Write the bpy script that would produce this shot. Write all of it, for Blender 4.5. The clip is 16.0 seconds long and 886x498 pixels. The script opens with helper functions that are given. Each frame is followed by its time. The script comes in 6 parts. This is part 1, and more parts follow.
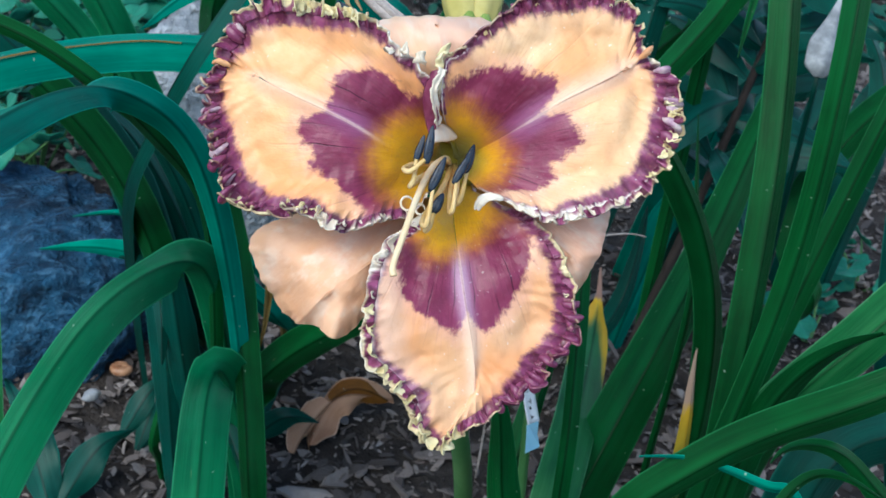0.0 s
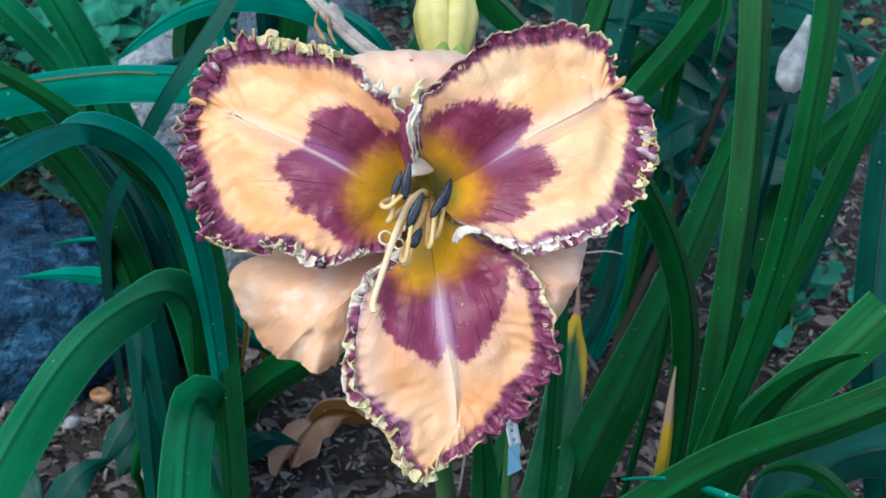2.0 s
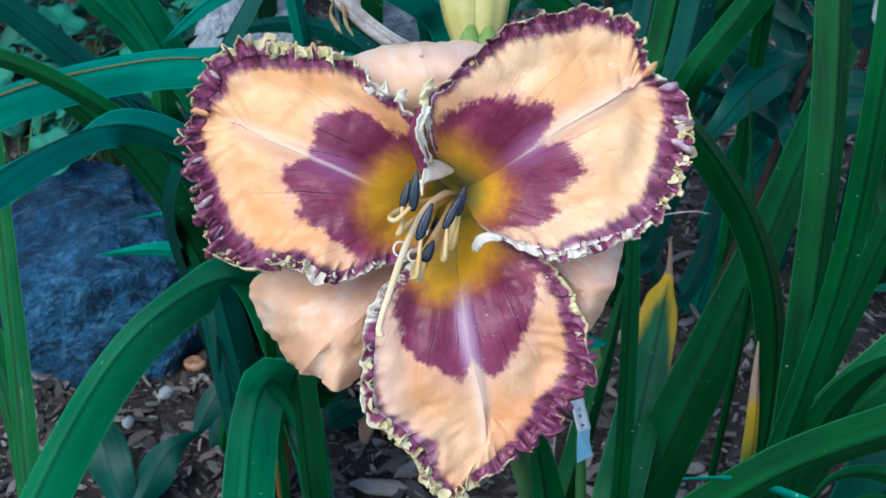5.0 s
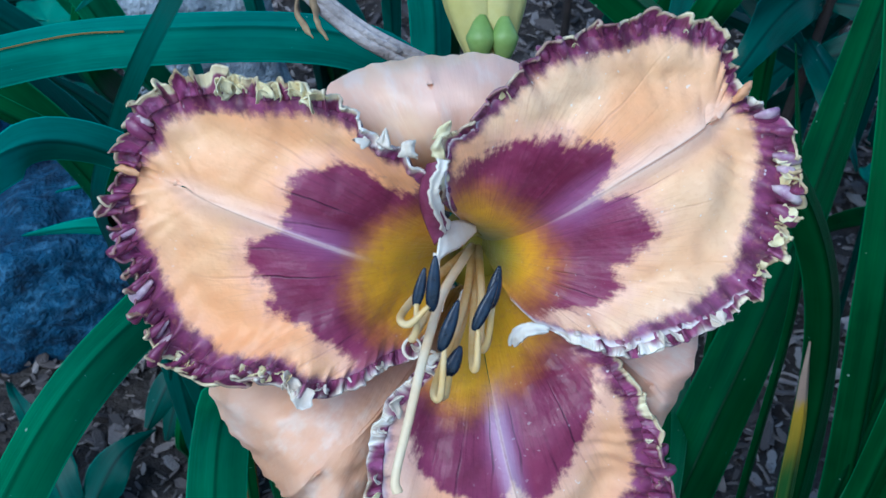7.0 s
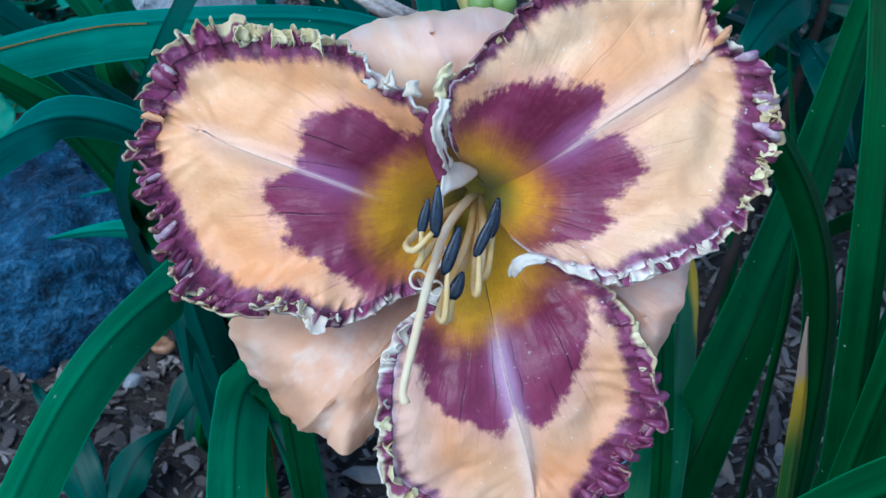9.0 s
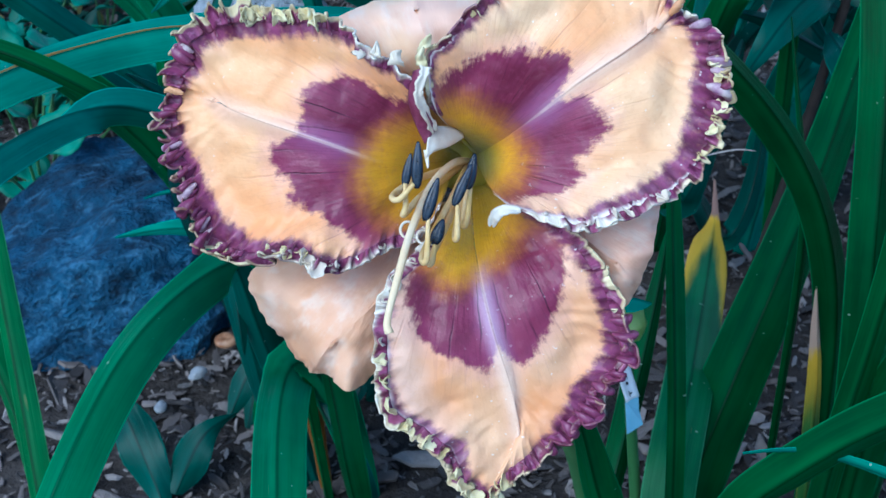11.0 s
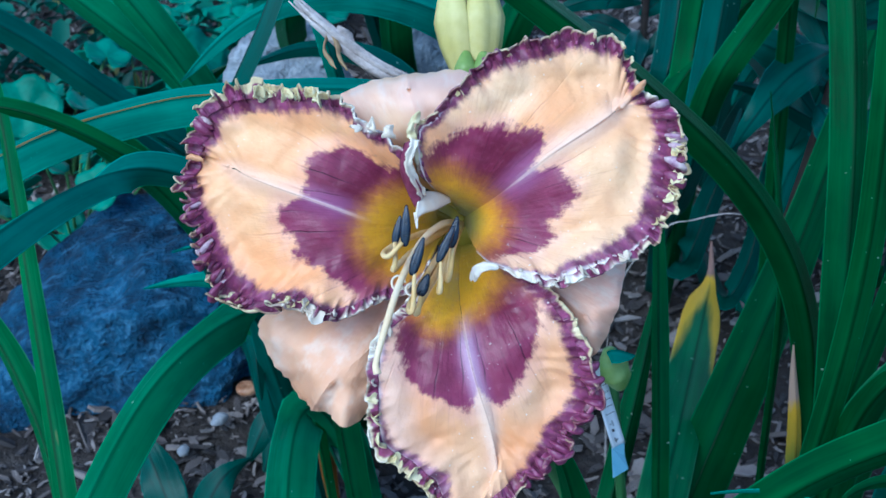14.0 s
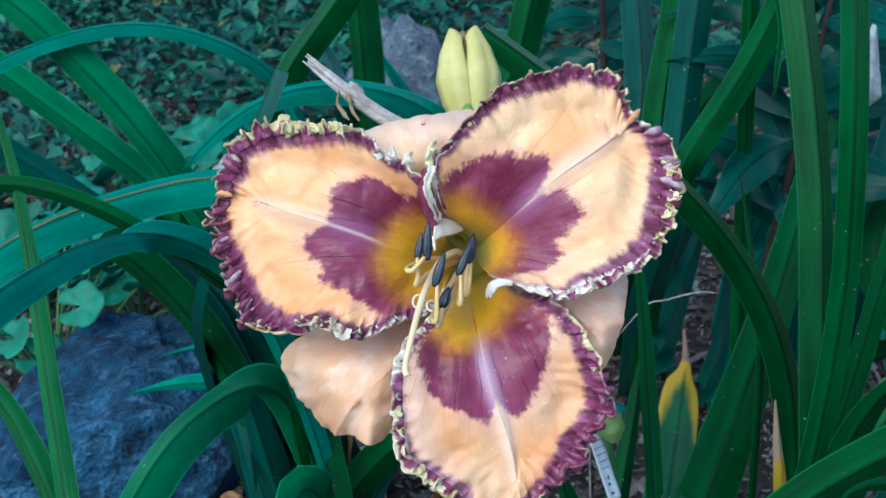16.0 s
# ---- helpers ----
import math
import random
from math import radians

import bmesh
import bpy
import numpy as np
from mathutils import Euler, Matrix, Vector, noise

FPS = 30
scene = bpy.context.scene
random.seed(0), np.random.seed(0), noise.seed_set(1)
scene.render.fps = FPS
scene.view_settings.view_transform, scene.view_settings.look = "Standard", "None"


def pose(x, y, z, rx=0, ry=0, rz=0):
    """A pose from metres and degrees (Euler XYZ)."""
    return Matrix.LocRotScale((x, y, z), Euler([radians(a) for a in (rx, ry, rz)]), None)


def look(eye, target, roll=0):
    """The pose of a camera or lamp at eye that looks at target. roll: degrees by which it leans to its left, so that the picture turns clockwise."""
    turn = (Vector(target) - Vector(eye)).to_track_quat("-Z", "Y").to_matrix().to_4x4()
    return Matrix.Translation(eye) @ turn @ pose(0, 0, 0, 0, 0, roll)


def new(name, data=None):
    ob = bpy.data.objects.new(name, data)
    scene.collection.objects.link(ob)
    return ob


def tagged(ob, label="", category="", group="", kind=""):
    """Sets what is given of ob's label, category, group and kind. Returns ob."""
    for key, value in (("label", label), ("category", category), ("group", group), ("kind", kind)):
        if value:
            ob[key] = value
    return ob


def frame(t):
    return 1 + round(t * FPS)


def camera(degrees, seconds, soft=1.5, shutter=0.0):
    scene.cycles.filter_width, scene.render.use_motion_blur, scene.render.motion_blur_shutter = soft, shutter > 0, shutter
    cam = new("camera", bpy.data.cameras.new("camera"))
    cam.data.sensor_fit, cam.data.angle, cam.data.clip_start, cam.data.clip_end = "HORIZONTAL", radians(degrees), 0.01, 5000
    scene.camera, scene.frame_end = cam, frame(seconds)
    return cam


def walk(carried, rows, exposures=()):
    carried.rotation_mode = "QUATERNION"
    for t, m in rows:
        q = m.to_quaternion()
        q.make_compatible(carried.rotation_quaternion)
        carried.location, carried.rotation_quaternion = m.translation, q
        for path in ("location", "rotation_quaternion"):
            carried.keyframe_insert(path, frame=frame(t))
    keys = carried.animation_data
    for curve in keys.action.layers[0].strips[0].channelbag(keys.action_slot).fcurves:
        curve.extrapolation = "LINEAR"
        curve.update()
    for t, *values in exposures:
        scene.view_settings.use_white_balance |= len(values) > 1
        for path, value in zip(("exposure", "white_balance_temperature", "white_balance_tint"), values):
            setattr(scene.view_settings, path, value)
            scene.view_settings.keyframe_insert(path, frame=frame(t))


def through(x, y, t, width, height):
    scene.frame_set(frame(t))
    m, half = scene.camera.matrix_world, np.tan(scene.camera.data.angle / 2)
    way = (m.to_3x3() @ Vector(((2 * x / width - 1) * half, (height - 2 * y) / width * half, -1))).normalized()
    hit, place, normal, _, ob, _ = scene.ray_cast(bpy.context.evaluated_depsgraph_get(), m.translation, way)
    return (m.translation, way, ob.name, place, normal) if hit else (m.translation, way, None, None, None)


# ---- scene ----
cam = camera(38.00, 16.0)
PATH = [
    (0, pose(-0.02525, -0.33404, 0.46212, 61.244, -5.900, -1.439)),
    (0.5, pose(-0.02758, -0.33459, 0.46603, 61.285, -6.250, -2.567)),
    (1, pose(-0.02861, -0.33505, 0.46724, 61.429, -6.266, -3.316)),
    (1.5, pose(-0.02753, -0.33287, 0.46640, 61.444, -5.642, -3.272)),
    (2, pose(-0.02648, -0.33239, 0.46947, 61.678, -5.309, -2.947)),
    (2.5, pose(-0.02455, -0.33570, 0.46872, 61.805, -5.274, -2.269)),
    (3, pose(-0.01168, -0.34346, 0.47463, 63.276, -4.252, 0.048)),
    (3.5, pose(0.00249, -0.34758, 0.48342, 62.102, -2.760, 2.613)),
    (4, pose(0.01076, -0.34488, 0.48269, 60.432, -2.906, 3.602)),
    (4.2, pose(0.01205, -0.34372, 0.48519, 60.293, -1.654, 3.813)),
    (6.3, pose(-0.00924, -0.21506, 0.46684, 52.528, 0.498, -0.838)),
    (6.5, pose(-0.01007, -0.21256, 0.46594, 52.308, 0.095, -1.132)),
    (7, pose(-0.01018, -0.20372, 0.47036, 51.955, 0.249, -1.814)),
    (7.5, pose(-0.01344, -0.20496, 0.46611, 51.883, -0.209, -2.111)),
    (8, pose(-0.01367, -0.20831, 0.46656, 52.232, 0.034, -1.858)),
    (8.5, pose(-0.01143, -0.21696, 0.46356, 52.877, 0.444, -1.962)),
    (9, pose(-0.00841, -0.23062, 0.46377, 53.935, 1.225, -1.590)),
    (11.3, pose(0.01961, -0.26631, 0.46977, 55.233, 4.528, 1.509)),
    (11.5, pose(0.02430, -0.26617, 0.47172, 55.064, 4.829, 1.719)),
    (12, pose(0.03309, -0.26828, 0.48152, 55.286, 5.296, 1.874)),
    (12.5, pose(0.03520, -0.27697, 0.48974, 55.790, 5.301, 2.090)),
    (13, pose(0.03641, -0.27719, 0.48923, 55.352, 5.314, 2.357)),
    (13.5, pose(0.03528, -0.27856, 0.48968, 55.291, 5.231, 2.823)),
    (14, pose(0.02665, -0.29600, 0.48651, 57.877, 4.216, 2.699)),
    (14.5, pose(0.00816, -0.31476, 0.47123, 61.285, 1.849, 1.444)),
    (15, pose(0.00740, -0.31720, 0.46065, 62.884, 2.008, -0.474)),
    (15.5, pose(0.00261, -0.32559, 0.45790, 64.028, 3.393, -0.202)),
    (16, pose(0.00730, -0.33662, 0.46473, 65.239, 4.531, -0.157)),
]
EXPOSURES = [(0, 0.70, 6150, 3), (4.2, 0.70, 6200, 3), (6.3, 0.35, 4950, 1), (9.2, 0.37, 4950, 1), (11.3, 0.59, 4950, 0), (14.0, 0.59, 4850, 0), (14.5, 0.61, 5250, 4), (15.0, 0.63, 5200, 5), (15.5, 0.64, 5200, 2), (16, 0.65, 5650, -1)]
cam.data.dof.use_dof = True
cam.data.dof.focus_distance = 0.280
cam.data.dof.aperture_fstop = 76.0
walk(cam, PATH, EXPOSURES)

# ---- light ----
world = bpy.data.worlds.new("sky")
scene.world = world
world.use_nodes = True
wn = world.node_tree
sky = wn.nodes.new("ShaderNodeTexSky")
sky.sky_type = 'NISHITA'
sky.sun_disc = False
sky.sun_elevation = radians(48)
sky.sun_rotation = radians(212)
wn.links.new(sky.outputs[0], wn.nodes["Background"].inputs[0])
wn.nodes["Background"].inputs[1].default_value = 0.160
sun = new("sun", bpy.data.lights.new("sun", 'SUN'))
sun.data.energy = 1.75
sun.data.angle = radians(42)
sun.data.color = (1.0, 0.95, 0.87)
sun.matrix_basis = look((-0.70, -1.1, 1.35), (0, 0, 0))

# ---- materials ----
class Nodes:
    """A small builder for node materials."""

    def __init__(self, name, rough=0.6):
        self.m = bpy.data.materials.new(name)
        self.m.use_nodes = True
        self.t = self.m.node_tree
        self.b = self.t.nodes["Principled BSDF"]
        self.b.inputs["Roughness"].default_value = rough
        self.out = self.t.nodes["Material Output"]

    def put(self, socket, v):
        if isinstance(v, bpy.types.NodeSocket):
            self.t.links.new(v, socket)
        elif v is not None:
            socket.default_value = v

    def node(self, kind):
        return self.t.nodes.new(kind)

    def math(self, op, a, b=None, c=None, clamp=False):
        n = self.node("ShaderNodeMath")
        n.operation, n.use_clamp = op, clamp
        for i, v in enumerate((a, b, c)):
            if v is not None:
                self.put(n.inputs[i], v)
        return n.outputs[0]

    def ramp(self, v, lo, hi):
        n = self.node("ShaderNodeMapRange")
        n.interpolation_type = 'SMOOTHSTEP'
        self.put(n.inputs[0], v)
        self.put(n.inputs[1], lo)
        self.put(n.inputs[2], hi)
        return n.outputs[0]

    def mix(self, f, a, b, blend='MIX'):
        n = self.node("ShaderNodeMix")
        n.data_type, n.blend_type = 'RGBA', blend
        self.put(n.inputs[0], f)
        for i, v in ((6, a), (7, b)):
            self.put(n.inputs[i], (*v, 1) if isinstance(v, tuple) else v)
        return n.outputs[2]

    def attr(self, name):
        n = self.node("ShaderNodeAttribute")
        n.attribute_name = name
        return n.outputs["Fac"]

    def vec(self, x, y, z=0.0):
        n = self.node("ShaderNodeCombineXYZ")
        for i, v in enumerate((x, y, z)):
            self.put(n.inputs[i], v)
        return n.outputs[0]

    def noise(self, vector=None, scale=5.0, detail=3.0, rough=0.5):
        n = self.node("ShaderNodeTexNoise")
        if vector is None:
            vector = self.node("ShaderNodeTexCoord").outputs["Object"]
        self.put(n.inputs["Vector"], vector)
        n.inputs["Scale"].default_value, n.inputs["Detail"].default_value, n.inputs["Roughness"].default_value = scale, detail, rough
        return n.outputs["Fac"]

    def world_pos(self):
        return self.node("ShaderNodeNewGeometry").outputs["Position"]

    def random(self):
        return self.node("ShaderNodeObjectInfo").outputs["Random"]

    def island(self):
        return self.node("ShaderNodeNewGeometry").outputs["Random Per Island"]

    def bump(self, height, strength=0.4, distance=0.001):
        n = self.node("ShaderNodeBump")
        n.inputs["Strength"].default_value, n.inputs["Distance"].default_value = strength, distance
        self.put(n.inputs["Height"], height)
        self.put(self.b.inputs["Normal"], n.outputs[0])
        return n.outputs[0]

    def done(self, colour, through=0.0, through_colour=None, spec=0.5):
        self.put(self.b.inputs["Base Color"], (*colour, 1) if isinstance(colour, tuple) else colour)
        self.b.inputs["Specular IOR Level"].default_value = spec
        if through:
            tr = self.node("ShaderNodeBsdfTranslucent")
            v = through_colour or colour
            self.put(tr.inputs[0], (*v, 1) if isinstance(v, tuple) else v)
            mx = self.node("ShaderNodeMixShader")
            mx.inputs[0].default_value = through
            self.t.links.new(self.b.outputs[0], mx.inputs[1])
            self.t.links.new(tr.outputs[0], mx.inputs[2])
            self.t.links.new(mx.outputs[0], self.out.inputs[0])
        return self.m


def leaf_material(name, low, high, vein, rough=0.38, tip=None, through=0.16, spec=0.17):
    """Strap leaf: parallel veins along the blade, a dark keel line between paler flanks, patches, dusty specks and
    small scars; tip: colours of a withering end, from the tip down."""
    n = Nodes(name, rough)
    a, x, rim = n.attr("along"), n.attr("across"), n.attr("rim")
    rnd = n.random()
    far = n.math('MULTIPLY', rnd, 37.0)
    lines = n.noise(n.vec(x, n.math('MULTIPLY', a, 0.012), far), 2600, 2)
    cords = n.noise(n.vec(x, n.math('MULTIPLY', a, 0.020), far), 900, 2)
    broad = n.noise(n.vec(x, n.math('MULTIPLY', a, 0.12), far), 210, 4, 0.6)
    patch_ = n.noise(n.vec(n.math('MULTIPLY', x, 0.8), a, far), 38, 3, 0.55)
    c = n.mix(n.ramp(n.math('ADD', n.math('MULTIPLY', broad, 0.55), n.math('MULTIPLY', patch_, 0.45)), 0.34, 0.66), low, high)
    c = n.mix(n.math('MULTIPLY', n.ramp(lines, 0.45, 0.75), 0.22), c, vein)
    c = n.mix(n.math('MULTIPLY', n.ramp(cords, 0.50, 0.70), 0.20), c, tuple(0.6 * v for v in low))
    c = n.mix(n.math('MULTIPLY', rnd, 0.45), c, low)
    c = n.mix(n.math('MULTIPLY', n.ramp(n.math('ABSOLUTE', n.math('SUBTRACT', rim, 0.22)), 0.20, 0.02), 0.18), c, vein)
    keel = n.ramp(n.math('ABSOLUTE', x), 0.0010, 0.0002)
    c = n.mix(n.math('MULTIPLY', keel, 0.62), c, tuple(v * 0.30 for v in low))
    c = n.mix(n.math('MULTIPLY', n.ramp(rim, 0.93, 0.99), 0.75), c, tuple(1.3 * v + 0.012 for v in vein))
    speck = n.ramp(n.noise(n.vec(x, a, far), 460, 1.0), 0.775, 0.81)
    c = n.mix(n.math('MULTIPLY', speck, 0.65), c, (0.42, 0.52, 0.42))
    scar = n.ramp(n.noise(n.vec(n.math('MULTIPLY', x, 3.0), n.math('MULTIPLY', a, 0.35), n.math('ADD', far, 9.0)), 130, 3, 0.6), 0.73, 0.78)
    c = n.mix(n.math('MULTIPLY', scar, 0.35), c, (0.26, 0.24, 0.10))
    if tip:
        ragged = n.math('ADD', n.attr("left"), n.math('MULTIPLY', n.math('SUBTRACT', n.noise(n.vec(x, n.math('MULTIPLY', a, 0.12), far), 330, 3), 0.5), tip[3]))
        ragged = n.math('SUBTRACT', ragged, n.math('MULTIPLY', rim, tip[4]))
        c = n.mix(n.ramp(ragged, tip[1] * 2.6, tip[1] * 0.7), c, (0.66, 0.42, 0.03))
        brown = n.math('ADD', n.attr("left"), n.math('MULTIPLY', n.math('SUBTRACT', n.noise(n.vec(x, n.math('MULTIPLY', a, 0.2), far), 500, 3), 0.5), 0.012))
        c = n.mix(n.ramp(brown, tip[0] * 1.3, tip[0]), c, tip[2])
    n.bump(n.math('ADD', n.math('ADD', lines, n.math('MULTIPLY', cords, 1.2)), n.math('MULTIPLY', broad, 1.5)), 0.26, 0.0006)
    n.put(n.b.inputs["Roughness"], n.math('MULTIPLY_ADD', broad, 0.30, rough - 0.13))
    return n.done(c, through, None, spec)


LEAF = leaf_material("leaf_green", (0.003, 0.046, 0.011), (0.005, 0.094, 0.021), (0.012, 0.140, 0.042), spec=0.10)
# these two bright greens hold the sky light on arching leaves in their colour
LEAF_BLUE_LIT = leaf_material("leaf_blue_green_lit", (0.003, 0.156, 0.112), (0.006, 0.288, 0.200), (0.020, 0.36, 0.26), 0.46, None, 0.22, 0.025)
LEAF_GREEN_LIT = leaf_material("leaf_green_lit", (0.004, 0.110, 0.042), (0.010, 0.215, 0.080), (0.030, 0.28, 0.120), spec=0.15)
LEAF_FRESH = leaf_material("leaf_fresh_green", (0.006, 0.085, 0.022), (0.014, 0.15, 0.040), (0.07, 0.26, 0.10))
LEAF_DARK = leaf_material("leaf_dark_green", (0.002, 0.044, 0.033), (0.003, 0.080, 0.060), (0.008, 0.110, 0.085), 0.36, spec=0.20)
LEAF_YELLOW = leaf_material("leaf_yellow_tipped", (0.012, 0.10, 0.036), (0.026, 0.17, 0.055), (0.06, 0.23, 0.10), 0.42, (0.020, 0.023, (0.26, 0.16, 0.13), 0.040, 0.075))
LEAF_STRIPE = leaf_material("leaf_withering", (0.03, 0.13, 0.03), (0.06, 0.2, 0.04), (0.3, 0.3, 0.06), 0.5, (0.026, 0.026, (0.50, 0.36, 0.28), 0.03, 0.012))
LEAF_STRAW = leaf_material("leaf_straw", (0.33, 0.22, 0.06), (0.45, 0.30, 0.09), (0.5, 0.38, 0.16), 0.6)


def petal_material(name, ground, ground2, rib_glow=0.0022, rib_white=0.35, band_width=0.0060, pale=0.0, cream=0.38):
    """Daylily petal: peach ground, plum eye zone, gold throat, pale midrib and a plum margin. The zones lie in the mesh's
    attributes (eye, gold: how far inside the zone a place is); the noise here feathers and veins them."""
    n = Nodes(name, 0.48)
    d, ang, side, ed, run = n.attr("dist"), n.attr("ang"), n.attr("side"), n.attr("rim"), n.attr("run")
    streak = n.noise(n.vec(ang, n.math('MULTIPLY', d, 8.0)), 22, 4, 0.65)
    fine = n.noise(n.vec(ang, n.math('MULTIPLY', d, 3.0)), 75, 3, 0.6)
    blotch = n.noise(None, 60, 4, 0.55)
    wide = n.noise(None, 24, 2, 0.5)
    grain = n.noise(None, 420, 3, 0.6)
    grit = n.noise(None, 620, 4, 0.7)
    c = n.mix(n.ramp(n.math('ADD', n.math('MULTIPLY', blotch, 0.45), n.math('MULTIPLY', wide, 0.55)), 0.36, 0.62), ground, ground2)
    # creamy highlights of the petal, put into its colour as random patches
    c = n.mix(n.math('MULTIPLY', n.ramp(wide, 0.46, 0.66), cream), c, (0.97, 0.81, 0.58))
    # orange shading of the folds, likewise painted in at random
    c = n.mix(n.math('MULTIPLY', n.ramp(n.noise(None, 33, 3, 0.6), 0.55, 0.72), 0.26), c, (0.84, 0.40, 0.12))
    c = n.mix(n.math('MULTIPLY', n.ramp(n.noise(n.vec(ang, n.math('MULTIPLY', d, 9.0), 3.0), 13, 3, 0.55), 0.50, 0.68), 0.14), c, (0.80, 0.42, 0.22))
    c = n.mix(n.math('MULTIPLY', n.ramp(n.math('ADD', side, n.math('MULTIPLY', n.math('SUBTRACT', blotch, 0.5), 0.006)), 0.0065, 0.0010), 0.42), c, (0.90, 0.66, 0.54))
    if pale:
        c = n.mix(n.math('MULTIPLY', n.math('MULTIPLY', n.ramp(ang, -0.12, -0.45), n.ramp(n.math('ADD', ed, n.math('MULTIPLY', n.math('SUBTRACT', blotch, 0.5), 0.02)), 0.016, 0.004)), pale), c, (0.88, 0.78, 0.70))
    feather = n.math('ADD', n.math('MULTIPLY', n.math('SUBTRACT', streak, 0.5), 0.0046), n.math('ADD', n.math('MULTIPLY', n.math('SUBTRACT', fine, 0.5), 0.0008), n.math('ADD', n.math('MULTIPLY', n.math('SUBTRACT', grit, 0.5), 0.0030), n.math('MULTIPLY', n.math('SUBTRACT', n.noise(None, 230, 3, 0.6), 0.5), 0.0050))))
    eye_at = n.math('ADD', n.attr("eye"), feather)
    eye = n.ramp(eye_at, -0.0011, 0.0012)
    gold_at = n.math('ADD', n.attr("gold"), n.math('MULTIPLY', feather, 0.8))
    # fine dark veins that fan out from the throat, some strong, most faint
    fan = n.math('ADD', n.math('MULTIPLY', ang, 3.6), n.math('MULTIPLY', n.noise(n.vec(ang, n.math('MULTIPLY', d, 14.0)), 4, 2), 0.35))
    saw = n.math('ABSOLUTE', n.math('SUBTRACT', n.math('FRACT', n.math('MULTIPLY', fan, 1.9)), 0.5))
    strong = n.ramp(n.noise(n.vec(n.math('MULTIPLY', ang, 1.0), n.math('MULTIPLY', d, 5.0), 2.0), 8, 2), 0.46, 0.62)
    vein = n.math('MULTIPLY', n.ramp(saw, 0.055, 0.012), strong)
    hair = n.math('MULTIPLY', n.ramp(n.math('ABSOLUTE', n.math('SUBTRACT', n.noise(n.vec(ang, n.math('MULTIPLY', d, 1.2), 6.0), 26, 0.0), 0.5)), 0.03, 0.004), 0.5)
    plum = n.mix(n.ramp(n.math('ADD', n.math('MULTIPLY', blotch, 0.85), n.math('MULTIPLY', streak, 0.15)), 0.34, 0.66), (0.150, 0.014, 0.044), (0.256, 0.038, 0.094))
    plum = n.mix(n.math('MULTIPLY', n.ramp(n.math('ADD', side, n.math('MULTIPLY', n.math('SUBTRACT', blotch, 0.5), 0.005)), 0.0060, 0.0012), 0.55), plum, (0.37, 0.125, 0.29))
    plum = n.mix(n.math('MULTIPLY', n.ramp(eye_at, 0.0042, 0.0), 0.35), plum, (0.27, 0.030, 0.105))
    plum = n.mix(n.math('MULTIPLY', n.ramp(gold_at, -0.0075, -0.001), 0.55), plum, (0.20, 0.028, 0.030))
    plum = n.mix(n.math('MULTIPLY', n.math('ADD', vein, n.math('MULTIPLY', hair, 0.5), None, True), 0.78), plum, (0.040, 0.003, 0.022))
    plum = n.mix(n.math('MULTIPLY', n.ramp(grain, 0.62, 0.80), 0.08), plum, (0.46, 0.20, 0.34))
    c = n.mix(n.math('MULTIPLY', n.math('ADD', vein, hair, None, True), n.math('MULTIPLY', n.ramp(eye_at, -0.013, -0.001), 0.34)), c, (0.45, 0.15, 0.12))
    c = n.mix(n.math('MULTIPLY', n.math('MULTIPLY', n.ramp(eye_at, -0.0055, -0.0005), n.ramp(blotch, 0.36, 0.62)), 0.36), c, (0.80, 0.42, 0.38))
    c = n.mix(eye, c, plum)
    # the raised midrib: a soft pale glow and a thin bright core, with a fine groove further out
    glow = n.math('POWER', n.ramp(n.math('ADD', side, n.math('MULTIPLY', n.math('SUBTRACT', fine, 0.5), 0.0010)), rib_glow, 0.0002), 1.4)
    c = n.mix(n.math('MULTIPLY', n.math('MULTIPLY', glow, n.ramp(d, 0.014, 0.026)), rib_white), c, n.mix(eye, (0.90, 0.70, 0.55), (0.74, 0.52, 0.66)))
    core = n.math('MULTIPLY', n.ramp(side, 0.00062, 0.00022), n.math('MULTIPLY', n.ramp(d, 0.012, 0.022), n.ramp(d, 0.052, 0.034)))
    c = n.mix(n.math('MULTIPLY', core, 0.40), c, (0.88, 0.70, 0.56))
    groove = n.math('MULTIPLY', n.ramp(side, 0.00026, 0.00006), n.math('MULTIPLY', n.ramp(d, 0.026, 0.040), n.ramp(ed, 0.009, 0.017)))
    c = n.mix(n.math('MULTIPLY', groove, 0.38), c, (0.38, 0.15, 0.11))
    gold = n.mix(fine, (0.72, 0.31, 0.006), (0.84, 0.47, 0.012))
    c = n.mix(n.math('MULTIPLY', n.ramp(gold_at, -0.0060, 0.0005), 0.55), c, (0.70, 0.26, 0.045))
    c = n.mix(n.ramp(gold_at, -0.0028, 0.0042), c, gold)
    c = n.mix(n.math('MULTIPLY', n.ramp(gold_at, 0.0030, 0.0110), 0.6), c, (0.54, 0.365, 0.010))
    c = n.mix(n.ramp(d, 0.0105, 0.0040), c, (0.30, 0.27, 0.014))
    # the plum margin, with a combed, blotchy inner edge and a rosy halo
    comb = n.noise(n.vec(run, n.math('MULTIPLY', ed, 0.25)), 520, 4, 0.65)
    surge = n.noise(n.vec(run, n.math('MULTIPLY', ed, 0.3)), 130, 2, 0.5)
    band = n.math('MULTIPLY', n.attr("band"), band_width)
    band = n.math('ADD', band, n.math('MULTIPLY', n.math('SUBTRACT', surge, 0.5), 0.0042))
    band = n.math('ADD', band, n.math('MULTIPLY', n.math('SUBTRACT', comb, 0.5), 0.0026))
    band = n.math('ADD', band, n.math('MULTIPLY', n.math('SUBTRACT', grit, 0.5), 0.0030))
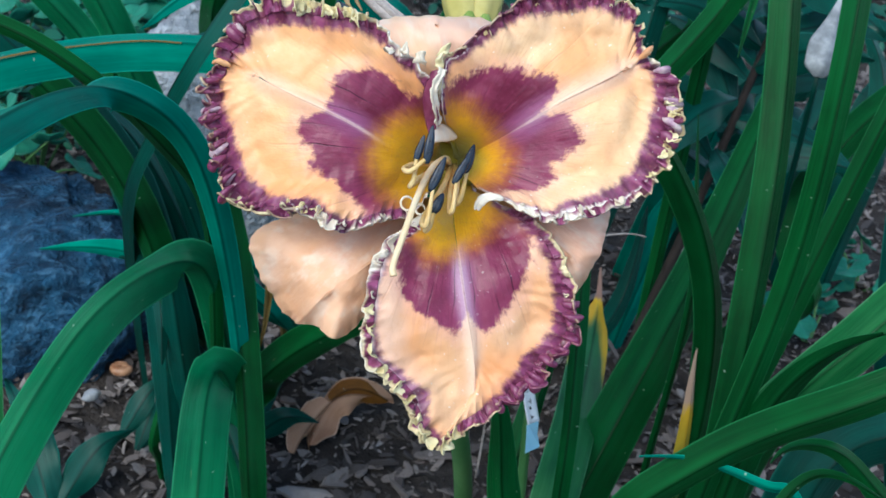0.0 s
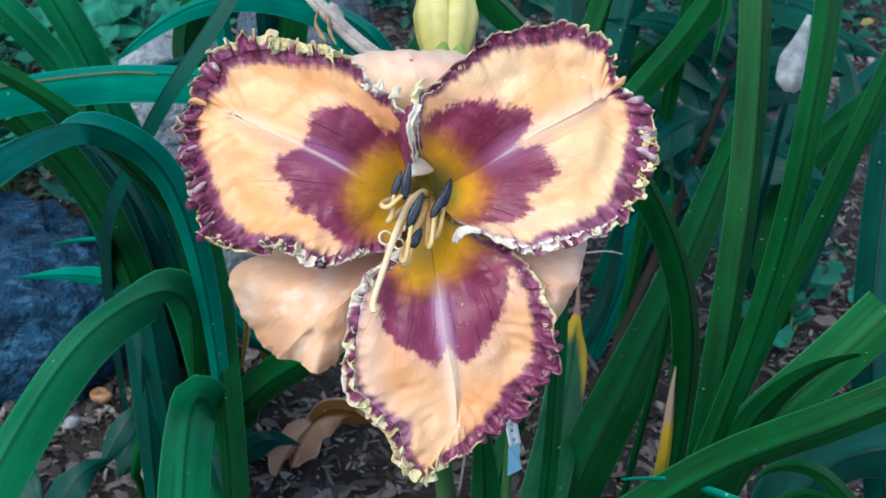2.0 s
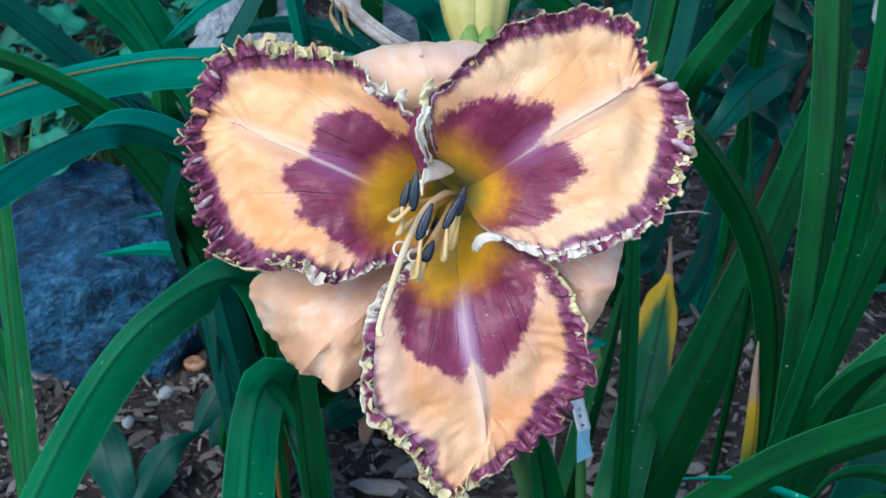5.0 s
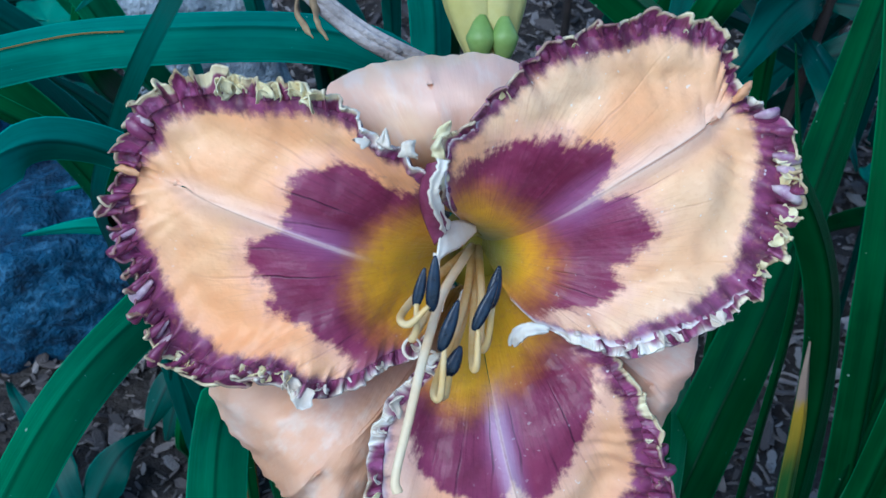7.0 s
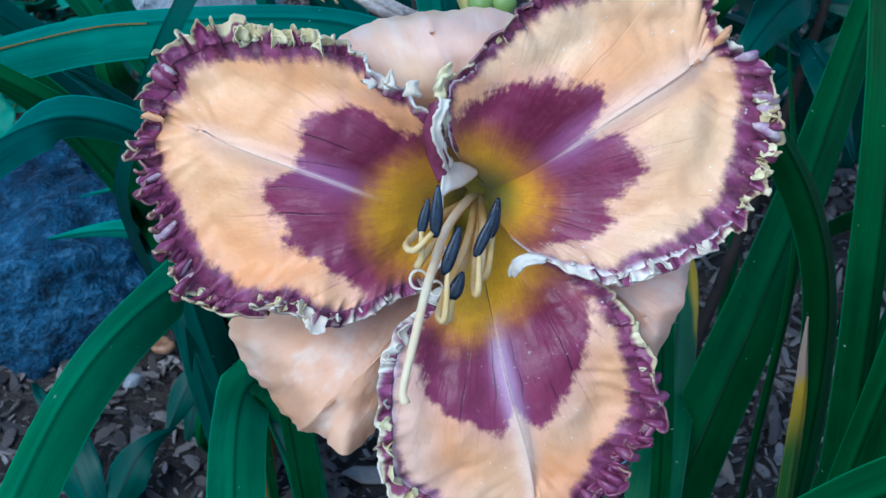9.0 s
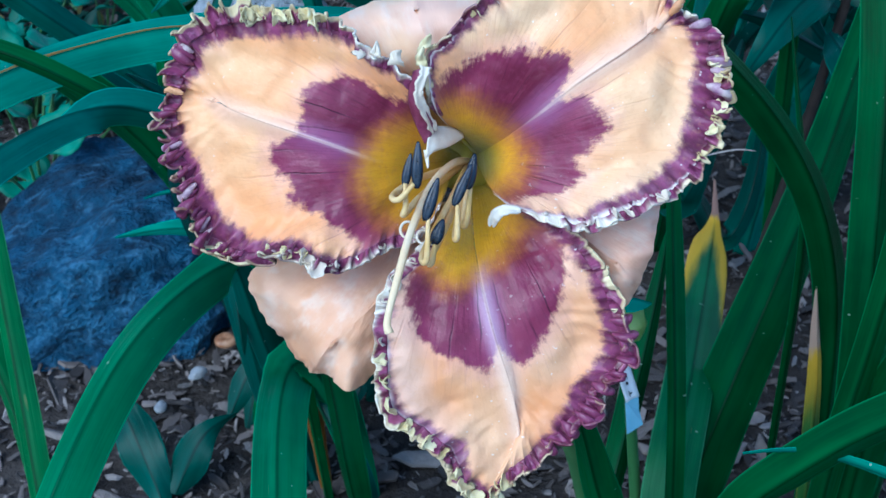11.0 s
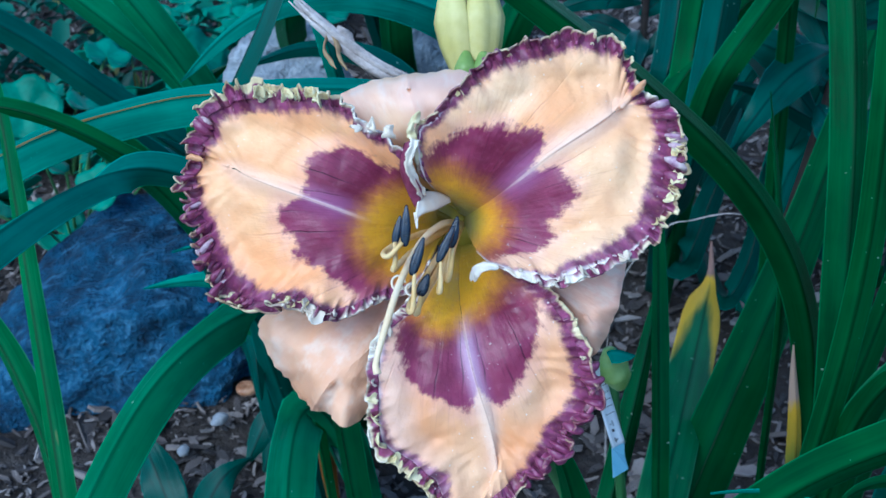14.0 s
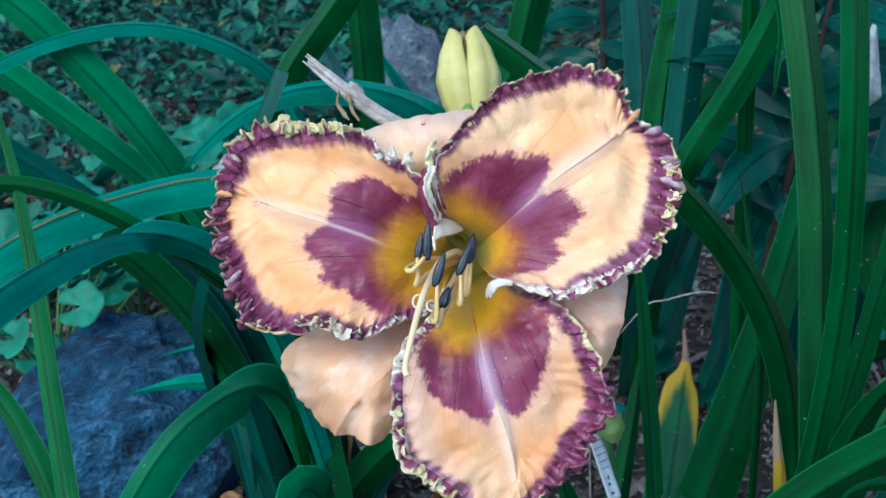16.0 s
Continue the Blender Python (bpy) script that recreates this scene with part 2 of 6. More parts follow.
    edge_plum = n.mix(n.ramp(n.noise(n.vec(run, n.math('MULTIPLY', ed, 0.4)), 300, 3), 0.3, 0.7), (0.115, 0.015, 0.052), (0.31, 0.070, 0.175))
    edge_plum = n.mix(n.math('MULTIPLY', n.ramp(grain, 0.58, 0.78), 0.25), edge_plum, (0.55, 0.30, 0.45))
    thin = n.attr("pale")
    edge_plum = n.mix(n.math('MULTIPLY', thin, n.math('MULTIPLY', n.ramp(blotch, 0.35, 0.65), 0.7)), edge_plum, (0.66, 0.46, 0.58))
    halo = n.math('MULTIPLY', n.ramp(ed, n.math('ADD', band, 0.0055), n.math('SUBTRACT', band, 0.001)), n.ramp(n.noise(None, 120, 3, 0.6), 0.32, 0.68))
    c = n.mix(n.math('MULTIPLY', halo, 0.36), c, (0.72, 0.33, 0.24))
    c = n.mix(n.ramp(ed, n.math('ADD', band, 0.0012), n.math('SUBTRACT', band, 0.0013)), c, edge_plum)
    c = n.mix(n.math('MULTIPLY', n.ramp(thin, 0.02, 0.12), n.ramp(ed, n.math('MULTIPLY_ADD', thin, n.math('MULTIPLY', surge, 0.0060), 0.0006), n.math('MULTIPLY', thin, 0.0005))), c, (0.88, 0.80, 0.76))
    # tiny sparkles on the petal, painted as near-white specks
    glint = n.ramp(n.noise(None, 950, 1, 0.4), 0.72, 0.77)
    c = n.mix(n.math('MULTIPLY', glint, n.math('MULTIPLY', n.math('MULTIPLY_ADD', eye, -0.7, 1.0), n.math('MULTIPLY', n.ramp(wide, 0.42, 0.6), 0.6))), c, (0.96, 0.94, 0.90))
    c = n.mix(n.math('MULTIPLY', n.ramp(n.noise(None, 800, 2, 0.6), 0.50, 0.72), 0.16), c, n.mix(eye, (0.74, 0.36, 0.16), (0.34, 0.08, 0.15)))
    crepe = n.noise(None, 210, 3, 0.6)
    ridges = n.noise(n.vec(ang, n.math('MULTIPLY', d, 5.0)), 26, 3)
    h = n.math('ADD', n.math('MULTIPLY', ridges, 0.24), n.math('ADD', n.math('MULTIPLY', blotch, 0.75), n.math('MULTIPLY', crepe, 0.55)))
    h = n.math('SUBTRACT', h, n.math('MULTIPLY', vein, 0.10))
    n.bump(h, 0.6, 0.0013)
    n.put(n.b.inputs["Roughness"], n.math('MULTIPLY_ADD', grain, 0.35, 0.20))
    n.b.inputs["Sheen Weight"].default_value = 0.12
    return n.done(c, 0.16, None, 0.36)


PEACH, PEACH2 = (0.91, 0.425, 0.175), (0.97, 0.585, 0.300)
PETAL_L = petal_material("petal_left", PEACH, PEACH2, 0.0014, 0.26)
PETAL_R = petal_material("petal_right", PEACH, PEACH2, 0.0026, 0.34)
# lower petal: the peach darkened, so the petal's shade sits in the colour
PETAL_B = petal_material("petal_lower", (0.79, 0.345, 0.140), (0.88, 0.480, 0.245), 0.0040, 0.55, 0.0060, 0.42, 0.32)


def frill_material():
    """The crimped margin: plum flesh, lilac where it thins, tan to cream lips; attributes: rim, cream and white."""
    n = Nodes("frill", 0.4)
    rim, run, lip, white = n.attr("rim"), n.attr("run"), n.attr("cream"), n.attr("white")
    a = n.noise(n.vec(run, rim), 420, 3, 0.6)
    b = n.noise(n.vec(run, n.math('MULTIPLY', rim, 0.3)), 150, 3, 0.6)
    g = n.noise(None, 700, 3, 0.6)
    c = n.mix(n.ramp(a, 0.32, 0.68), (0.090, 0.011, 0.042), (0.31, 0.066, 0.175))
    c = n.mix(n.math('MULTIPLY', n.ramp(g, 0.55, 0.75), 0.35), c, (0.52, 0.27, 0.42))
    c = n.mix(n.math('MULTIPLY', n.ramp(b, 0.44, 0.66), 0.30), c, (0.40, 0.16, 0.16))
    reach = n.math('MULTIPLY', n.math('MULTIPLY', lip, n.math('SUBTRACT', n.math('ADD', n.math('MULTIPLY', b, 2.2), n.math('MULTIPLY', a, 0.6)), 0.75)), 0.0017)
    tan = n.mix(n.ramp(b, 0.35, 0.65), (0.52, 0.38, 0.21), (0.88, 0.77, 0.47))
    c = n.mix(n.math('MULTIPLY', n.ramp(rim, n.math('ADD', reach, 0.0002), n.math('SUBTRACT', reach, 0.0004)), n.ramp(n.math('MULTIPLY', lip, n.math('MULTIPLY_ADD', b, 1.6, -0.15)), 0.10, 0.55)), c, tan)
    flare = n.noise(n.vec(run, n.math('MULTIPLY', rim, 0.2)), 75, 3, 0.6)
    snow = n.math('MULTIPLY', white, n.math('ADD', n.math('MULTIPLY_ADD', flare, 0.0125, -0.0060), n.math('MULTIPLY_ADD', b, 0.0040, -0.0018)))
    c = n.mix(n.math('MULTIPLY', n.ramp(rim, n.math('ADD', snow, 0.0009), n.math('SUBTRACT', snow, 0.0009)), n.ramp(white, 0.15, 0.45)), c, n.mix(n.ramp(g, 0.4, 0.65), (0.84, 0.74, 0.58), (0.92, 0.87, 0.78)))
    n.bump(n.math('ADD', a, n.math('MULTIPLY', g, 0.4)), 0.45, 0.0005)
    n.put(n.b.inputs["Roughness"], n.math('MULTIPLY_ADD', g, 0.30, 0.20))
    return n.done(c, 0.14, None, 0.5)


FRILL = frill_material()


def sepal_material(name, low, high, relief=1.0):
    n = Nodes(name, 0.34)
    d, ang = n.attr("dist"), n.attr("ang")
    streak = n.noise(n.vec(ang, n.math('MULTIPLY', d, 5.0)), 30, 3)
    b = n.noise(None, 52, 4, 0.55)
    w = n.noise(None, 26, 3, 0.5)
    c = n.mix(n.ramp(b, 0.3, 0.7), low, high)
    c = n.mix(n.math('MULTIPLY', n.ramp(w, 0.44, 0.62), 0.55), c, (0.90, 0.55, 0.47))
    c = n.mix(n.math('MULTIPLY', n.ramp(streak, 0.4, 0.7), 0.08), c, (0.76, 0.38, 0.30))
    c = n.mix(n.math('MULTIPLY', n.ramp(n.noise(n.vec(ang, n.math('MULTIPLY', d, 12.0), 4.0), 9, 4, 0.6), 0.48, 0.66), 0.62), c, (0.96, 0.81, 0.68))
    c = n.mix(n.math('MULTIPLY', n.ramp(n.noise(n.vec(ang, n.math('MULTIPLY', d, 10.0), 9.0), 12, 4, 0.6), 0.52, 0.70), 0.25), c, (0.78, 0.44, 0.26))
    c = n.mix(n.ramp(d, 0.028, 0.012), c, (0.62, 0.36, 0.04))
    wrinkle = n.noise(n.vec(n.math('MULTIPLY', ang, 0.35), d), 330, 3, 0.55)
    n.bump(n.math('ADD', n.math('MULTIPLY', b, 2.2), n.math('ADD', n.math('MULTIPLY', streak, 0.45), n.math('MULTIPLY', wrinkle, 0.08))), 0.55 * relief, 0.0016)
    return n.done(c, 0.30, (0.92, 0.58, 0.36), 0.36)


SEPAL = sepal_material("sepal_peach", (0.88, 0.50, 0.29), (0.94, 0.65, 0.44))
# brighter copy for the upper sepal: light from above is put into the colour
SEPAL_LIT = sepal_material("sepal_lit", (0.97, 0.67, 0.42), (0.99, 0.79, 0.53), 0.4)


def plain_material(name, a, b, scale, rough=0.6, bump=0.3, dist=0.001, through=0.0, spec=0.4, stretch=None):
    n = Nodes(name, rough)
    v = None
    if stretch:
        mp = n.node("ShaderNodeMapping")
        n.put(mp.inputs[0], n.node("ShaderNodeTexCoord").outputs["Object"])
        mp.inputs["Scale"].default_value = stretch
        v = mp.outputs[0]
    f = n.noise(v, scale, 5, 0.6)
    g = n.noise(v, scale * 6, 3, 0.6)
    c = n.mix(n.ramp(f, 0.3, 0.7), a, b)
    c = n.mix(n.math('MULTIPLY', g, 0.35), c, tuple(0.6 * x for x in a))
    n.bump(n.math('ADD', f, n.math('MULTIPLY', g, 0.5)), bump, dist)
    return n.done(c, through, None, spec)


TIP_ORANGE = plain_material("petal_tip", (0.70, 0.30, 0.12), (0.82, 0.48, 0.26), 90, 0.5, 0.4, 0.0008, 0.1)
CREAM = plain_material("frill_cream", (0.84, 0.70, 0.34), (0.96, 0.90, 0.62), 200, 0.42, 0.3, 0.0005, 0.22)
PLUM = plain_material("petal_plum", (0.17, 0.022, 0.066), (0.33, 0.085, 0.165), 150, 0.45, 0.5, 0.0006, 0.16)
LILAC = plain_material("frill_lilac", (0.36, 0.17, 0.30), (0.80, 0.68, 0.66), 260, 0.42, 0.4, 0.0005, 0.18)
WHITE_EDGE = plain_material("frill_white", (0.84, 0.72, 0.56), (0.94, 0.90, 0.80), 120, 0.4, 0.3, 0.0005, 0.2)
FILAMENT = plain_material("filament", (0.80, 0.52, 0.16), (0.90, 0.72, 0.40), 120, 0.42, 0.2, 0.0004, 0.2)
PISTIL = plain_material("pistil", (0.94, 0.72, 0.42), (0.96, 0.84, 0.60), 120, 0.4, 0.2, 0.0004, 0.2)
ANTHER = plain_material("anther", (0.003, 0.008, 0.018), (0.013, 0.027, 0.052), 420, 0.26, 0.2, 0.0004)
BUD = plain_material("bud_yellow", (0.62, 0.55, 0.16), (0.74, 0.68, 0.30), 60, 0.45, 0.3, 0.0008, 0.15, 0.4, (1, 1, 0.15))
BUD_TIP = plain_material("bud_tip_brown", (0.20, 0.13, 0.07), (0.38, 0.27, 0.14), 200, 0.8)
GREEN_BUD = plain_material("green_bud", (0.20, 0.33, 0.07), (0.33, 0.46, 0.14), 90, 0.4, 0.2, 0.0006, 0.1)
THROAT = plain_material("flower_tube", (0.34, 0.27, 0.02), (0.46, 0.36, 0.04), 120, 0.5, 0.2, 0.0004, 0.1)
SCAPE = plain_material("scape", (0.05, 0.16, 0.05), (0.10, 0.24, 0.08), 60, 0.45, 0.2, 0.0006, 0.05, 0.4, (1, 1, 0.1))
DRY = plain_material("dried_tissue", (0.27, 0.235, 0.22), (0.60, 0.55, 0.53), 160, 0.75, 0.8, 0.0015, 0.0, 0.2)
DRY_LEAF = leaf_material("leaf_dry_brown", (0.34, 0.18, 0.11), (0.56, 0.33, 0.21), (0.60, 0.40, 0.28), 0.6)
LEAF_RUST = leaf_material("leaf_rust", (0.09, 0.035, 0.008), (0.30, 0.12, 0.015), (0.28, 0.13, 0.04), 0.6)


def chip_material(name="wood_chips", single=False):
    n = Nodes(name, 0.85)
    r = n.random() if single else n.island()
    ramp = n.node("ShaderNodeValToRGB")
    n.put(ramp.inputs[0], r)
    els = ramp.color_ramp.elements
    els[0].color, els[1].color = (0.050, 0.050, 0.054, 1), (0.40, 0.37, 0.36, 1)
    for p, c in ((0.35, (0.10, 0.090, 0.090)), (0.6, (0.175, 0.155, 0.15)), (0.8, (0.29, 0.255, 0.24))):
        e = els.new(p)
        e.color = (*c, 1)
    g = n.noise(None, 190, 5, 0.65)
    c = n.mix(n.math('MULTIPLY', g, 0.6), ramp.outputs[0], (0.05, 0.035, 0.028))
    n.bump(g, 0.6, 0.002)
    return n.done(c, 0, None, 0.2)


CHIP = chip_material()
CHIP_SINGLE = chip_material('wood_chip', True)
SOIL = plain_material("soil", (0.022, 0.019, 0.018), (0.064, 0.055, 0.050), 45, 0.95, 1.0, 0.006, 0, 0.2)
def rock_material(name, dark, mid, pale):
    """Weathered stone: cloudy blotches, pale lichen flecks, dark pits and slanting scratches."""
    n = Nodes(name, 0.8)
    mp = n.node("ShaderNodeMapping")
    n.put(mp.inputs[0], n.node("ShaderNodeTexCoord").outputs["Object"])
    mp.inputs["Rotation"].default_value, mp.inputs["Scale"].default_value = (0.3, 0.5, 0.6), (1, 4, 1)
    cloud, mid_, fleck, scratch = n.noise(None, 22, 5, 0.6), n.noise(None, 75, 5, 0.65), n.noise(None, 240, 4, 0.7), n.noise(mp.outputs[0], 60, 4, 0.6)
    c = n.mix(n.ramp(n.math('ADD', n.math('MULTIPLY', cloud, 0.5), n.math('MULTIPLY', mid_, 0.5)), 0.38, 0.62), dark, mid)
    c = n.mix(n.math('MULTIPLY', n.ramp(n.math('ADD', n.math('MULTIPLY', fleck, 0.5), n.math('MULTIPLY', cloud, 0.5)), 0.50, 0.64), 0.65), c, pale)
    c = n.mix(n.math('MULTIPLY', n.ramp(scratch, 0.54, 0.70), 0.55), c, pale)
    c = n.mix(n.math('MULTIPLY', n.ramp(mid_, 0.40, 0.28), 0.7), c, tuple(0.35 * v for v in dark))
    n.bump(n.math('ADD', n.math('MULTIPLY', mid_, 1.2), n.math('ADD', n.math('MULTIPLY', fleck, 0.4), scratch)), 1.0, 0.010)
    return n.done(c, 0, None, 0.3)


ROCK = rock_material("rock_slate", (0.003, 0.025, 0.060), (0.013, 0.087, 0.180), (0.084, 0.220, 0.375))
ROCK_WHITE = rock_material("rock_white", (0.26, 0.31, 0.37), (0.46, 0.51, 0.57), (0.64, 0.69, 0.74))
ROCK_PALE = rock_material("rock_pale", (0.06, 0.09, 0.13), (0.15, 0.20, 0.26), (0.30, 0.36, 0.42))
PEBBLE = plain_material("pebble_white", (0.24, 0.26, 0.29), (0.42, 0.45, 0.48), 160, 0.6, 0.3, 0.001)
SHELL = plain_material("shell_brown", (0.22, 0.09, 0.04), (0.50, 0.30, 0.18), 160, 0.3, 0.3, 0.0006)
WEED = plain_material("weed_leaf", (0.014, 0.150, 0.095), (0.040, 0.29, 0.19), 40, 0.5, 0.5, 0.002, 0.2, 0.2)


def cover_material():
    n = Nodes("ground_cover_leaf", 0.5)
    r = n.island()
    c = n.mix(n.math('POWER', r, 1.6), (0.006, 0.050, 0.036), (0.040, 0.235, 0.150))
    c = n.mix(n.math('MULTIPLY', n.ramp(n.noise(None, 9, 3), 0.4, 0.7), 0.5), c, (0.012, 0.085, 0.075))
    c = n.mix(n.ramp(r, 0.965, 0.985), c, (0.22, 0.20, 0.06))
    return n.done(c, 0.2, None, 0.25)


WEED_FAR = cover_material()
TWIG = plain_material("twig_bark", (0.010, 0.007, 0.006), (0.026, 0.018, 0.015), 80, 0.85, 0.7, 0.002)
TAG = plain_material("tag_plastic", (0.70, 0.73, 0.76), (0.78, 0.80, 0.82), 60, 0.35, 0.1, 0.0003)
INK = plain_material("tag_ink", (0.02, 0.02, 0.025), (0.04, 0.04, 0.045), 300, 0.6)
LABEL_BLUE = plain_material("tag_blue", (0.22, 0.50, 0.66), (0.30, 0.58, 0.72), 60, 0.35, 0.1, 0.0003)
PETAL_WHITE = plain_material("faded_white_petal", (0.18, 0.20, 0.22), (0.46, 0.49, 0.52), 110, 0.6, 0.7, 0.001, 0.1)


# ---- building helpers ----
def spline(points, n):
    """n points evenly spaced in parameter on a smooth curve through the control points."""
    p = np.array(points, float)
    q = np.vstack([2 * p[0] - p[1], p, 2 * p[-1] - p[-2]])
    out = []
    for s in np.linspace(0, len(p) - 1 - 1e-9, n):
        i, t = int(s), s - int(s)
        a, b, c, d = q[i:i + 4]
        out.append(0.5 * (2 * b + (c - a) * t + (2 * a - 5 * b + 4 * c - d) * t * t + (3 * b - a - 3 * c + d) * t ** 3))
    return np.array(out)


def unit(v):
    return v / np.maximum(np.linalg.norm(v, axis=-1, keepdims=True), 1e-9)


def mesh_object(name, verts, faces, material, parent=None, label="", attrs=None, smooth=True, rest=None):
    me = bpy.data.meshes.new(name)
    me.from_pydata([tuple(v) for v in verts], [], faces)
    for key, vals in (attrs or {}).items():
        me.attributes.new(key, 'FLOAT', 'POINT').data.foreach_set("value", np.asarray(vals, np.float32))
    if smooth:
        me.polygons.foreach_set("use_smooth", [True] * len(me.polygons))
    for m in (material if isinstance(material, (list, tuple)) else [material]):
        me.materials.append(m)
    me.update()
    ob = new(name, me)
    ob.parent = parent
    if label:
        tagged(ob, label)
    return ob


def part(name, bm, material, parent=None, label="", smooth=True):
    me = bpy.data.meshes.new(name)
    bm.to_mesh(me)
    bm.free()
    me.materials.append(material)
    if smooth:
        me.polygons.foreach_set("use_smooth", [True] * len(me.polygons))
    ob = new(name, me)
    ob.parent = parent
    if label:
        tagged(ob, label)
    return ob


def thing(name, label, category, at=(0, 0, 0), group="", kind=""):
    ob = new(name)
    ob.empty_display_size = 0.02
    ob.location = at
    return tagged(ob, label, category, group, kind)


def grid_faces(n, m, closed=False):
    f = []
    for i in range(n - 1):
        for j in range(m - 1):
            f.append((i * m + j, i * m + j + 1, (i + 1) * m + j + 1, (i + 1) * m + j))
        if closed:
            f.append((i * m + m - 1, i * m, (i + 1) * m, (i + 1) * m + m - 1))
    return f


def tube(name, points, radii, material, parent=None, label="", n=24, seg=10, flat=1.0, wave=0.0, twist=0.8, folds=3):
    """A round or flattened stem along a smooth curve, closed at both ends."""
    c = spline(points, n)
    r = np.interp(np.linspace(0, 1, n), np.linspace(0, 1, len(radii)), radii)
    t = unit(np.gradient(c, axis=0))
    ref = np.array((0.3, -0.8, 0.5))
    s = unit(np.cross(t, ref))
    b = np.cross(s, t)
    a = np.linspace(0, 2 * math.pi, seg, endpoint=False)
    v = []
    for i in range(n):
        w = 1 + wave * np.sin(folds * a + i * twist)
        v.extend(c[i] + (s[i] * (np.cos(a) * w)[:, None] + b[i] * (np.sin(a) * w * flat)[:, None]) * r[i])
    faces = grid_faces(n, seg, True)
    faces.append(tuple(range(seg - 1, -1, -1)))
    faces.append(tuple(range((n - 1) * seg, n * seg)))
    return mesh_object(name, v, faces, material, parent, label)


FACING = np.array((0.0, -0.85, 0.53))


def blade(points, width, material, parent, turn=0.0, keel=0.42, name="leaf", label="", tip=True, n=56, shape=None, wavy=0.0, thick=0.0006):
    """A strap leaf along a curve: keeled, tapering to its tip (the last point), with real thickness. width in metres."""
    c = spline(points, n)
    for _ in range(14):
        c[1:-1] = 0.25 * c[:-2] + 0.5 * c[1:-1] + 0.25 * c[2:]
    seg = np.linalg.norm(np.diff(c, axis=0), axis=1)
    along = np.concatenate([[0], np.cumsum(seg)])
    length = along[-1]
    u = along / length
    if shape is None:
        w = (0.62 + 0.38 * np.minimum(1, u / 0.35)) * (np.clip((1 - u) / 0.28, 0, 1) ** 0.6 if tip else 1.0)
    else:
        w = np.interp(u, np.linspace(0, 1, len(shape)), shape)
    half = np.maximum(width * 0.5 * w, 0.0003)
    t = unit(np.gradient(c, axis=0))
    side = unit(np.cross(t, FACING))
    for i in range(1, n):
        if np.dot(side[i], side[i - 1]) < 0:
            side[i] = -side[i]
    nor = unit(np.cross(side, t))
    tw = np.radians(turn) if np.isscalar(turn) else np.radians(np.interp(u, np.linspace(0, 1, len(turn)), turn))
    tw = np.broadcast_to(tw, (n,))
    s2 = side * np.cos(tw)[:, None] + nor * np.sin(tw)[:, None]
    n2 = unit(np.cross(s2, t))
    xs = np.array((-1, -0.9, -0.55, -0.25, -0.06, 0, 0.06, 0.25, 0.55, 0.9, 1.0))
    seed = random.random() * 50
    top, bot, A = [], [], {"along": [], "across": [], "rim": [], "left": []}
    for lift, dest in ((thick * 0.5, top), (-thick * 0.5, bot)):
        for i in range(n):
            for x in xs:
                rise = keel * width * w[i] * (abs(x) ** 1.15) * (1.3 - 0.3 * abs(x))
                ripple = wavy * width * abs(x) * math.sin(along[i] * 160 + seed + (1.7 if x > 0 else 0))
                edge = lift * (1 - 0.8 * abs(x) ** 4)
                dest.append(c[i] + s2[i] * half[i] * x + n2[i] * (-rise + ripple + edge))
                A["along"].append(along[i]), A["across"].append(half[i] * x), A["rim"].append(abs(x)), A["left"].append(length - along[i])
    m = len(xs)
    k = n * m
    faces = grid_faces(n, m) + [tuple(k + q for q in reversed(f)) for f in grid_faces(n, m)]
    for i in range(n - 1):
        faces.append((i * m, (i + 1) * m, k + (i + 1) * m, k + i * m))
        faces.append((i * m + m - 1, k + i * m + m - 1, k + (i + 1) * m + m - 1, (i + 1) * m + m - 1))
    return mesh_object(name, top + bot, faces, material, parent, label, A)


# ---- the daylily bloom ----
# The bloom's own frame: x across, y up the face, z out of the face, in millimetres.
BLOOM = pose(0, 0, 0.315, 58, 0, 0)
MM = 0.001
HEART = np.array((3.0, -5.0, 0.0))

bloom = thing("daylily_flower", "open daylily bloom, peach with plum eye and ruffled plum edges", "flower")
bloom.matrix_basis = BLOOM


def wob(x, y=0.0, z=0.0):
    return noise.noise(Vector((x, y, z)))


# the plum zones and the rim of the gold throat of the three petals, in the bloom's plane
EYE_LEFT = [(-6.5, 11.0), (-9.0, 9.7), (-11.4, 8.2), (-15.5, 11.4), (-19.6, 13.9), (-24.8, 14.6), (-29.5, 14.0), (-32.8, 12.4), (-34.0, 9.2), (-33.2, 6.1), (-34.8, 4.2), (-35.0, 2.6), (-37.0, 1.6), (-41.4, 0.6), (-42.2, -1.2), (-41.2, -4.9), (-38.5, -8.0), (-37.2, -10.2), (-39.0, -12.3), (-35.5, -14.0), (-31.7, -15.9), (-29.9, -17.9), (-26.0, -19.8), (-23.1, -22.8), (-22.0, -25.6), (-16.5, -25.6), (-9.0, -23.5), (-5.0, -12.0), (0.0, 0.0)]
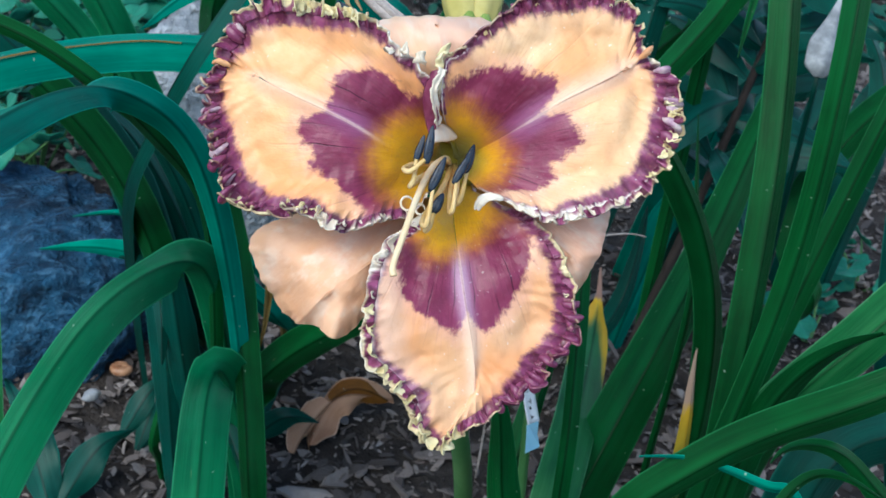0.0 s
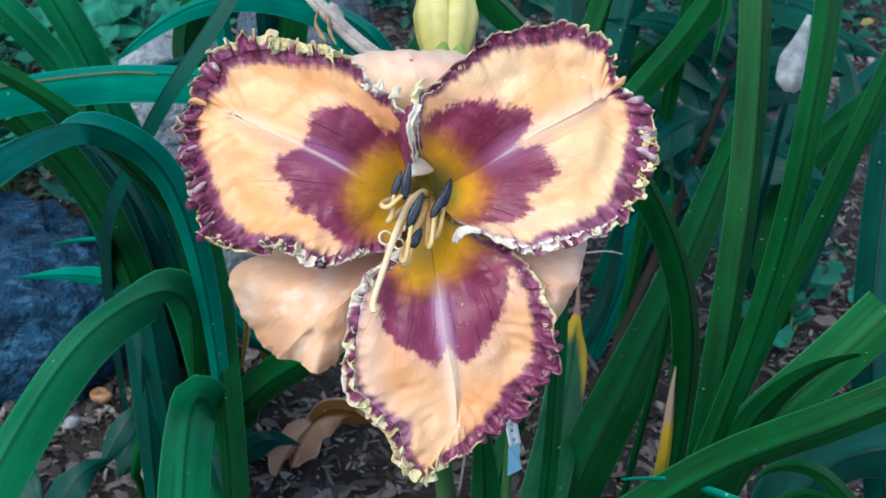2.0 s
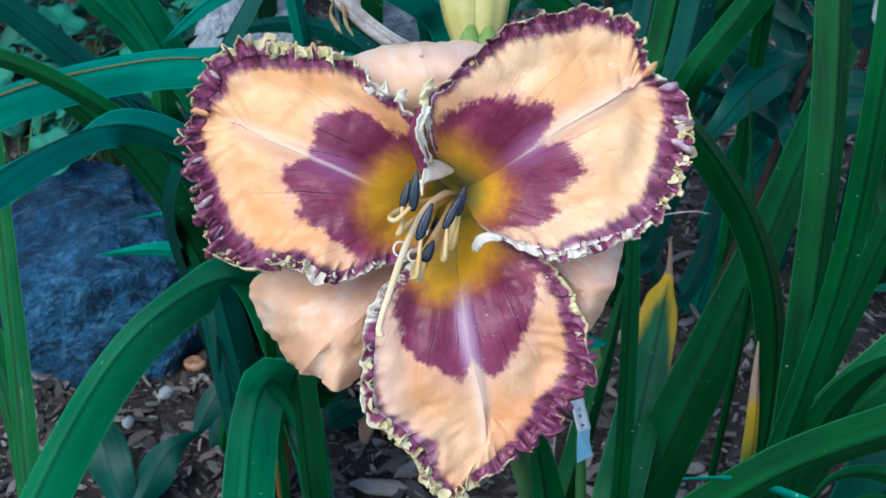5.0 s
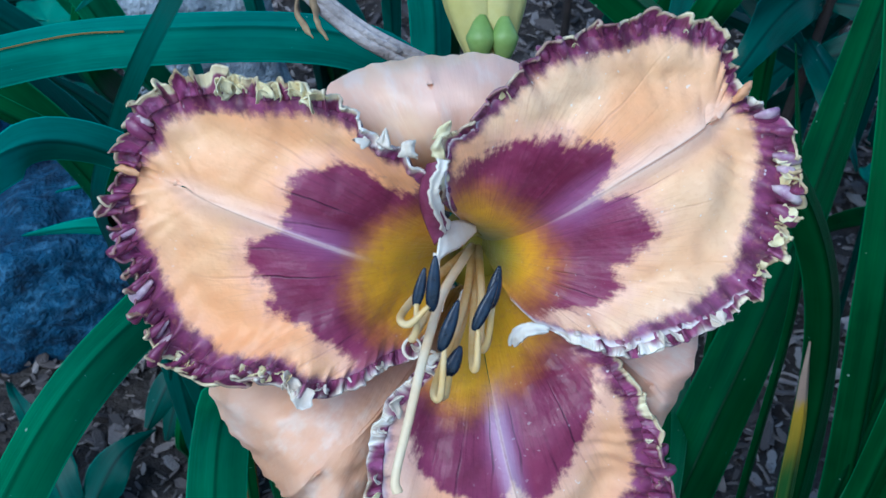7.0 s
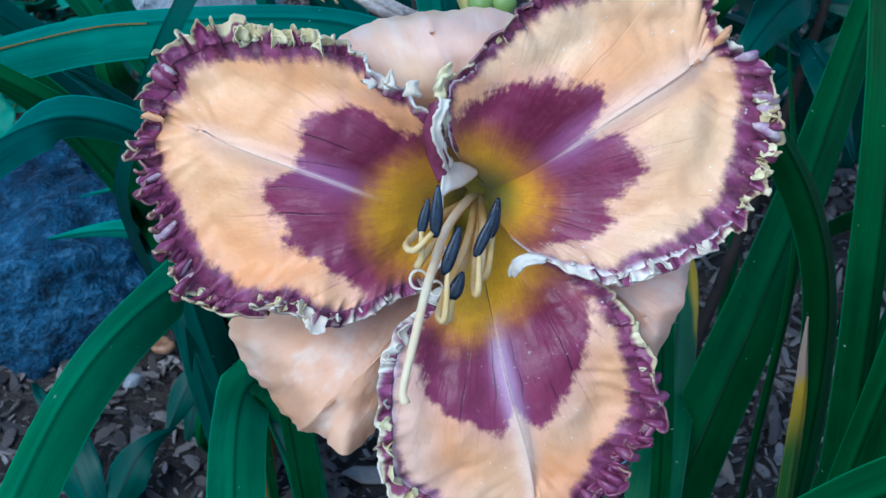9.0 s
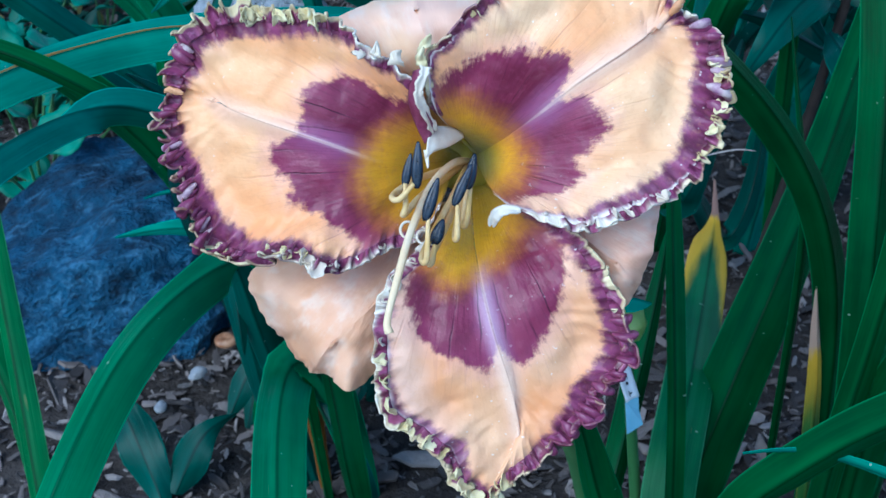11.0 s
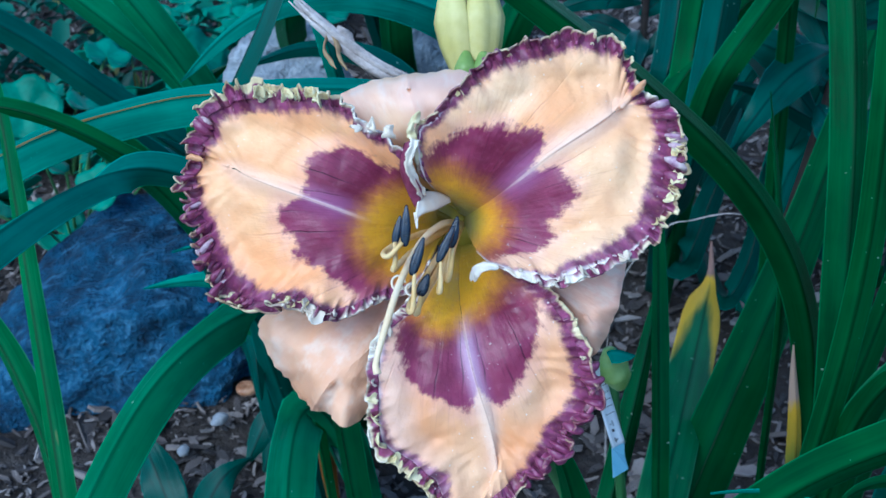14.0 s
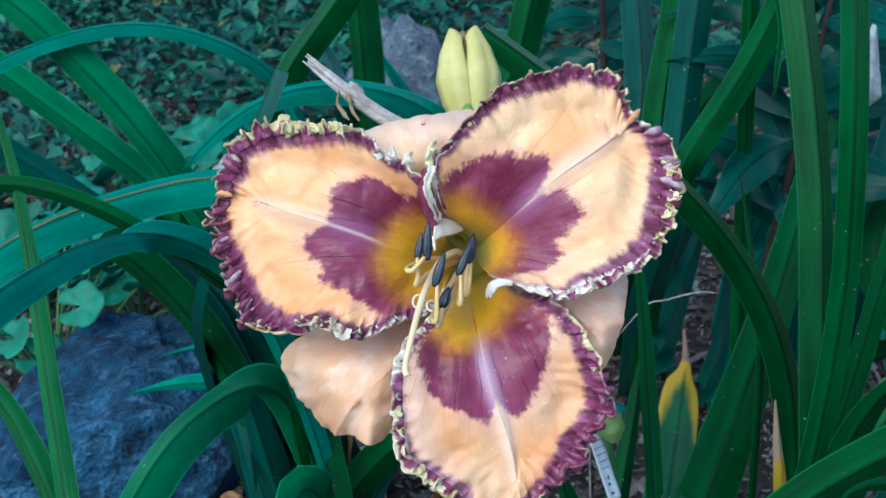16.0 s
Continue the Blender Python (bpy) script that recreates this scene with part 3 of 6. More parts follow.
EYE_RIGHT = [(0.0, 4.0), (-5.0, 8.0), (-5.0, 11.3), (-1.8, 13.3), (0.3, 14.8), (5.6, 17.5), (8.8, 19.0), (12.4, 18.7), (18.3, 18.6), (19.4, 17.5), (24.6, 18.1), (27.7, 15.8), (28.3, 13.6), (27.0, 12.2), (25.4, 10.2), (24.0, 8.2), (26.5, 7.6), (30.0, 8.0), (32.0, 7.2), (33.0, 4.6), (35.6, 1.9), (34.7, -0.3), (32.7, -2.5), (31.2, -4.7), (28.6, -5.8), (28.1, -8.0), (29.3, -10.3), (27.7, -12.5), (25.1, -14.2), (20.7, -14.6), (15.8, -14.8), (11.9, -17.0), (7.5, -14.0), (5.0, -4.0)]
EYE_LOWER = [(-4.0, -18.0), (-8.5, -24.0), (-11.6, -29.8), (-12.2, -34.2), (-12.0, -39.8), (-10.0, -44.8), (-7.6, -47.0), (-5.1, -49.6), (-0.6, -52.2), (5.5, -55.0), (7.0, -52.0), (8.2, -49.0), (9.6, -51.0), (13.4, -53.8), (16.2, -51.6), (20.2, -45.6), (22.6, -40.4), (24.2, -34.7), (24.8, -30.0), (24.0, -25.8), (21.6, -22.6), (19.0, -19.5), (12.0, -14.0), (4.0, -10.0)]
THROAT_LEFT = [(-12.3, -20.7), (-15.3, -17.8), (-19.0, -14.1), (-21.0, -10.2), (-21.2, -7.0), (-19.7, -2.8), (-16.8, 0.3), (-13.7, 2.2), (-9.9, 3.8), (-6.0, 3.4)]
THROAT_RIGHT = [(11.2, -12.7), (14.6, -9.5), (15.8, -6.2), (15.4, -3.1), (13.0, 0.1), (10.7, 1.6), (7.0, 5.1), (2.6, 7.5), (-1.3, 7.2), (-3.5, 6.7)]
THROAT_LOWER = [(15.3, -20.8), (13.5, -22.6), (11.5, -25.5), (8.9, -28.2), (5.2, -30.9), (1.5, -33.0), (-1.0, -33.6), (-4.5, -32.4), (-5.8, -30.4), (-7.8, -27.8), (-9.6, -27.1)]


def inside_by(points, outline):
    """How far each point lies inside a closed outline (negative outside), in the outline's units."""
    p, o = np.asarray(points, float), np.asarray(outline, float)
    best, odd = np.full(len(p), 1e9), np.zeros(len(p), bool)
    for a, b in zip(o, np.roll(o, -1, axis=0)):
        ab, ap = b - a, p - a
        t = np.clip(ap @ ab / max(1e-9, ab @ ab), 0, 1)
        best = np.minimum(best, np.linalg.norm(ap - t[:, None] * ab, axis=1))
        cross = (a[1] > p[:, 1]) != (b[1] > p[:, 1])
        with np.errstate(divide='ignore', invalid='ignore'):
            x = a[0] + (p[:, 1] - a[1]) / (b[1] - a[1]) * ab[0]
        odd ^= cross & (p[:, 0] < x)
    return np.where(odd, best, -best)


def petal(name, edge, rib, tip_at, material, parent, label, ruffle=2.4, band=(1, 1, 1), bulge=2.5, seed=0.0, n=420, m=60, sepal=False, wild=(1,), pale=(0,), eye=None, throat=None):
    """A petal spanned between its midrib and its margin. edge: control points of the margin from the throat round the tip and
    back; tip_at: which of them is the tip. eye: outline of the plum zone; throat: rim of the gold zone."""
    e = np.array(edge, float)
    first = spline(e[:tip_at + 1], 200)
    second = spline(e[tip_at:], 200)[1:]
    full = np.vstack([first, second])
    arc = np.concatenate([[0], np.cumsum(np.linalg.norm(np.diff(full, axis=0), axis=1))])
    mid_arc = arc[199]
    q = np.linspace(0, arc[-1], n)
    E = np.stack([np.interp(q, arc, full[:, k]) for k in range(3)], 1)
    ribc = spline(rib, 200)
    f = np.where(q < mid_arc, q / mid_arc, (arc[-1] - q) / (arc[-1] - mid_arc))
    f = f ** 0.85
    S = np.stack([np.interp(f, np.linspace(0, 1, 200), ribc[:, k]) for k in range(3)], 1)
    tang = unit(np.gradient(E, axis=0))
    outw = unit(E - S)
    nrm = unit(np.cross(tang, outw))
    nrm = np.where(nrm[:, 2:3] < 0, -nrm, nrm)
    far = np.linalg.norm((E - HEART)[:, :2], axis=1)
    grow = np.clip((far - 14) / 16, 0.0, 1)
    along = np.linspace(0, 1, n)
    vary = lambda v, base: np.interp(along, np.linspace(0, 1, len(v)), v) if len(v) > 1 else np.full(n, base)
    wildness, palew = vary(wild, 1.0), vary(pale, 0.0)
    bandw = np.interp(along, np.linspace(0, 1, len(band)), band)
    if sepal:
        S = S - outw * 0.4
    else:
        E = E - outw * (2.5 * grow)[:, None]
    rr = 1 - (1 - np.linspace(0, 1, m)) ** 1.7
    dirn = ribc[-1] - HEART
    axis = math.atan2(dirn[1], dirn[0])
    V, A = [], {key: [] for key in ("dist", "ang", "side", "rim", "band", "run", "pale")}
    up = np.array((0, 0, 1.0))
    for i in range(n):
        L = np.linalg.norm(E[i] - S[i])
        s = q[i] / 10.0 + seed
        big = math.sin(q[i] * 0.55 + 2.2 * wob(s * 0.9, seed)) * 0.7 + wob(s * 1.3, 3.1 + seed) * 0.9
        small = math.sin(q[i] * 1.5 + 3.0 * wob(s * 2.1, 7.7)) * 0.5 + wob(s * 4.2, 5.5) * 0.8
        lobe = wob(s * 0.75, 14.2 + seed) + 0.6 * wob(s * 1.6, 21.0 + seed)
        pleat = math.sin(q[i] * 1.15 + 4.0 * wob(s * 0.8, seed + 20)) * (0.5 + wob(s * 0.6, seed + 60)) + 0.8 * wob(s * 1.3, seed + 30)
        for r in rr:
            p = S[i] + (E[i] - S[i]) * r
            p[2] = S[i][2] + (E[i][2] - S[i][2]) * (r ** 1.9 if sepal else r)
            ed, inn = L * (1 - r), L * r
            soft = min(1, r * 3)
            p = p + nrm[i] * (bulge * (6.75 * r * r * (1 - r) * (1.0 if sepal else 0.8) + (0 if sepal else 0.8 * r * (1 - r))) * min(1, L / 20))
            p = p + up * (1.0 * wob(p[0] * 0.06 + seed, p[1] * 0.06) + 0.62 * wob(p[0] * 0.13 + seed, p[1] * 0.13) + 0.20 * wob(p[0] * 0.3, p[1] * 0.3, seed)) * (2.2 if sepal else 1.5) * soft
            if sepal:
                p = p + up * (1.7 * wob(p[0] * 0.085, p[1] * 0.085, seed) * min(1, r * 2) + 0.8 * wob(p[0] * 0.20, p[1] * 0.22, seed + 5) * min(1, r * 2) - 2.4 * max(0.0, 1 - ed / 8.0) ** 2 * min(1, far[i] / 30))
            else:
                p = p - nrm[i] * (1.9 * math.exp(-((ed - 10.5) / 4.0) ** 2) * grow[i] * (0.7 + 0.6 * wob(s * 0.5, seed + 40)) * min(1, L / 22))
                p = p + up * (0.45 * math.exp(-(inn / 1.5) ** 2) - 0.45 * math.exp(-((inn - 3.8) / 2.2) ** 2)) * min(1.0, far[i] / 40)
                p = p + nrm[i] * (0.15 * pleat * math.exp(-((ed - 9.5) / 5.0) ** 2) * grow[i] * (0.5 + 0.5 * wildness[i]) * min(1, L / 16))
            k1 = max(0.0, 1 - ed / 11.0) ** 1.6 * grow[i] * ruffle * (0.6 + 0.4 * wildness[i])
            k2 = max(0.0, 1 - ed / 6.0) ** 1.3 * grow[i] * ruffle * wildness[i]
            p = p + nrm[i] * (big * 0.62 * k1 + small * 0.75 * k2) + outw[i] * (lobe * 0.45 * k1 - 0.12 * abs(small) * k2) + tang[i] * (math.cos(q[i] * 1.5 + 3.0 * wob(s * 2.1, 7.7)) * 0.25 * k2)
            V.append(p)
            h = p - HEART
            a = (math.atan2(h[1], h[0]) - axis + math.pi) % (2 * math.pi) - math.pi
            for key, value in (("dist", math.hypot(h[0], h[1]) * MM), ("ang", a), ("side", inn * MM), ("rim", ed * MM), ("band", bandw[i]), ("run", q[i] * MM), ("pale", palew[i])):
                A[key].append(value)
    V = np.array(V)
    if eye is not None:
        A["eye"] = inside_by(V[:, :2], eye) * MM
        bearing = lambda v: (np.degrees(np.arctan2(v[:, 1] - HEART[1], v[:, 0] - HEART[0]) - axis) + 180) % 360 - 180
        rim = np.array(throat)
        turn, reach = bearing(rim), np.hypot(*(rim - HEART[:2]).T)
        order = np.argsort(turn)
        A["gold"] = np.interp(bearing(V), turn[order], reach[order]) * MM - np.array(A["dist"])
    V = V * MM
    ob = mesh_object(name, V, grid_faces(n, m), material, parent, label, A)
    so = ob.modifiers.new("thickness", 'SOLIDIFY')
    so.thickness, so.offset, so.use_rim = 0.0006, -1, False
    return ob, V.reshape(n, m, 3)[:, -1], nrm, outw


def frill(parent, edge, nrm, outw, rows, seed=1, label="crimped plum frill with a tan and cream lip", n=2600, m=13):
    """The gathered outer frill of a petal, a strip far longer than the margin that it grows from. rows, along the margin from
    0 to 1: place, wavelength mm, fold mm, width mm, roll (radians, over the face), cream lip, white lip, raggedness."""
    row = np.array(rows, float)
    x = np.linspace(row[0, 0], row[-1, 0], n) * (len(edge) - 1)
    idx = np.arange(len(edge))
    pick = lambda v: np.stack([np.interp(x, idx, v[:, k]) for k in range(3)], 1)
    e, nn, oo = pick(edge), unit(pick(nrm)), unit(pick(outw))
    tt = unit(np.gradient(e, axis=0))
    oo = unit(oo - tt * (oo * tt).sum(1)[:, None])
    arc = np.concatenate([[0], np.cumsum(np.linalg.norm(np.diff(e, axis=0), axis=1))]) / MM
    wave, fold, width, roll, lip, white, rag = (np.interp(x / (len(edge) - 1), row[:, 0], row[:, k]) for k in range(1, 8))
    V, A = [], {key: [] for key in ("rim", "run", "cream", "white")}
    ph = 0.0
    for i in range(n):
        s = arc[i] * 0.1 + seed * 3.7
        if i:
            ph += 2 * math.pi * (arc[i] - arc[i - 1]) / wave[i] * math.exp(1.6 * wob(s * 1.8, seed) + 1.0 * wob(s * 4.0, seed + 3))
        fade = min(1.0, (i + 1) / (0.03 * n), (n - i) / (0.03 * n))
        puff = min(1.0, max(0.0, (roll[i] - 0.5) / 0.7))
        knob = 2 * abs(math.sin(ph / 2)) ** 0.8 - 1
        g0 = 0.85 * fold[i] * max(0.25, 0.95 + 1.3 * wob(s * 1.6, seed + 9)) * fade
        tooth = max(0.0, math.sin(ph * 0.5 + 3 * wob(s * 1.3, seed + 13))) ** 4 + 0.5 * max(0.0, wob(s * 7.0, seed + 15))
        wd = 0.92 * width[i] * (1 + 0.5 * wob(s * 1.9, seed + 2) + 0.16 * puff * knob + 0.7 * rag[i] * tooth) * max(0.08, fade)
        ro = roll[i] * (1 + 1.1 * wob(s * 1.5, seed + 6)) + 0.05
        ro = ro if abs(ro) > 0.05 else 0.05
        lean = 0.5 * wob(s * 2.4, seed + 21)
        rise = puff * knob + (1 - puff) * math.sin(ph)
        for j in range(m):
            r = j / (m - 1)
            a = ro * r
            g = g0 * r ** 0.8
            p = e[i] + oo[i] * MM * (wd * math.sin(a) / ro - 1.2 * (1 - r) ** 2 - 0.2 * g * abs(math.cos(ph)) * (1 - puff))
            p = p + nn[i] * MM * (wd * (1 - math.cos(a)) / ro + g * rise + 0.30 * g * wob(s * 5.0, r * 2.0, seed) + 0.25 * (1 - r))
            p = p + tt[i] * MM * (lean * wd * r * 0.5 - (0.17 * wave[i] * puff + 0.25 * g * (1 - puff)) * r * fade * math.sin(ph))
            V.append(p)
            A["rim"].append(abs(wd) * (1 - r) * MM), A["run"].append(arc[i] * MM), A["cream"].append(lip[i]), A["white"].append(white[i])
    ob = mesh_object("frill", V, grid_faces(n, m), FRILL, parent, label, A)
    so = ob.modifiers.new("thickness", 'SOLIDIFY')
    so.thickness, so.offset = 0.0005, 0
    return ob


def teeth(parent, edge, nrm, outw, stretches, material, seed=1, label=""):
    """Small cupped, pointed flakes that stand off a margin, each a part: (from, to, gap mm, length mm, lift)."""
    rnd = random.Random(seed)
    n = len(edge)
    for a, b, gap, length, lift in stretches:
        i = a * n
        while i < b * n:
            k = max(0, min(n - 2, int(i)))
            step = np.linalg.norm(edge[k + 1] - edge[k]) / MM
            t = unit(edge[k + 1] - edge[k])
            d = unit(outw[k] * rnd.uniform(0.7, 1.0) + nrm[k] * lift * rnd.uniform(0.2, 1.3) + t * rnd.uniform(-0.6, 0.6))
            sd = unit(np.cross(nrm[k], d))
            turn = rnd.uniform(-0.9, 0.9)
            up = unit(np.cross(d, sd))
            sd, up = sd * math.cos(turn) + up * math.sin(turn), up * math.cos(turn) - sd * math.sin(turn)
            L = length * MM * rnd.choice((0.5, 0.7, 0.85, 1.0, 1.15)) * rnd.uniform(0.85, 1.15)
            W = L * rnd.uniform(0.42, 0.80)
            cup, bend, salt = rnd.uniform(0.2, 1.3), rnd.uniform(-0.4, 0.9), rnd.uniform(0, 60)
            foot = edge[k] - outw[k] * 0.0006 + nrm[k] * 0.0003
            top, under, nu, nv = [], [], 9, 7
            for g in range(nu):
                u = g / (nu - 1)
                w = W * (math.sin(math.pi * (0.22 + 0.74 * u)) ** 0.8) * (1 + 0.5 * wob(u * 3.5, salt))
                for h in range(nv):
                    v = h / (nv - 1) * 2 - 1
                    q = foot + d * L * u + sd * w * v + up * (cup * w * v * v + bend * L * u * u + 0.3 * w * wob(u * 3 + salt, v * 1.5)) + sd * L * 0.35 * u * wob(salt, u)
                    top.append(q + up * 0.00016)
                    under.append(q - up * 0.00016)
            F = grid_faces(nu, nv)
            kk = nu * nv
            F = F + [tuple(kk + z for z in reversed(f)) for f in F]
            ring = [h for h in range(nv)] + [g * nv + nv - 1 for g in range(1, nu)] + [(nu - 1) * nv + h for h in range(nv - 2, -1, -1)] + [g * nv for g in range(nu - 2, 0, -1)]
            F += [(p_, kk + p_, kk + q_, q_) for p_, q_ in zip(ring, ring[1:] + ring[:1])]
            mesh_object("fringe_tooth", top + under, F, material, parent, label)
            i += gap / max(1e-6, step) * rnd.choice((0.3, 0.4, 0.8, 2.2, 2.8))


def knuckles(parent, edge, nrm, outw, start, end, gap, size, seed=1, faded=0.0):
    """Fat rolled lumps of the frill that lie across a margin, each a part; gap and size in mm."""
    rnd = random.Random(seed)
    n = len(edge)
    i = start * n
    while i < end * n:
        k = max(0, min(n - 2, int(i)))
        step = np.linalg.norm(edge[k + 1] - edge[k]) / MM
        t = unit(edge[k + 1] - edge[k])
        z = size * rnd.uniform(0.75, 1.25)
        lean, back = rnd.uniform(-0.9, 0.9), rnd.uniform(-0.5, 0.3)
        spots = ((-1.3, 0.1, 0.0), (-0.5, 0.75, 0.15), (0.45, 1.0, 0.35), (1.25, 0.65, 0.6), (1.5, -0.05, 0.7), (1.1 + back, -0.5, 0.6))
        path = [edge[k] + MM * z * (outw[k] * o + nrm[k] * h + t * lean * w) for o, h, w in spots]
        r = 0.00050 * z
        tube("rolled_curl", path, [0.5 * r, 1.2 * r, 1.5 * r, 1.35 * r, 1.0 * r, 0.5 * r], LILAC if rnd.random() < faded else FRILL, parent, "", 22, 12, rnd.uniform(0.7, 1.0), 0.16, rnd.uniform(-0.25, 0.25), rnd.choice((2, 3)))
        i += gap / max(1e-6, step) * rnd.uniform(0.65, 1.4)


# sepals first: the three broad, plain segments behind
petal("sepal", [(-6.8, -16.1, -14), (-23.3, -19.9, 0), (-42.2, -24.6, -1), (-52.0, -29.0, -8), (-54.5, -34.0, -12), (-50.5, -42.8, -13), (-44.5, -50.9, -14), (-38.6, -55.4, -6), (-33.0, -55.6, 1), (-28.4, -58.6, 5.5), (-24.2, -57.0, 2), (-18.0, -49.4, 1), (-10.5, -38.0, -5), (-2.0, -24.5, -18)],
      [(0.2, -13.7, -24), (-10.0, -26.6, -6), (-21.0, -38.0, 6.5), (-31.0, -46.4, 7.5)], 7, SEPAL, bloom, "smooth pinkish peach sepal", 0.8, (0,), 0.0, 4.0, 160, 30, True)
petal("sepal", [(9.7, -10.2, -18), (25.7, -11.3, -4), (40.8, -10.8, -2), (47.2, -15.4, 0), (45.2, -28.2, 1), (41.3, -37.8, 0), (35.4, -43.2, -2), (26.8, -37.5, -3), (18.7, -26.8, -9), (10.3, -16.8, -18)],
      [(6.1, -10.8, -24), (17.6, -17.7, -8), (29.6, -25.0, 2), (36.6, -31.5, 4.5)], 5, SEPAL, bloom, "smooth pinkish peach sepal", 0.8, (0,), 0.0, 8.0, 150, 28, True)
petal("sepal", [(-1.9, 2.6, -18), (-14.0, 12.2, 4), (-23.6, 20.2, 9), (-26.0, 28.4, 6), (-18.6, 32.6, 3), (-7.6, 34.4, 2), (5.0, 34.4, 3), (14.0, 29.6, 6), (11.2, 18.0, 5), (3.9, 4.6, -18)],
      [(2.1, 0.1, -24), (-1.7, 12.0, 4), (-4.6, 22.4, 15), (-6.6, 29.2, 13.5)], 5, SEPAL_LIT, bloom, "smooth peach sepal bent backwards, its colour brightened as lit", 0.4, (0,), 0.0, 12.0, 150, 28, True)

lower, le, ln, lo = petal(
    "petal", [(-0.5, -13.2, -11), (-4.8, -21.8, 2), (-11.6, -27.4, 10), (-18.1, -31.9, 13), (-20.8, -41.8, 13.5), (-21.3, -54.1, 13), (-20.2, -63.0, 12), (-13.3, -69.0, 9), (-7.3, -75.3, 6), (-4.4, -82.5, 3), (2.3, -87.6, 0), (10.0, -81.5, 2), (16.6, -77.6, 3), (24.3, -72.6, 1), (33.4, -62.2, 1), (40.0, -51.9, 2), (37.9, -39.5, 7.5), (33.3, -29.9, 9.5), (27.7, -22.7, 7), (18.5, -18.0, 1), (9.6, -12.9, -12)],
    [(3.4, -8.4, -24), (3.2, -21.1, -4), (4.9, -34.0, 6), (7.3, -46.0, 8.5), (10.6, -58.6, 6.5), (12.4, -70.5, 4)],
    10, PETAL_B, bloom, "lower petal, peach with a plum eye and a white midrib", 1.8, (0, 0.1, 0.3, 0.35, 0.3, 0.55, 0.8, 0.35, 0.1, 0.6, 1.0, 0.95, 0.6, 0.55, 0.4, 0.2), 0.8, 1.0, wild=(0.2, 0.3, 0.5, 0.7, 1.0, 0.9, 0.9, 1.8, 1.8, 0.8, 0.3, 0.1), pale=(0.4, 0.6, 0.65, 0.6, 0.5, 0.35, 0.15, 0, 0, 0, 0, 0.1, 0.1), eye=EYE_LOWER, throat=THROAT_LOWER)
frill(lower, le, ln, lo, [(0.09, 9.95, 0.31, 1.7, 0.09, 0, 1, 0.3), (0.2, 7.96, 0.36, 1.8, 0.12, 0.3, 0.9, 0.42), (0.28, 4.5, 0.9, 2.2, 0.6, 0.9, 0.5, 0.8), (0.4, 4.55, 1.04, 2.4, 0.9, 1.1, 0.1, 0.7), (0.47, 3.3, 1.1, 2.4, 0.6, 1.2, 0.1, 0.8),
                          (0.53, 4.2, 0.95, 2.86, 1.74, 0.6, 0, 0.4), (0.58, 4.02, 1.33, 4.16, 2.75, 0.35, 0, 0.3), (0.66, 5.95, 1.52, 4.68, 3.33, 0.3, 0, 0.2), (0.74, 7.35, 1.52, 4.42, 3.19, 0.35, 0, 0.3), (0.79, 4.9, 0.95, 2.2, 0.9, 1, 0, 0.7), (0.84, 3.6, 0.8, 1.8, 0.7, 0.7, 0, 0.5), (0.93, 4.5, 0.4, 1.2, 0.3, 0.3, 0.2, 0.3)], 1)
teeth(lower, le, ln, lo, [(0.10, 0.24, 6.5, 2.2, 0.3)], WHITE_EDGE, 13)
teeth(lower, le, ln, lo, [(0.25, 0.34, 2.4, 3.0, 0.6), (0.36, 0.44, 3.0, 2.8, 0.6), (0.44, 0.51, 1.8, 3.2, 0.5), (0.765, 0.80, 2.6, 2.4, 0.5)], CREAM, 3)

left, ee, en, eo = petal(
    "petal", [(-3.4, -1.0, 4), (-5.6, 5.0, 15), (-7.4, 11.0, 20), (-11.0, 16.0, 23.5), (-16.0, 19.8, 24), (-20.4, 25.3, 23), (-27.7, 29.1, 21), (-37.2, 30.9, 19.5), (-47.9, 31.8, 17.5), (-57.0, 29.2, 16), (-62.6, 22.8, 11.5), (-66.6, 14.2, 6), (-68.2, 6.7, 5.5), (-68.2, -1.0, 5.5), (-64.8, -9.1, 5), (-62.6, -17.0, 4.5), (-58.5, -23.9, 5.5), (-49.4, -27.1, 12), (-38.4, -26.2, 17), (-32.8, -30.4, 19), (-24.7, -28.9, 16), (-17.0, -25.4, 11), (-8.3, -22.3, 3), (-3.7, -12.4, -9)],
    [(1.8, -4.2, -24), (-5.3, -5.0, -8), (-15.4, -5.0, 7), (-28.6, 0.2, 15.5), (-45.0, 6.6, 14.5), (-55.4, 11.5, 10.5)],
    11, PETAL_L, bloom, "side petal, peach with a plum eye and frilled edges", 2.4, (0.4, 0.5, 0.45, 0.55, 0.75, 0.8, 0.75, 0.1, 0.75, 0.95, 0.95, 0.7, 0.35, 0.4, 0.25, 0.15), -0.6, 2.0, wild=(0.1, 0.3, 0.5, 0.9, 1.2, 1.0, 1.6, 1.8, 1.5, 1.4, 0.8, 0.6, 0.3), pale=(0.0, 0.1, 0.2, 0, 0, 0, 0, 0, 0, 0.1, 0.3, 0.4, 0.3), eye=EYE_LEFT, throat=THROAT_LEFT)
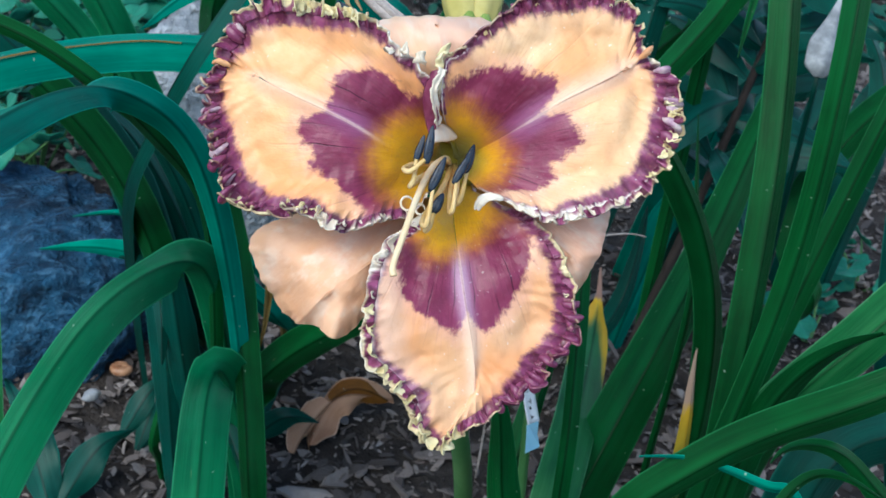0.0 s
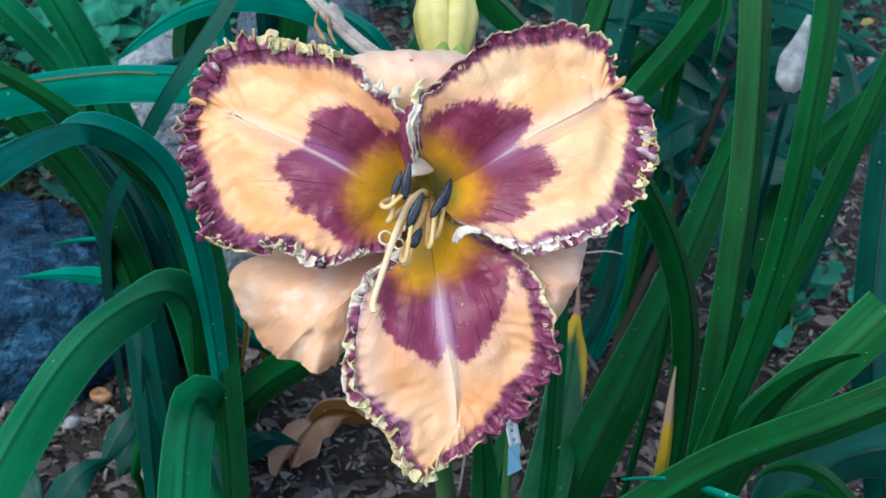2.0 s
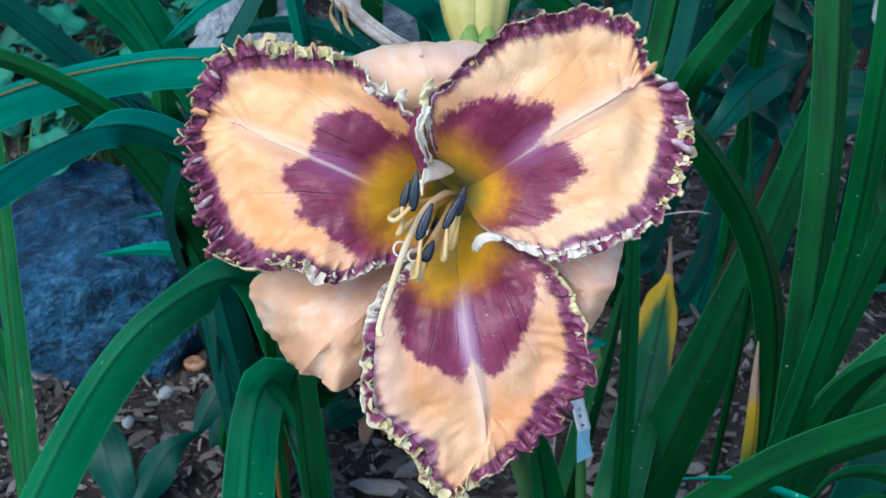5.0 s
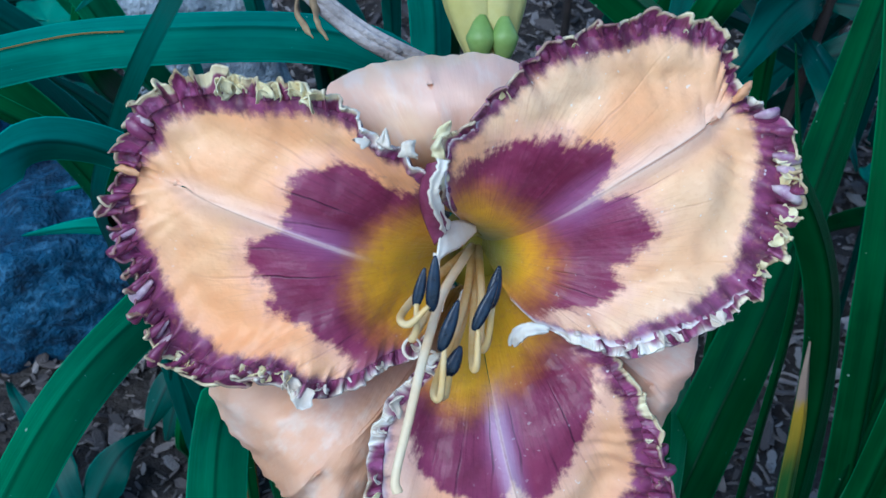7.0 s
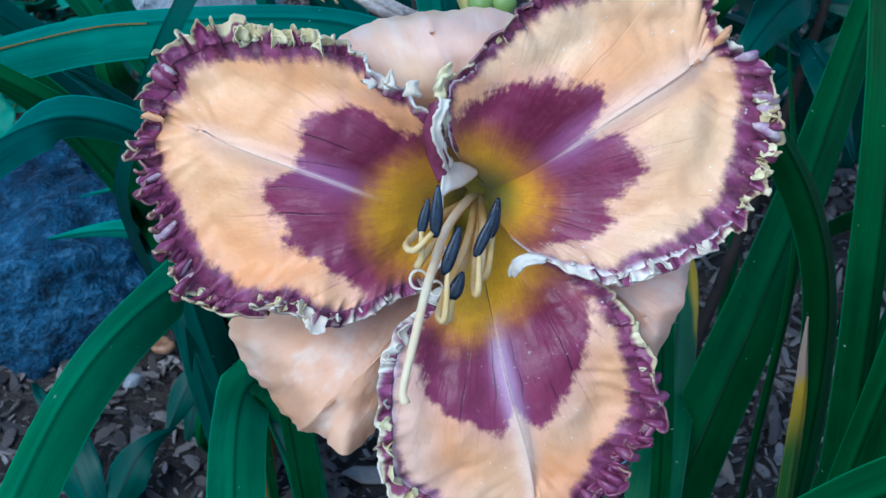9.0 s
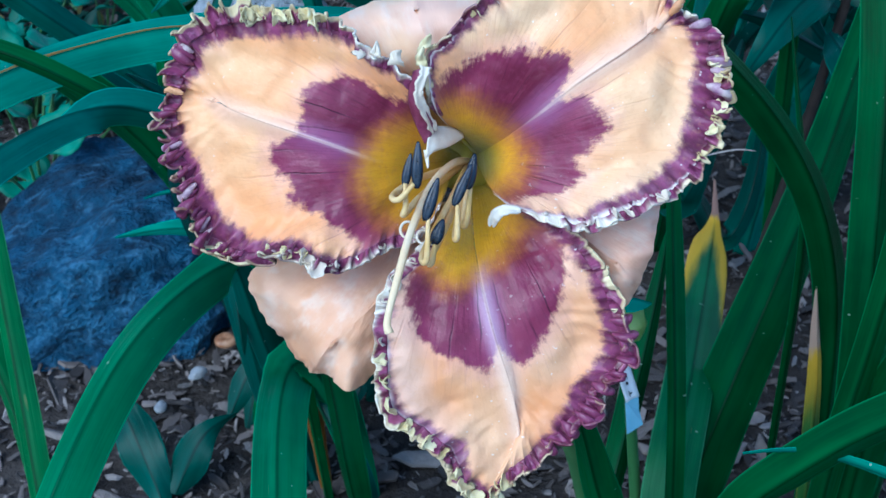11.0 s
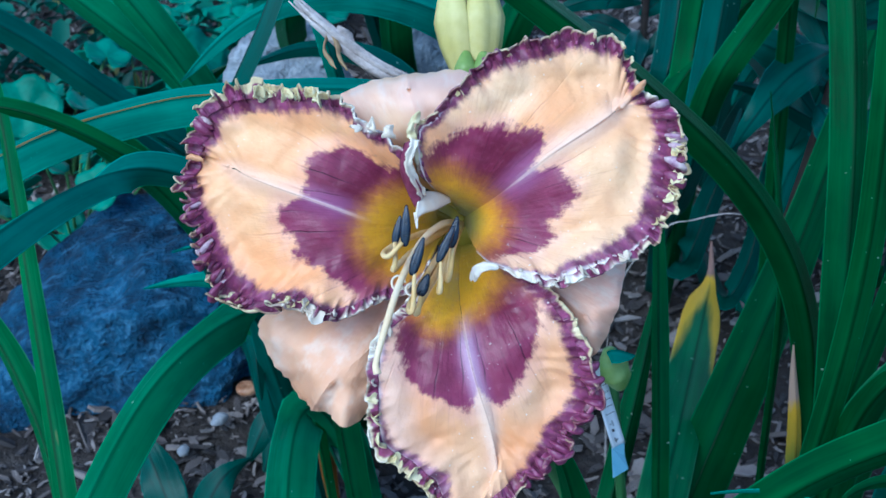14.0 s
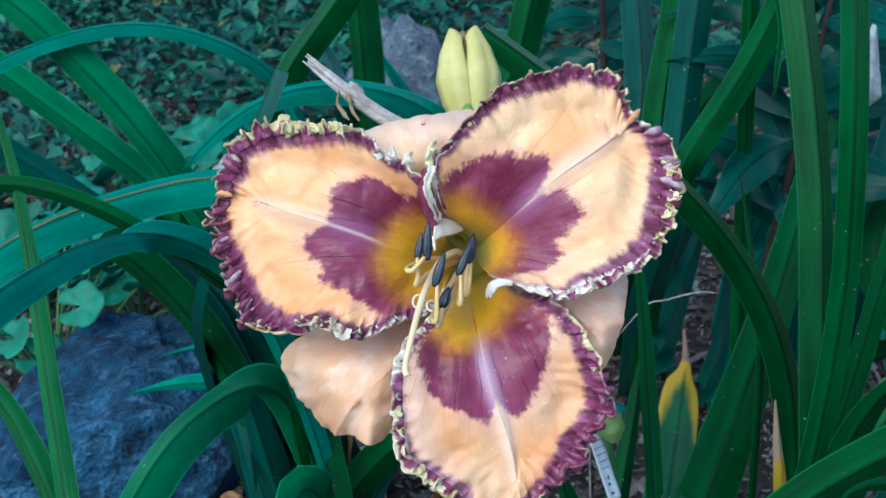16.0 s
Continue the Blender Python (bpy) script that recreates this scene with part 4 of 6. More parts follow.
frill(left, ee, en, eo, [(0.07, 11.05, 0.23, 1.2, 0.09, 0, 0.9, 0.24), (0.17, 4.5, 0.6, 1.6, 0.4, 0.5, 0.5, 0.6), (0.24, 4.8, 0.8, 2.2, 0.4, 1.1, 0.2, 0.8), (0.33, 3.3, 1, 3, 0.5, 1.5, 0, 0.9), (0.39, 4.32, 1.14, 3.4, 1.1, 0.7, 0, 0.6), (0.45, 4.32, 1.04, 2.77, 1.74, 0.5, 0, 0.4),
                         (0.5, 5, 1.42, 3.62, 2.46, 0.45, 0, 0.3), (0.58, 6.37, 1.61, 3.62, 3.04, 0.4, 0, 0.3), (0.64, 9.55, 1.23, 2.98, 2.32, 0.8, 0, 0.8), (0.72, 9.62, 1.14, 3.12, 2.17, 0.6, 0.1, 0.6), (0.79, 9.95, 0.45, 2.2, 0.15, 0.2, 1, 0.48), (0.93, 11.05, 0.27, 1.4, 0.09, 0, 0.9, 0.24)], 2)
teeth(left, ee, en, eo, [(0.77, 0.81, 2.6, 3.6, 0.2), (0.83, 0.92, 6.0, 1.6, 0.4), (0.165, 0.205, 4.0, 2.4, 0.5)], WHITE_EDGE, 15)
teeth(left, ee, en, eo, [(0.225, 0.28, 2.2, 3.2, 0.5), (0.29, 0.385, 1.7, 3.9, 0.35), (0.635, 0.665, 2.0, 2.4, 0.2), (0.735, 0.765, 2.4, 2.4, 0.3)], CREAM, 5)
knuckles(left, ee, en, eo, 0.385, 0.445, 2.4, 1.5, 31, 0.2)
knuckles(left, ee, en, eo, 0.475, 0.635, 2.5, 1.6, 32, 0.12)

right, re_, rn, ro = petal(
    "petal", [(0.6, 1.8, -3), (-3.6, 6.5, 13), (-5.4, 13.0, 18.5), (-5.0, 18.6, 20), (-0.6, 23.2, 20.5), (4.6, 28.6, 20.5), (11.9, 34.7, 19.5), (19.5, 38.5, 19), (28.7, 40.7, 18.5), (38.1, 41.5, 17), (45.7, 38.9, 15.5), (50.6, 31.5, 13), (53.1, 26.5, 12.5), (59.0, 21.7, 11), (62.5, 12.8, 10), (61.8, 2.9, 12), (60.5, -4.1, 13.5), (55.8, -11.5, 14), (48.9, -17.3, 16.5), (41.0, -19.8, 18), (31.8, -23.0, 18), (22.5, -20.9, 17), (14.1, -17.5, 14.5), (8.7, -13.5, 2)],
    [(4.0, -3.2, -24), (8.5, -1.9, -7), (18.3, 3.4, 7.5), (29.5, 10.8, 15), (40.5, 17.3, 15.5), (47.2, 21.8, 14)],
    12, PETAL_R, bloom, "side petal, peach with a plum eye and frilled edges", 2.2, (0.0, 0.15, 0.3, 0.32, 0.42, 0.5, 0.45, 0.05, 0.5, 0.95, 1.05, 0.9, 0.65, 0.3, 0.3, 0.15), -0.4, 3.0, wild=(0.1, 0.3, 0.7, 0.9, 1.1, 0.9, 0.9, 1.8, 1.5, 1.0, 0.8, 0.6, 0.2), pale=(0.4, 0.4, 0.1, 0, 0, 0, 0, 0, 0, 0.15, 0.4, 0.4, 0.4), eye=EYE_RIGHT, throat=THROAT_RIGHT)
frill(right, re_, rn, ro, [(0.07, 8.84, 0.23, 0.88, 0.09, 0.2, 0.05, 0.24), (0.14, 4.5, 0.6, 1.12, 0.4, 1, 0.05, 0.7), (0.19, 4.55, 1.04, 2.47, 1.74, 0.35, 0, 0.3), (0.28, 4.38, 1.14, 2.86, 1.89, 0.5, 0, 0.4), (0.4, 3.68, 1.14, 2.6, 1.1, 0.6, 0, 0.5), (0.46, 3.5, 1.04, 2.2, 0.9, 0.9, 0.1, 0.5),
                           (0.53, 5.92, 0.68, 2.4, 0.3, 0.5, 0.6, 0.4), (0.58, 5.95, 1.61, 4.42, 2.9, 0.9, 0.2, 0.4), (0.65, 5.25, 1.23, 2.6, 1, 1.1, 0, 0.7), (0.72, 4.2, 0.9, 2, 0.6, 0.7, 0.2, 0.9), (0.78, 12.15, 0.5, 2.4, 0.21, 0.2, 1, 0.36), (0.92, 14.37, 0.36, 1.8, 0.12, 0, 1, 0.3)], 3)
teeth(right, re_, rn, ro, [(0.755, 0.79, 3.0, 3.0, 0.2), (0.80, 0.825, 3.0, 3.4, 0.2), (0.84, 0.90, 7.0, 1.6, 0.3)], WHITE_EDGE, 17)
teeth(right, re_, rn, ro, [(0.22, 0.45, 9.0, 1.6, 0.5), (0.575, 0.62, 2.4, 3.4, 0.5), (0.64, 0.67, 2.0, 2.8, 0.4), (0.69, 0.74, 2.6, 2.2, 0.2)], CREAM, 7)
knuckles(right, re_, rn, ro, 0.27, 0.44, 3.2, 1.1, 33)
knuckles(right, re_, rn, ro, 0.535, 0.64, 2.8, 1.7, 34, 0.5)
knuckles(lower, le, ln, lo, 0.57, 0.755, 3.0, 1.6, 35)


def ribbon(name, points, width, material, parent, label="", turn=0.0, n=40, waves=0.0, taper=True, ragged=1.0):
    """A narrow curled strip of petal edge, in the bloom's frame (mm)."""
    c = spline(points, n)
    t = unit(np.gradient(c, axis=0))
    s = unit(np.cross(t, np.array((0.2, 0.1, 1.0))))
    b = np.cross(s, t)
    V = []
    for i in range(n):
        u = i / (n - 1)
        w = width * 0.5 * ((math.sin(math.pi * min(1, u * 1.0 + 0.02)) ** 0.6) if taper else 1) * (1 + ragged * (0.9 * wob(u * 14, width) + 0.5 * wob(u * 33, width)))
        a = radians(turn) + waves * wob(u * 6.0, 2.2)
        for x in (-1, -0.5, 0, 0.5, 1):
            V.append((c[i] + (s[i] * math.cos(a) + b[i] * math.sin(a)) * w * x + b[i] * (0.25 * width * (x * x))) * MM)
    ob = mesh_object(name, V, grid_faces(n, 5), material, parent, label)
    so = ob.modifiers.new("thickness", 'SOLIDIFY')
    so.thickness = 0.0005
    return ob


# the inner margins that meet over the throat: a plum fold with a white seam, the pale flap below it, and the hook
def patch(name, one, two, material, parent, label="", n=24, m=7, belly=0.6, torn=0.0):
    """A small piece of petal tissue spanned between two curves, slightly hollow, with thickness (mm)."""
    a, b = spline(one, n), spline(two, n)
    V = []
    for i in range(n):
        for j in range(m):
            r = j / (m - 1)
            p = a[i] + (b[i] - a[i]) * r
            p = p + torn * np.array((wob(i * 0.15, belly + a[0][0]), wob(i * 0.13, a[0][1] + r), 1.5 * wob(i * 0.12, r * 2, a[0][0])))
            V.append((p + np.array((0, 0, belly * 4 * r * (1 - r) + 0.35 * wob(p[0] * 0.7, p[1] * 0.7, belly)))) * MM)
    A = {"rim": np.tile(np.linspace(0.004, 0.0045, m), n), "run": np.repeat(np.linspace(0, 0.02, n), m), "cream": np.zeros(n * m), "white": np.zeros(n * m)}
    ob = mesh_object(name, V, grid_faces(n, m), material, parent, label, A)
    so = ob.modifiers.new("thickness", 'SOLIDIFY')
    so.thickness, so.offset = 0.0004, 0
    return ob


patch("fold", [(-5.4, 15.2, 22.2), (-5.6, 12.6, 22.4), (-6.2, 8.8, 21.2), (-4.9, 5.2, 17.6), (-3.6, 2.2, 12.0)], [(-7.4, 14.6, 21.0), (-8.6, 11.2, 19.4), (-9.0, 7.6, 17.4), (-8.0, 3.4, 14.6), (-6.3, -1.2, 12.0)], PLUM, left, "plum petal edge folded over", 30, 9, 0.7)
patch("flap", [(-5.0, 2.8, 11.6), (-3.2, 2.9, 8.6), (-0.6, 2.7, 4.4), (2.0, 1.2, 0.4)], [(-6.2, -4.6, 13.6), (-4.2, -3.0, 12.4), (-1.2, -2.0, 8.4), (2.1, 0.2, 1.2)], WHITE_EDGE, left, "pale flap of petal edge hanging over the throat", 24, 9, 0.9)
patch("flap_point", [(-5.6, -2.6, 12.8), (-5.5, -4.6, 13.4), (-5.7, -6.6, 13.8)], [(-6.6, -2.6, 12.6), (-6.3, -4.6, 13.2), (-5.8, -6.8, 13.8)], WHITE_EDGE, left, "", 12, 5, 0.2)
ribbon("hook", [(8.0, -20.4, 13.4), (8.5, -18.7, 14.9), (10.0, -17.3, 15.9), (12.2, -16.9, 16.2), (14.6, -17.4, 15.4)], 2.5, WHITE_EDGE, right, "white curled hook on the petal edge", 25, 34, 0.4, True, 0.2)

for cx, cy, cz, rr_ in ((-11.0, -20.5, 14.0, 1.7), (-7.5, -22.1, 17.0, 1.3)):
    tube("curled_thread", [((cx + rr_ * math.cos(k * 0.55)) * MM, (cy + rr_ * 1.1 * math.sin(k * 0.55)) * MM, (cz + 0.15 * k) * MM) for k in range(11)], [0.0002, 0.00035, 0.00035, 0.0002], WHITE_EDGE, left, "curled white thread of petal edge", 40, 8)

tube("petal_tip", [(x * MM, y * MM, z * MM) for x, y, z in ((-61.6, 13.4, 11.0), (-63.4, 14.0, 10.8), (-65.0, 14.5, 9.8), (-66.8, 14.2, 7.8))], [0.0005, 0.0012, 0.0013, 0.0004], TIP_ORANGE, left, "pinched orange petal tip", 24, 12, 0.6, 0.14)
tube("petal_tip", [(x * MM, y * MM, z * MM) for x, y, z in ((50.0, 24.6, 14.4), (51.2, 25.8, 15.0), (52.4, 27.0, 14.8), (53.4, 28.2, 14.0))], [0.0006, 0.0013, 0.0014, 0.0007], TIP_ORANGE, right, "pinched orange petal tip", 24, 12, 0.6, 0.14)

for one, two in (([(-16.4, 18.6, 23.8), (-16.0, 19.6, 24.8), (-15.6, 21.0, 25.2)], [(-13.6, 17.2, 24.2), (-14.4, 18.6, 25.4), (-15.2, 20.8, 25.4)]),
                 ([(-12.8, 16.6, 24.2), (-12.0, 17.6, 25.4), (-10.8, 19.2, 25.6)], [(-9.2, 15.2, 23.8), (-9.4, 16.8, 25.0), (-10.0, 19.0, 25.2)])):
    patch("edge_flap", one, two, WHITE_EDGE, left, "torn white flap of the petal edge", 18, 9, 0.7, 0.9)
ribbon("white_seam", [(-4.6, 15.4, 22.8), (-5.0, 13.4, 23.2), (-6.1, 11.2, 22.8), (-6.4, 8.8, 22.0), (-5.4, 5.8, 18.9), (-4.6, 3.6, 15.6), (-4.0, 1.6, 12.6)], 1.8, WHITE_EDGE, left, "white seam along the folded edge", 10, 50, 0.6, False, 0.8)
for one, two in (([(-6.6, 15.6, 21.6), (-6.6, 17.6, 22.6), (-5.4, 19.6, 22.8)], [(-4.4, 15.6, 21.2), (-4.6, 17.4, 22.0), (-5.2, 19.6, 22.8)]), ([(-6.2, 19.0, 21.4), (-5.4, 20.8, 22.4), (-3.6, 22.0, 22.6)], [(-3.4, 19.4, 21.0), (-3.2, 20.6, 21.8), (-3.4, 22.0, 22.6)])):
    patch("edge_flap", one, two, CREAM, right, "cream flap of the petal edge", 18, 9, 0.7, 0.8)

# throat tube running back to the stalk
tube("throat_tube", [(2.6 * MM, -5.0 * MM, -19 * MM), (2.8 * MM, -6 * MM, -32 * MM), (3.0 * MM, -9 * MM, -46 * MM), (3.2 * MM, -16 * MM, -58 * MM)], [0.0085, 0.0062, 0.0045, 0.004], THROAT, bloom, "yellow-green flower tube", 16, 14)

tube("pistil", [(x * MM, y * MM, z * MM) for x, y, z in ((2.5, -4.9, -22), (-0.5, -5.6, 0), (-5.0, -10.4, 14), (-9.0, -19.8, 28), (-11.8, -29.2, 35), (-14.3, -38.3, 38.5), (-14.0, -41.2, 39))], [0.0009, 0.0009, 0.0009, 0.0009, 0.00085, 0.0008, 0.0010], PISTIL, bloom, "long pale curved pistil", 40, 10)


def stamen(path, anther, size, lean=0.0):
    """A curved filament with a dark pollen head on its end; anther: its lower and upper end."""
    fil = tube("stamen", [(x * MM, y * MM, z * MM) for x, y, z in path], [0.0009, 0.00082, 0.00075, 0.00072, 0.0005], FILAMENT, bloom, "pale yellow curved stamen", 36, 8)
    a, b = np.array(anther[0], float), np.array(anther[1], float)
    d = unit(b - a)
    s = unit(np.cross(d, np.array((lean, 0.0, 1.0))))
    o = np.cross(s, d)
    L = np.linalg.norm(b - a)
    V, n, m = [], 22, 18
    for i in range(n):
        u = i / (n - 1)
        r = size * (math.sin(math.pi * (0.04 + 0.93 * u ** 0.9)) ** 0.55) * (1 - 0.35 * u) * 0.88
        for j in range(m):
            an = 2 * math.pi * j / m
            k = 1 - 0.28 * math.exp(-((an - math.pi / 2) / 0.35) ** 2)
            V.append((a + d * L * u + s * math.cos(an) * r + o * math.sin(an) * r * 0.72 * k + s * 0.35 * math.sin(u * 3.0) * lean) * MM)
    f = grid_faces(n, m, True) + [tuple(range(m - 1, -1, -1)), tuple(range((n - 1) * m, n * m))]
    head = mesh_object("anther", V, f, ANTHER, fil, "blue-black pollen head")
    return head


stamen([(2.2, -5.1, -20), (-8.0, -9.0, 12), (-12.9, -12.4, 26), (-11.4, -13.4, 29.5), (-7.9, -10.2, 30)], [(-7.4, -11.2, 29.5), (-6.5, -1.2, 30.5)], 1.71)
stamen([(1.8, -5.1, -20), (-7.0, -12.5, 14), (-10.9, -16.8, 24), (-10.2, -15.0, 27), (-10.0, -10.0, 28)], [(-10.2, -10.6, 27.5), (-8.4, -3.6, 28)], 1.42)
stamen([(2.6, -5.1, -20), (-0.8, -13.5, 8), (-7.0, -25.3, 26), (-6.1, -26.6, 29), (-5.2, -17.5, 30)], [(-6.0, -18.3, 30), (-2.6, -9.2, 30.5)], 1.77)
stamen([(3.2, -5.1, -20), (1.3, -13.9, 5), (0.0, -21.8, 22), (0.6, -22.0, 25.5), (1.0, -15.2, 26)], [(0.2, -15.4, 26), (4.6, -6.6, 26)], 1.59)
stamen([(3.6, -5.1, -20), (2.8, -11.7, 5), (1.8, -19.6, 18), (2.8, -18.4, 22), (3.9, -11.6, 22.5)], [(3.3, -12.0, 22.8), (5.3, -4.2, 22.6)], 1.77)
stamen([(2.3, -5.1, -20), (-0.7, -16.1, 5), (-5.8, -26.9, 20), (-5.2, -27.4, 25), (-4.2, -23.1, 26)], [(-4.6, -23.6, 26), (-2.2, -18.2, 26)], 1.89)


# ---- leaves of the daylily clumps ----

west = thing("daylily_plant", "clump of long arching green daylily leaves beside a rock", "plant", (0, 0, 0), "daylily clumps")
blade([(-0.072, 0.202, -0.006), (-0.073, 0.197, 0.027), (-0.074, 0.190, 0.053), (-0.079, 0.182, 0.116), (-0.085, 0.171, 0.155), (-0.087, 0.143, 0.185), (-0.093, 0.113, 0.204), (-0.103, 0.083, 0.212), (-0.113, 0.055, 0.214), (-0.123, 0.031, 0.204), (-0.133, 0.004, 0.190), (-0.141, -0.020, 0.170)], 0.0175, LEAF_GREEN_LIT, west, turn=-12, tip=False)
blade([(-0.068, 0.196, -0.006), (-0.069, 0.191, 0.022), (-0.070, 0.184, 0.043), (-0.073, 0.174, 0.084), (-0.076, 0.158, 0.115), (-0.079, 0.140, 0.134), (-0.080, 0.117, 0.143), (-0.079, 0.091, 0.143), (-0.077, 0.065, 0.137), (-0.076, 0.046, 0.124)], 0.0205, LEAF_GREEN_LIT, west, tip=False, turn=5, keel=0.22)
blade([(-0.061, 0.143, -0.006), (-0.062, 0.138, 0.036), (-0.063, 0.131, 0.072), (-0.067, 0.146, 0.105), (-0.072, 0.161, 0.139), (-0.077, 0.175, 0.171), (-0.082, 0.184, 0.195), (-0.086, 0.179, 0.225)], 0.0135, LEAF, west, turn=20)
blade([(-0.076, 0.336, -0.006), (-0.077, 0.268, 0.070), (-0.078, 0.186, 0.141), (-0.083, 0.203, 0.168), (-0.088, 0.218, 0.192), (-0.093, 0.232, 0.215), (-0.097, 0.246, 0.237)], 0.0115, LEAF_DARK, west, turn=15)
blade([(-0.064, 0.169, -0.006), (-0.065, 0.164, 0.028), (-0.066, 0.157, 0.057), (-0.070, 0.164, 0.105), (-0.074, 0.158, 0.152), (-0.078, 0.139, 0.198), (-0.082, 0.124, 0.231), (-0.087, 0.110, 0.256), (-0.094, 0.097, 0.272), (-0.102, 0.088, 0.282), (-0.110, 0.080, 0.288), (-0.1099, 0.0450, 0.3038), (-0.1108, 0.0000, 0.3197), (-0.1131, -0.0300, 0.3260), (-0.1152, -0.0600, 0.3319), (-0.1173, -0.0850, 0.3348)], 0.0150, LEAF_BLUE_LIT, west, keel=0.40, turn=[10, 10, 8, 4, 0, 0, 4, 8, 10], tip=False, shape=(0.4, 0.45, 0.5, 0.55, 0.6, 0.7, 0.75, 0.8, 0.8, 0.8, 0.8, 0.8, 0.8))
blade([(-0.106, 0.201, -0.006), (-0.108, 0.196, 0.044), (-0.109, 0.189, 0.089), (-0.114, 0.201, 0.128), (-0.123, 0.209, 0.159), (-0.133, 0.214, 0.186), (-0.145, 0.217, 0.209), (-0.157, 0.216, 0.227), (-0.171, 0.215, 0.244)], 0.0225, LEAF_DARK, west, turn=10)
blade([(0.017, 0.366, -0.006), (0.017, 0.298, 0.085), (0.017, 0.216, 0.169), (0.003, 0.201, 0.221), (-0.013, 0.181, 0.255), (-0.035, 0.167, 0.271), (-0.061, 0.159, 0.277), (-0.087, 0.154, 0.279), (-0.113, 0.152, 0.279), (-0.135, 0.149, 0.276), (-0.164, 0.143, 0.271), (-0.195, 0.135, 0.259), (-0.226, 0.122, 0.240)], 0.0175, LEAF_BLUE_LIT, west, turn=-20, keel=0.42, tip=False)
blade([(x, y - 0.0004, z + 0.0003) for x, y, z in ((-0.098, 0.153, 0.279), (-0.113, 0.152, 0.279), (-0.135, 0.149, 0.276), (-0.164, 0.143, 0.271), (-0.195, 0.135, 0.259), (-0.222, 0.1235, 0.2425))], 0.0010, LEAF_STRAW, west, turn=-20, keel=0.1, name="dry_split", label="tan dry split along the middle of a leaf", shape=(0.05, 0.7, 0.4, 1, 0.8, 0.9, 0.3, 0.6, 0.1), wavy=0.05)
blade([(-0.083, 0.175, -0.006), (-0.084, 0.170, 0.100), (-0.086, 0.163, 0.199), (-0.098, 0.138, 0.234), (-0.110, 0.111, 0.266), (-0.124, 0.103, 0.282), (-0.141, 0.104, 0.293), (-0.161, 0.106, 0.300), (-0.178, 0.106, 0.301), (-0.197, 0.102, 0.300)], 0.0068, LEAF, west, turn=15, tip=False)
blade([(-0.137, 0.030, -0.006), (-0.139, 0.025, 0.078), (-0.142, 0.018, 0.155), (-0.146, 0.031, 0.175), (-0.150, 0.050, 0.206), (-0.155, 0.071, 0.241), (-0.160, 0.093, 0.276), (-0.166, 0.114, 0.308), (-0.176, 0.131, 0.337)], 0.0092, LEAF_FRESH, west, turn=10, keel=0.3, shape=(0.5, 0.7, 1, 1.1, 1.05, 1, 0.9, 0.75, 0.5, 0.2))
blade([(-0.144, 0.041, -0.006), (-0.146, 0.036, 0.068), (-0.148, 0.029, 0.135), (-0.156, 0.051, 0.170), (-0.162, 0.063, 0.190), (-0.169, 0.072, 0.204), (-0.177, 0.081, 0.218), (-0.198, 0.096, 0.242), (-0.222, 0.107, 0.261)], 0.0105, LEAF_FRESH, west, turn=10)
blade([(-0.140, 0.300, -0.006), (-0.139, 0.255, 0.090), (-0.130, 0.185, 0.185), (-0.1189, 0.1600, 0.2211), (-0.1097, 0.1480, 0.2430), (-0.0999, 0.1370, 0.2655), (-0.0914, 0.1310, 0.2830), (-0.0843, 0.1300, 0.2952), (-0.0735, 0.1320, 0.3130), (-0.066, 0.136, 0.328)], 0.0100, LEAF_DARK, west, turn=55, shape=(0.5, 0.6, 0.7, 0.8, 0.9, 1, 1, 1, 0.95))
blade([(-0.101, 0.338, -0.006), (-0.103, 0.270, 0.053), (-0.104, 0.188, 0.106), (-0.112, 0.196, 0.139), (-0.121, 0.194, 0.173), (-0.135, 0.198, 0.199), (-0.150, 0.200, 0.219), (-0.166, 0.199, 0.237)], 0.0170, LEAF, west, tip=False, turn=15)
blade([(-0.085, 0.358, -0.006), (-0.086, 0.290, 0.050), (-0.088, 0.208, 0.100), (-0.096, 0.217, 0.134), (-0.107, 0.222, 0.161), (-0.122, 0.227, 0.188), (-0.139, 0.229, 0.210), (-0.161, 0.226, 0.224)], 0.0190, LEAF_DARK, west, turn=-15)
blade([(-0.055, 0.362, -0.006), (-0.056, 0.294, 0.063), (-0.057, 0.212, 0.126), (-0.077, 0.232, 0.139), (-0.094, 0.246, 0.143), (-0.113, 0.266, 0.137), (-0.133, 0.280, 0.131), (-0.152, 0.286, 0.130), (-0.176, 0.288, 0.124)], 0.0075, LEAF_BLUE_LIT, west, turn=25)
blade([(-0.054, 0.356, -0.006), (-0.055, 0.289, 0.058), (-0.056, 0.206, 0.117), (-0.074, 0.227, 0.122), (-0.093, 0.244, 0.120), (-0.116, 0.264, 0.115), (-0.139, 0.274, 0.112), (-0.162, 0.272, 0.116), (-0.190, 0.271, 0.112)], 0.0150, LEAF_BLUE_LIT, west, turn=25, keel=0.15, shape=(0.2, 0.25, 0.3, 0.35, 0.45, 0.7, 1.0, 1.0, 0.7, 0.05))
blade([(-0.093, 0.204, -0.006), (-0.094, 0.198, 0.028), (-0.095, 0.192, 0.056), (-0.100, 0.183, 0.099), (-0.104, 0.181, 0.133), (-0.107, 0.182, 0.153), (-0.111, 0.170, 0.172)], 0.0160, LEAF_DARK, west)
blade([(-0.062, 0.166, -0.006), (-0.063, 0.161, 0.026), (-0.064, 0.154, 0.052), (-0.087, 0.188, 0.087), (-0.109, 0.210, 0.104), (-0.128, 0.227, 0.112)], 0.0120, LEAF_DARK, west, turn=30)
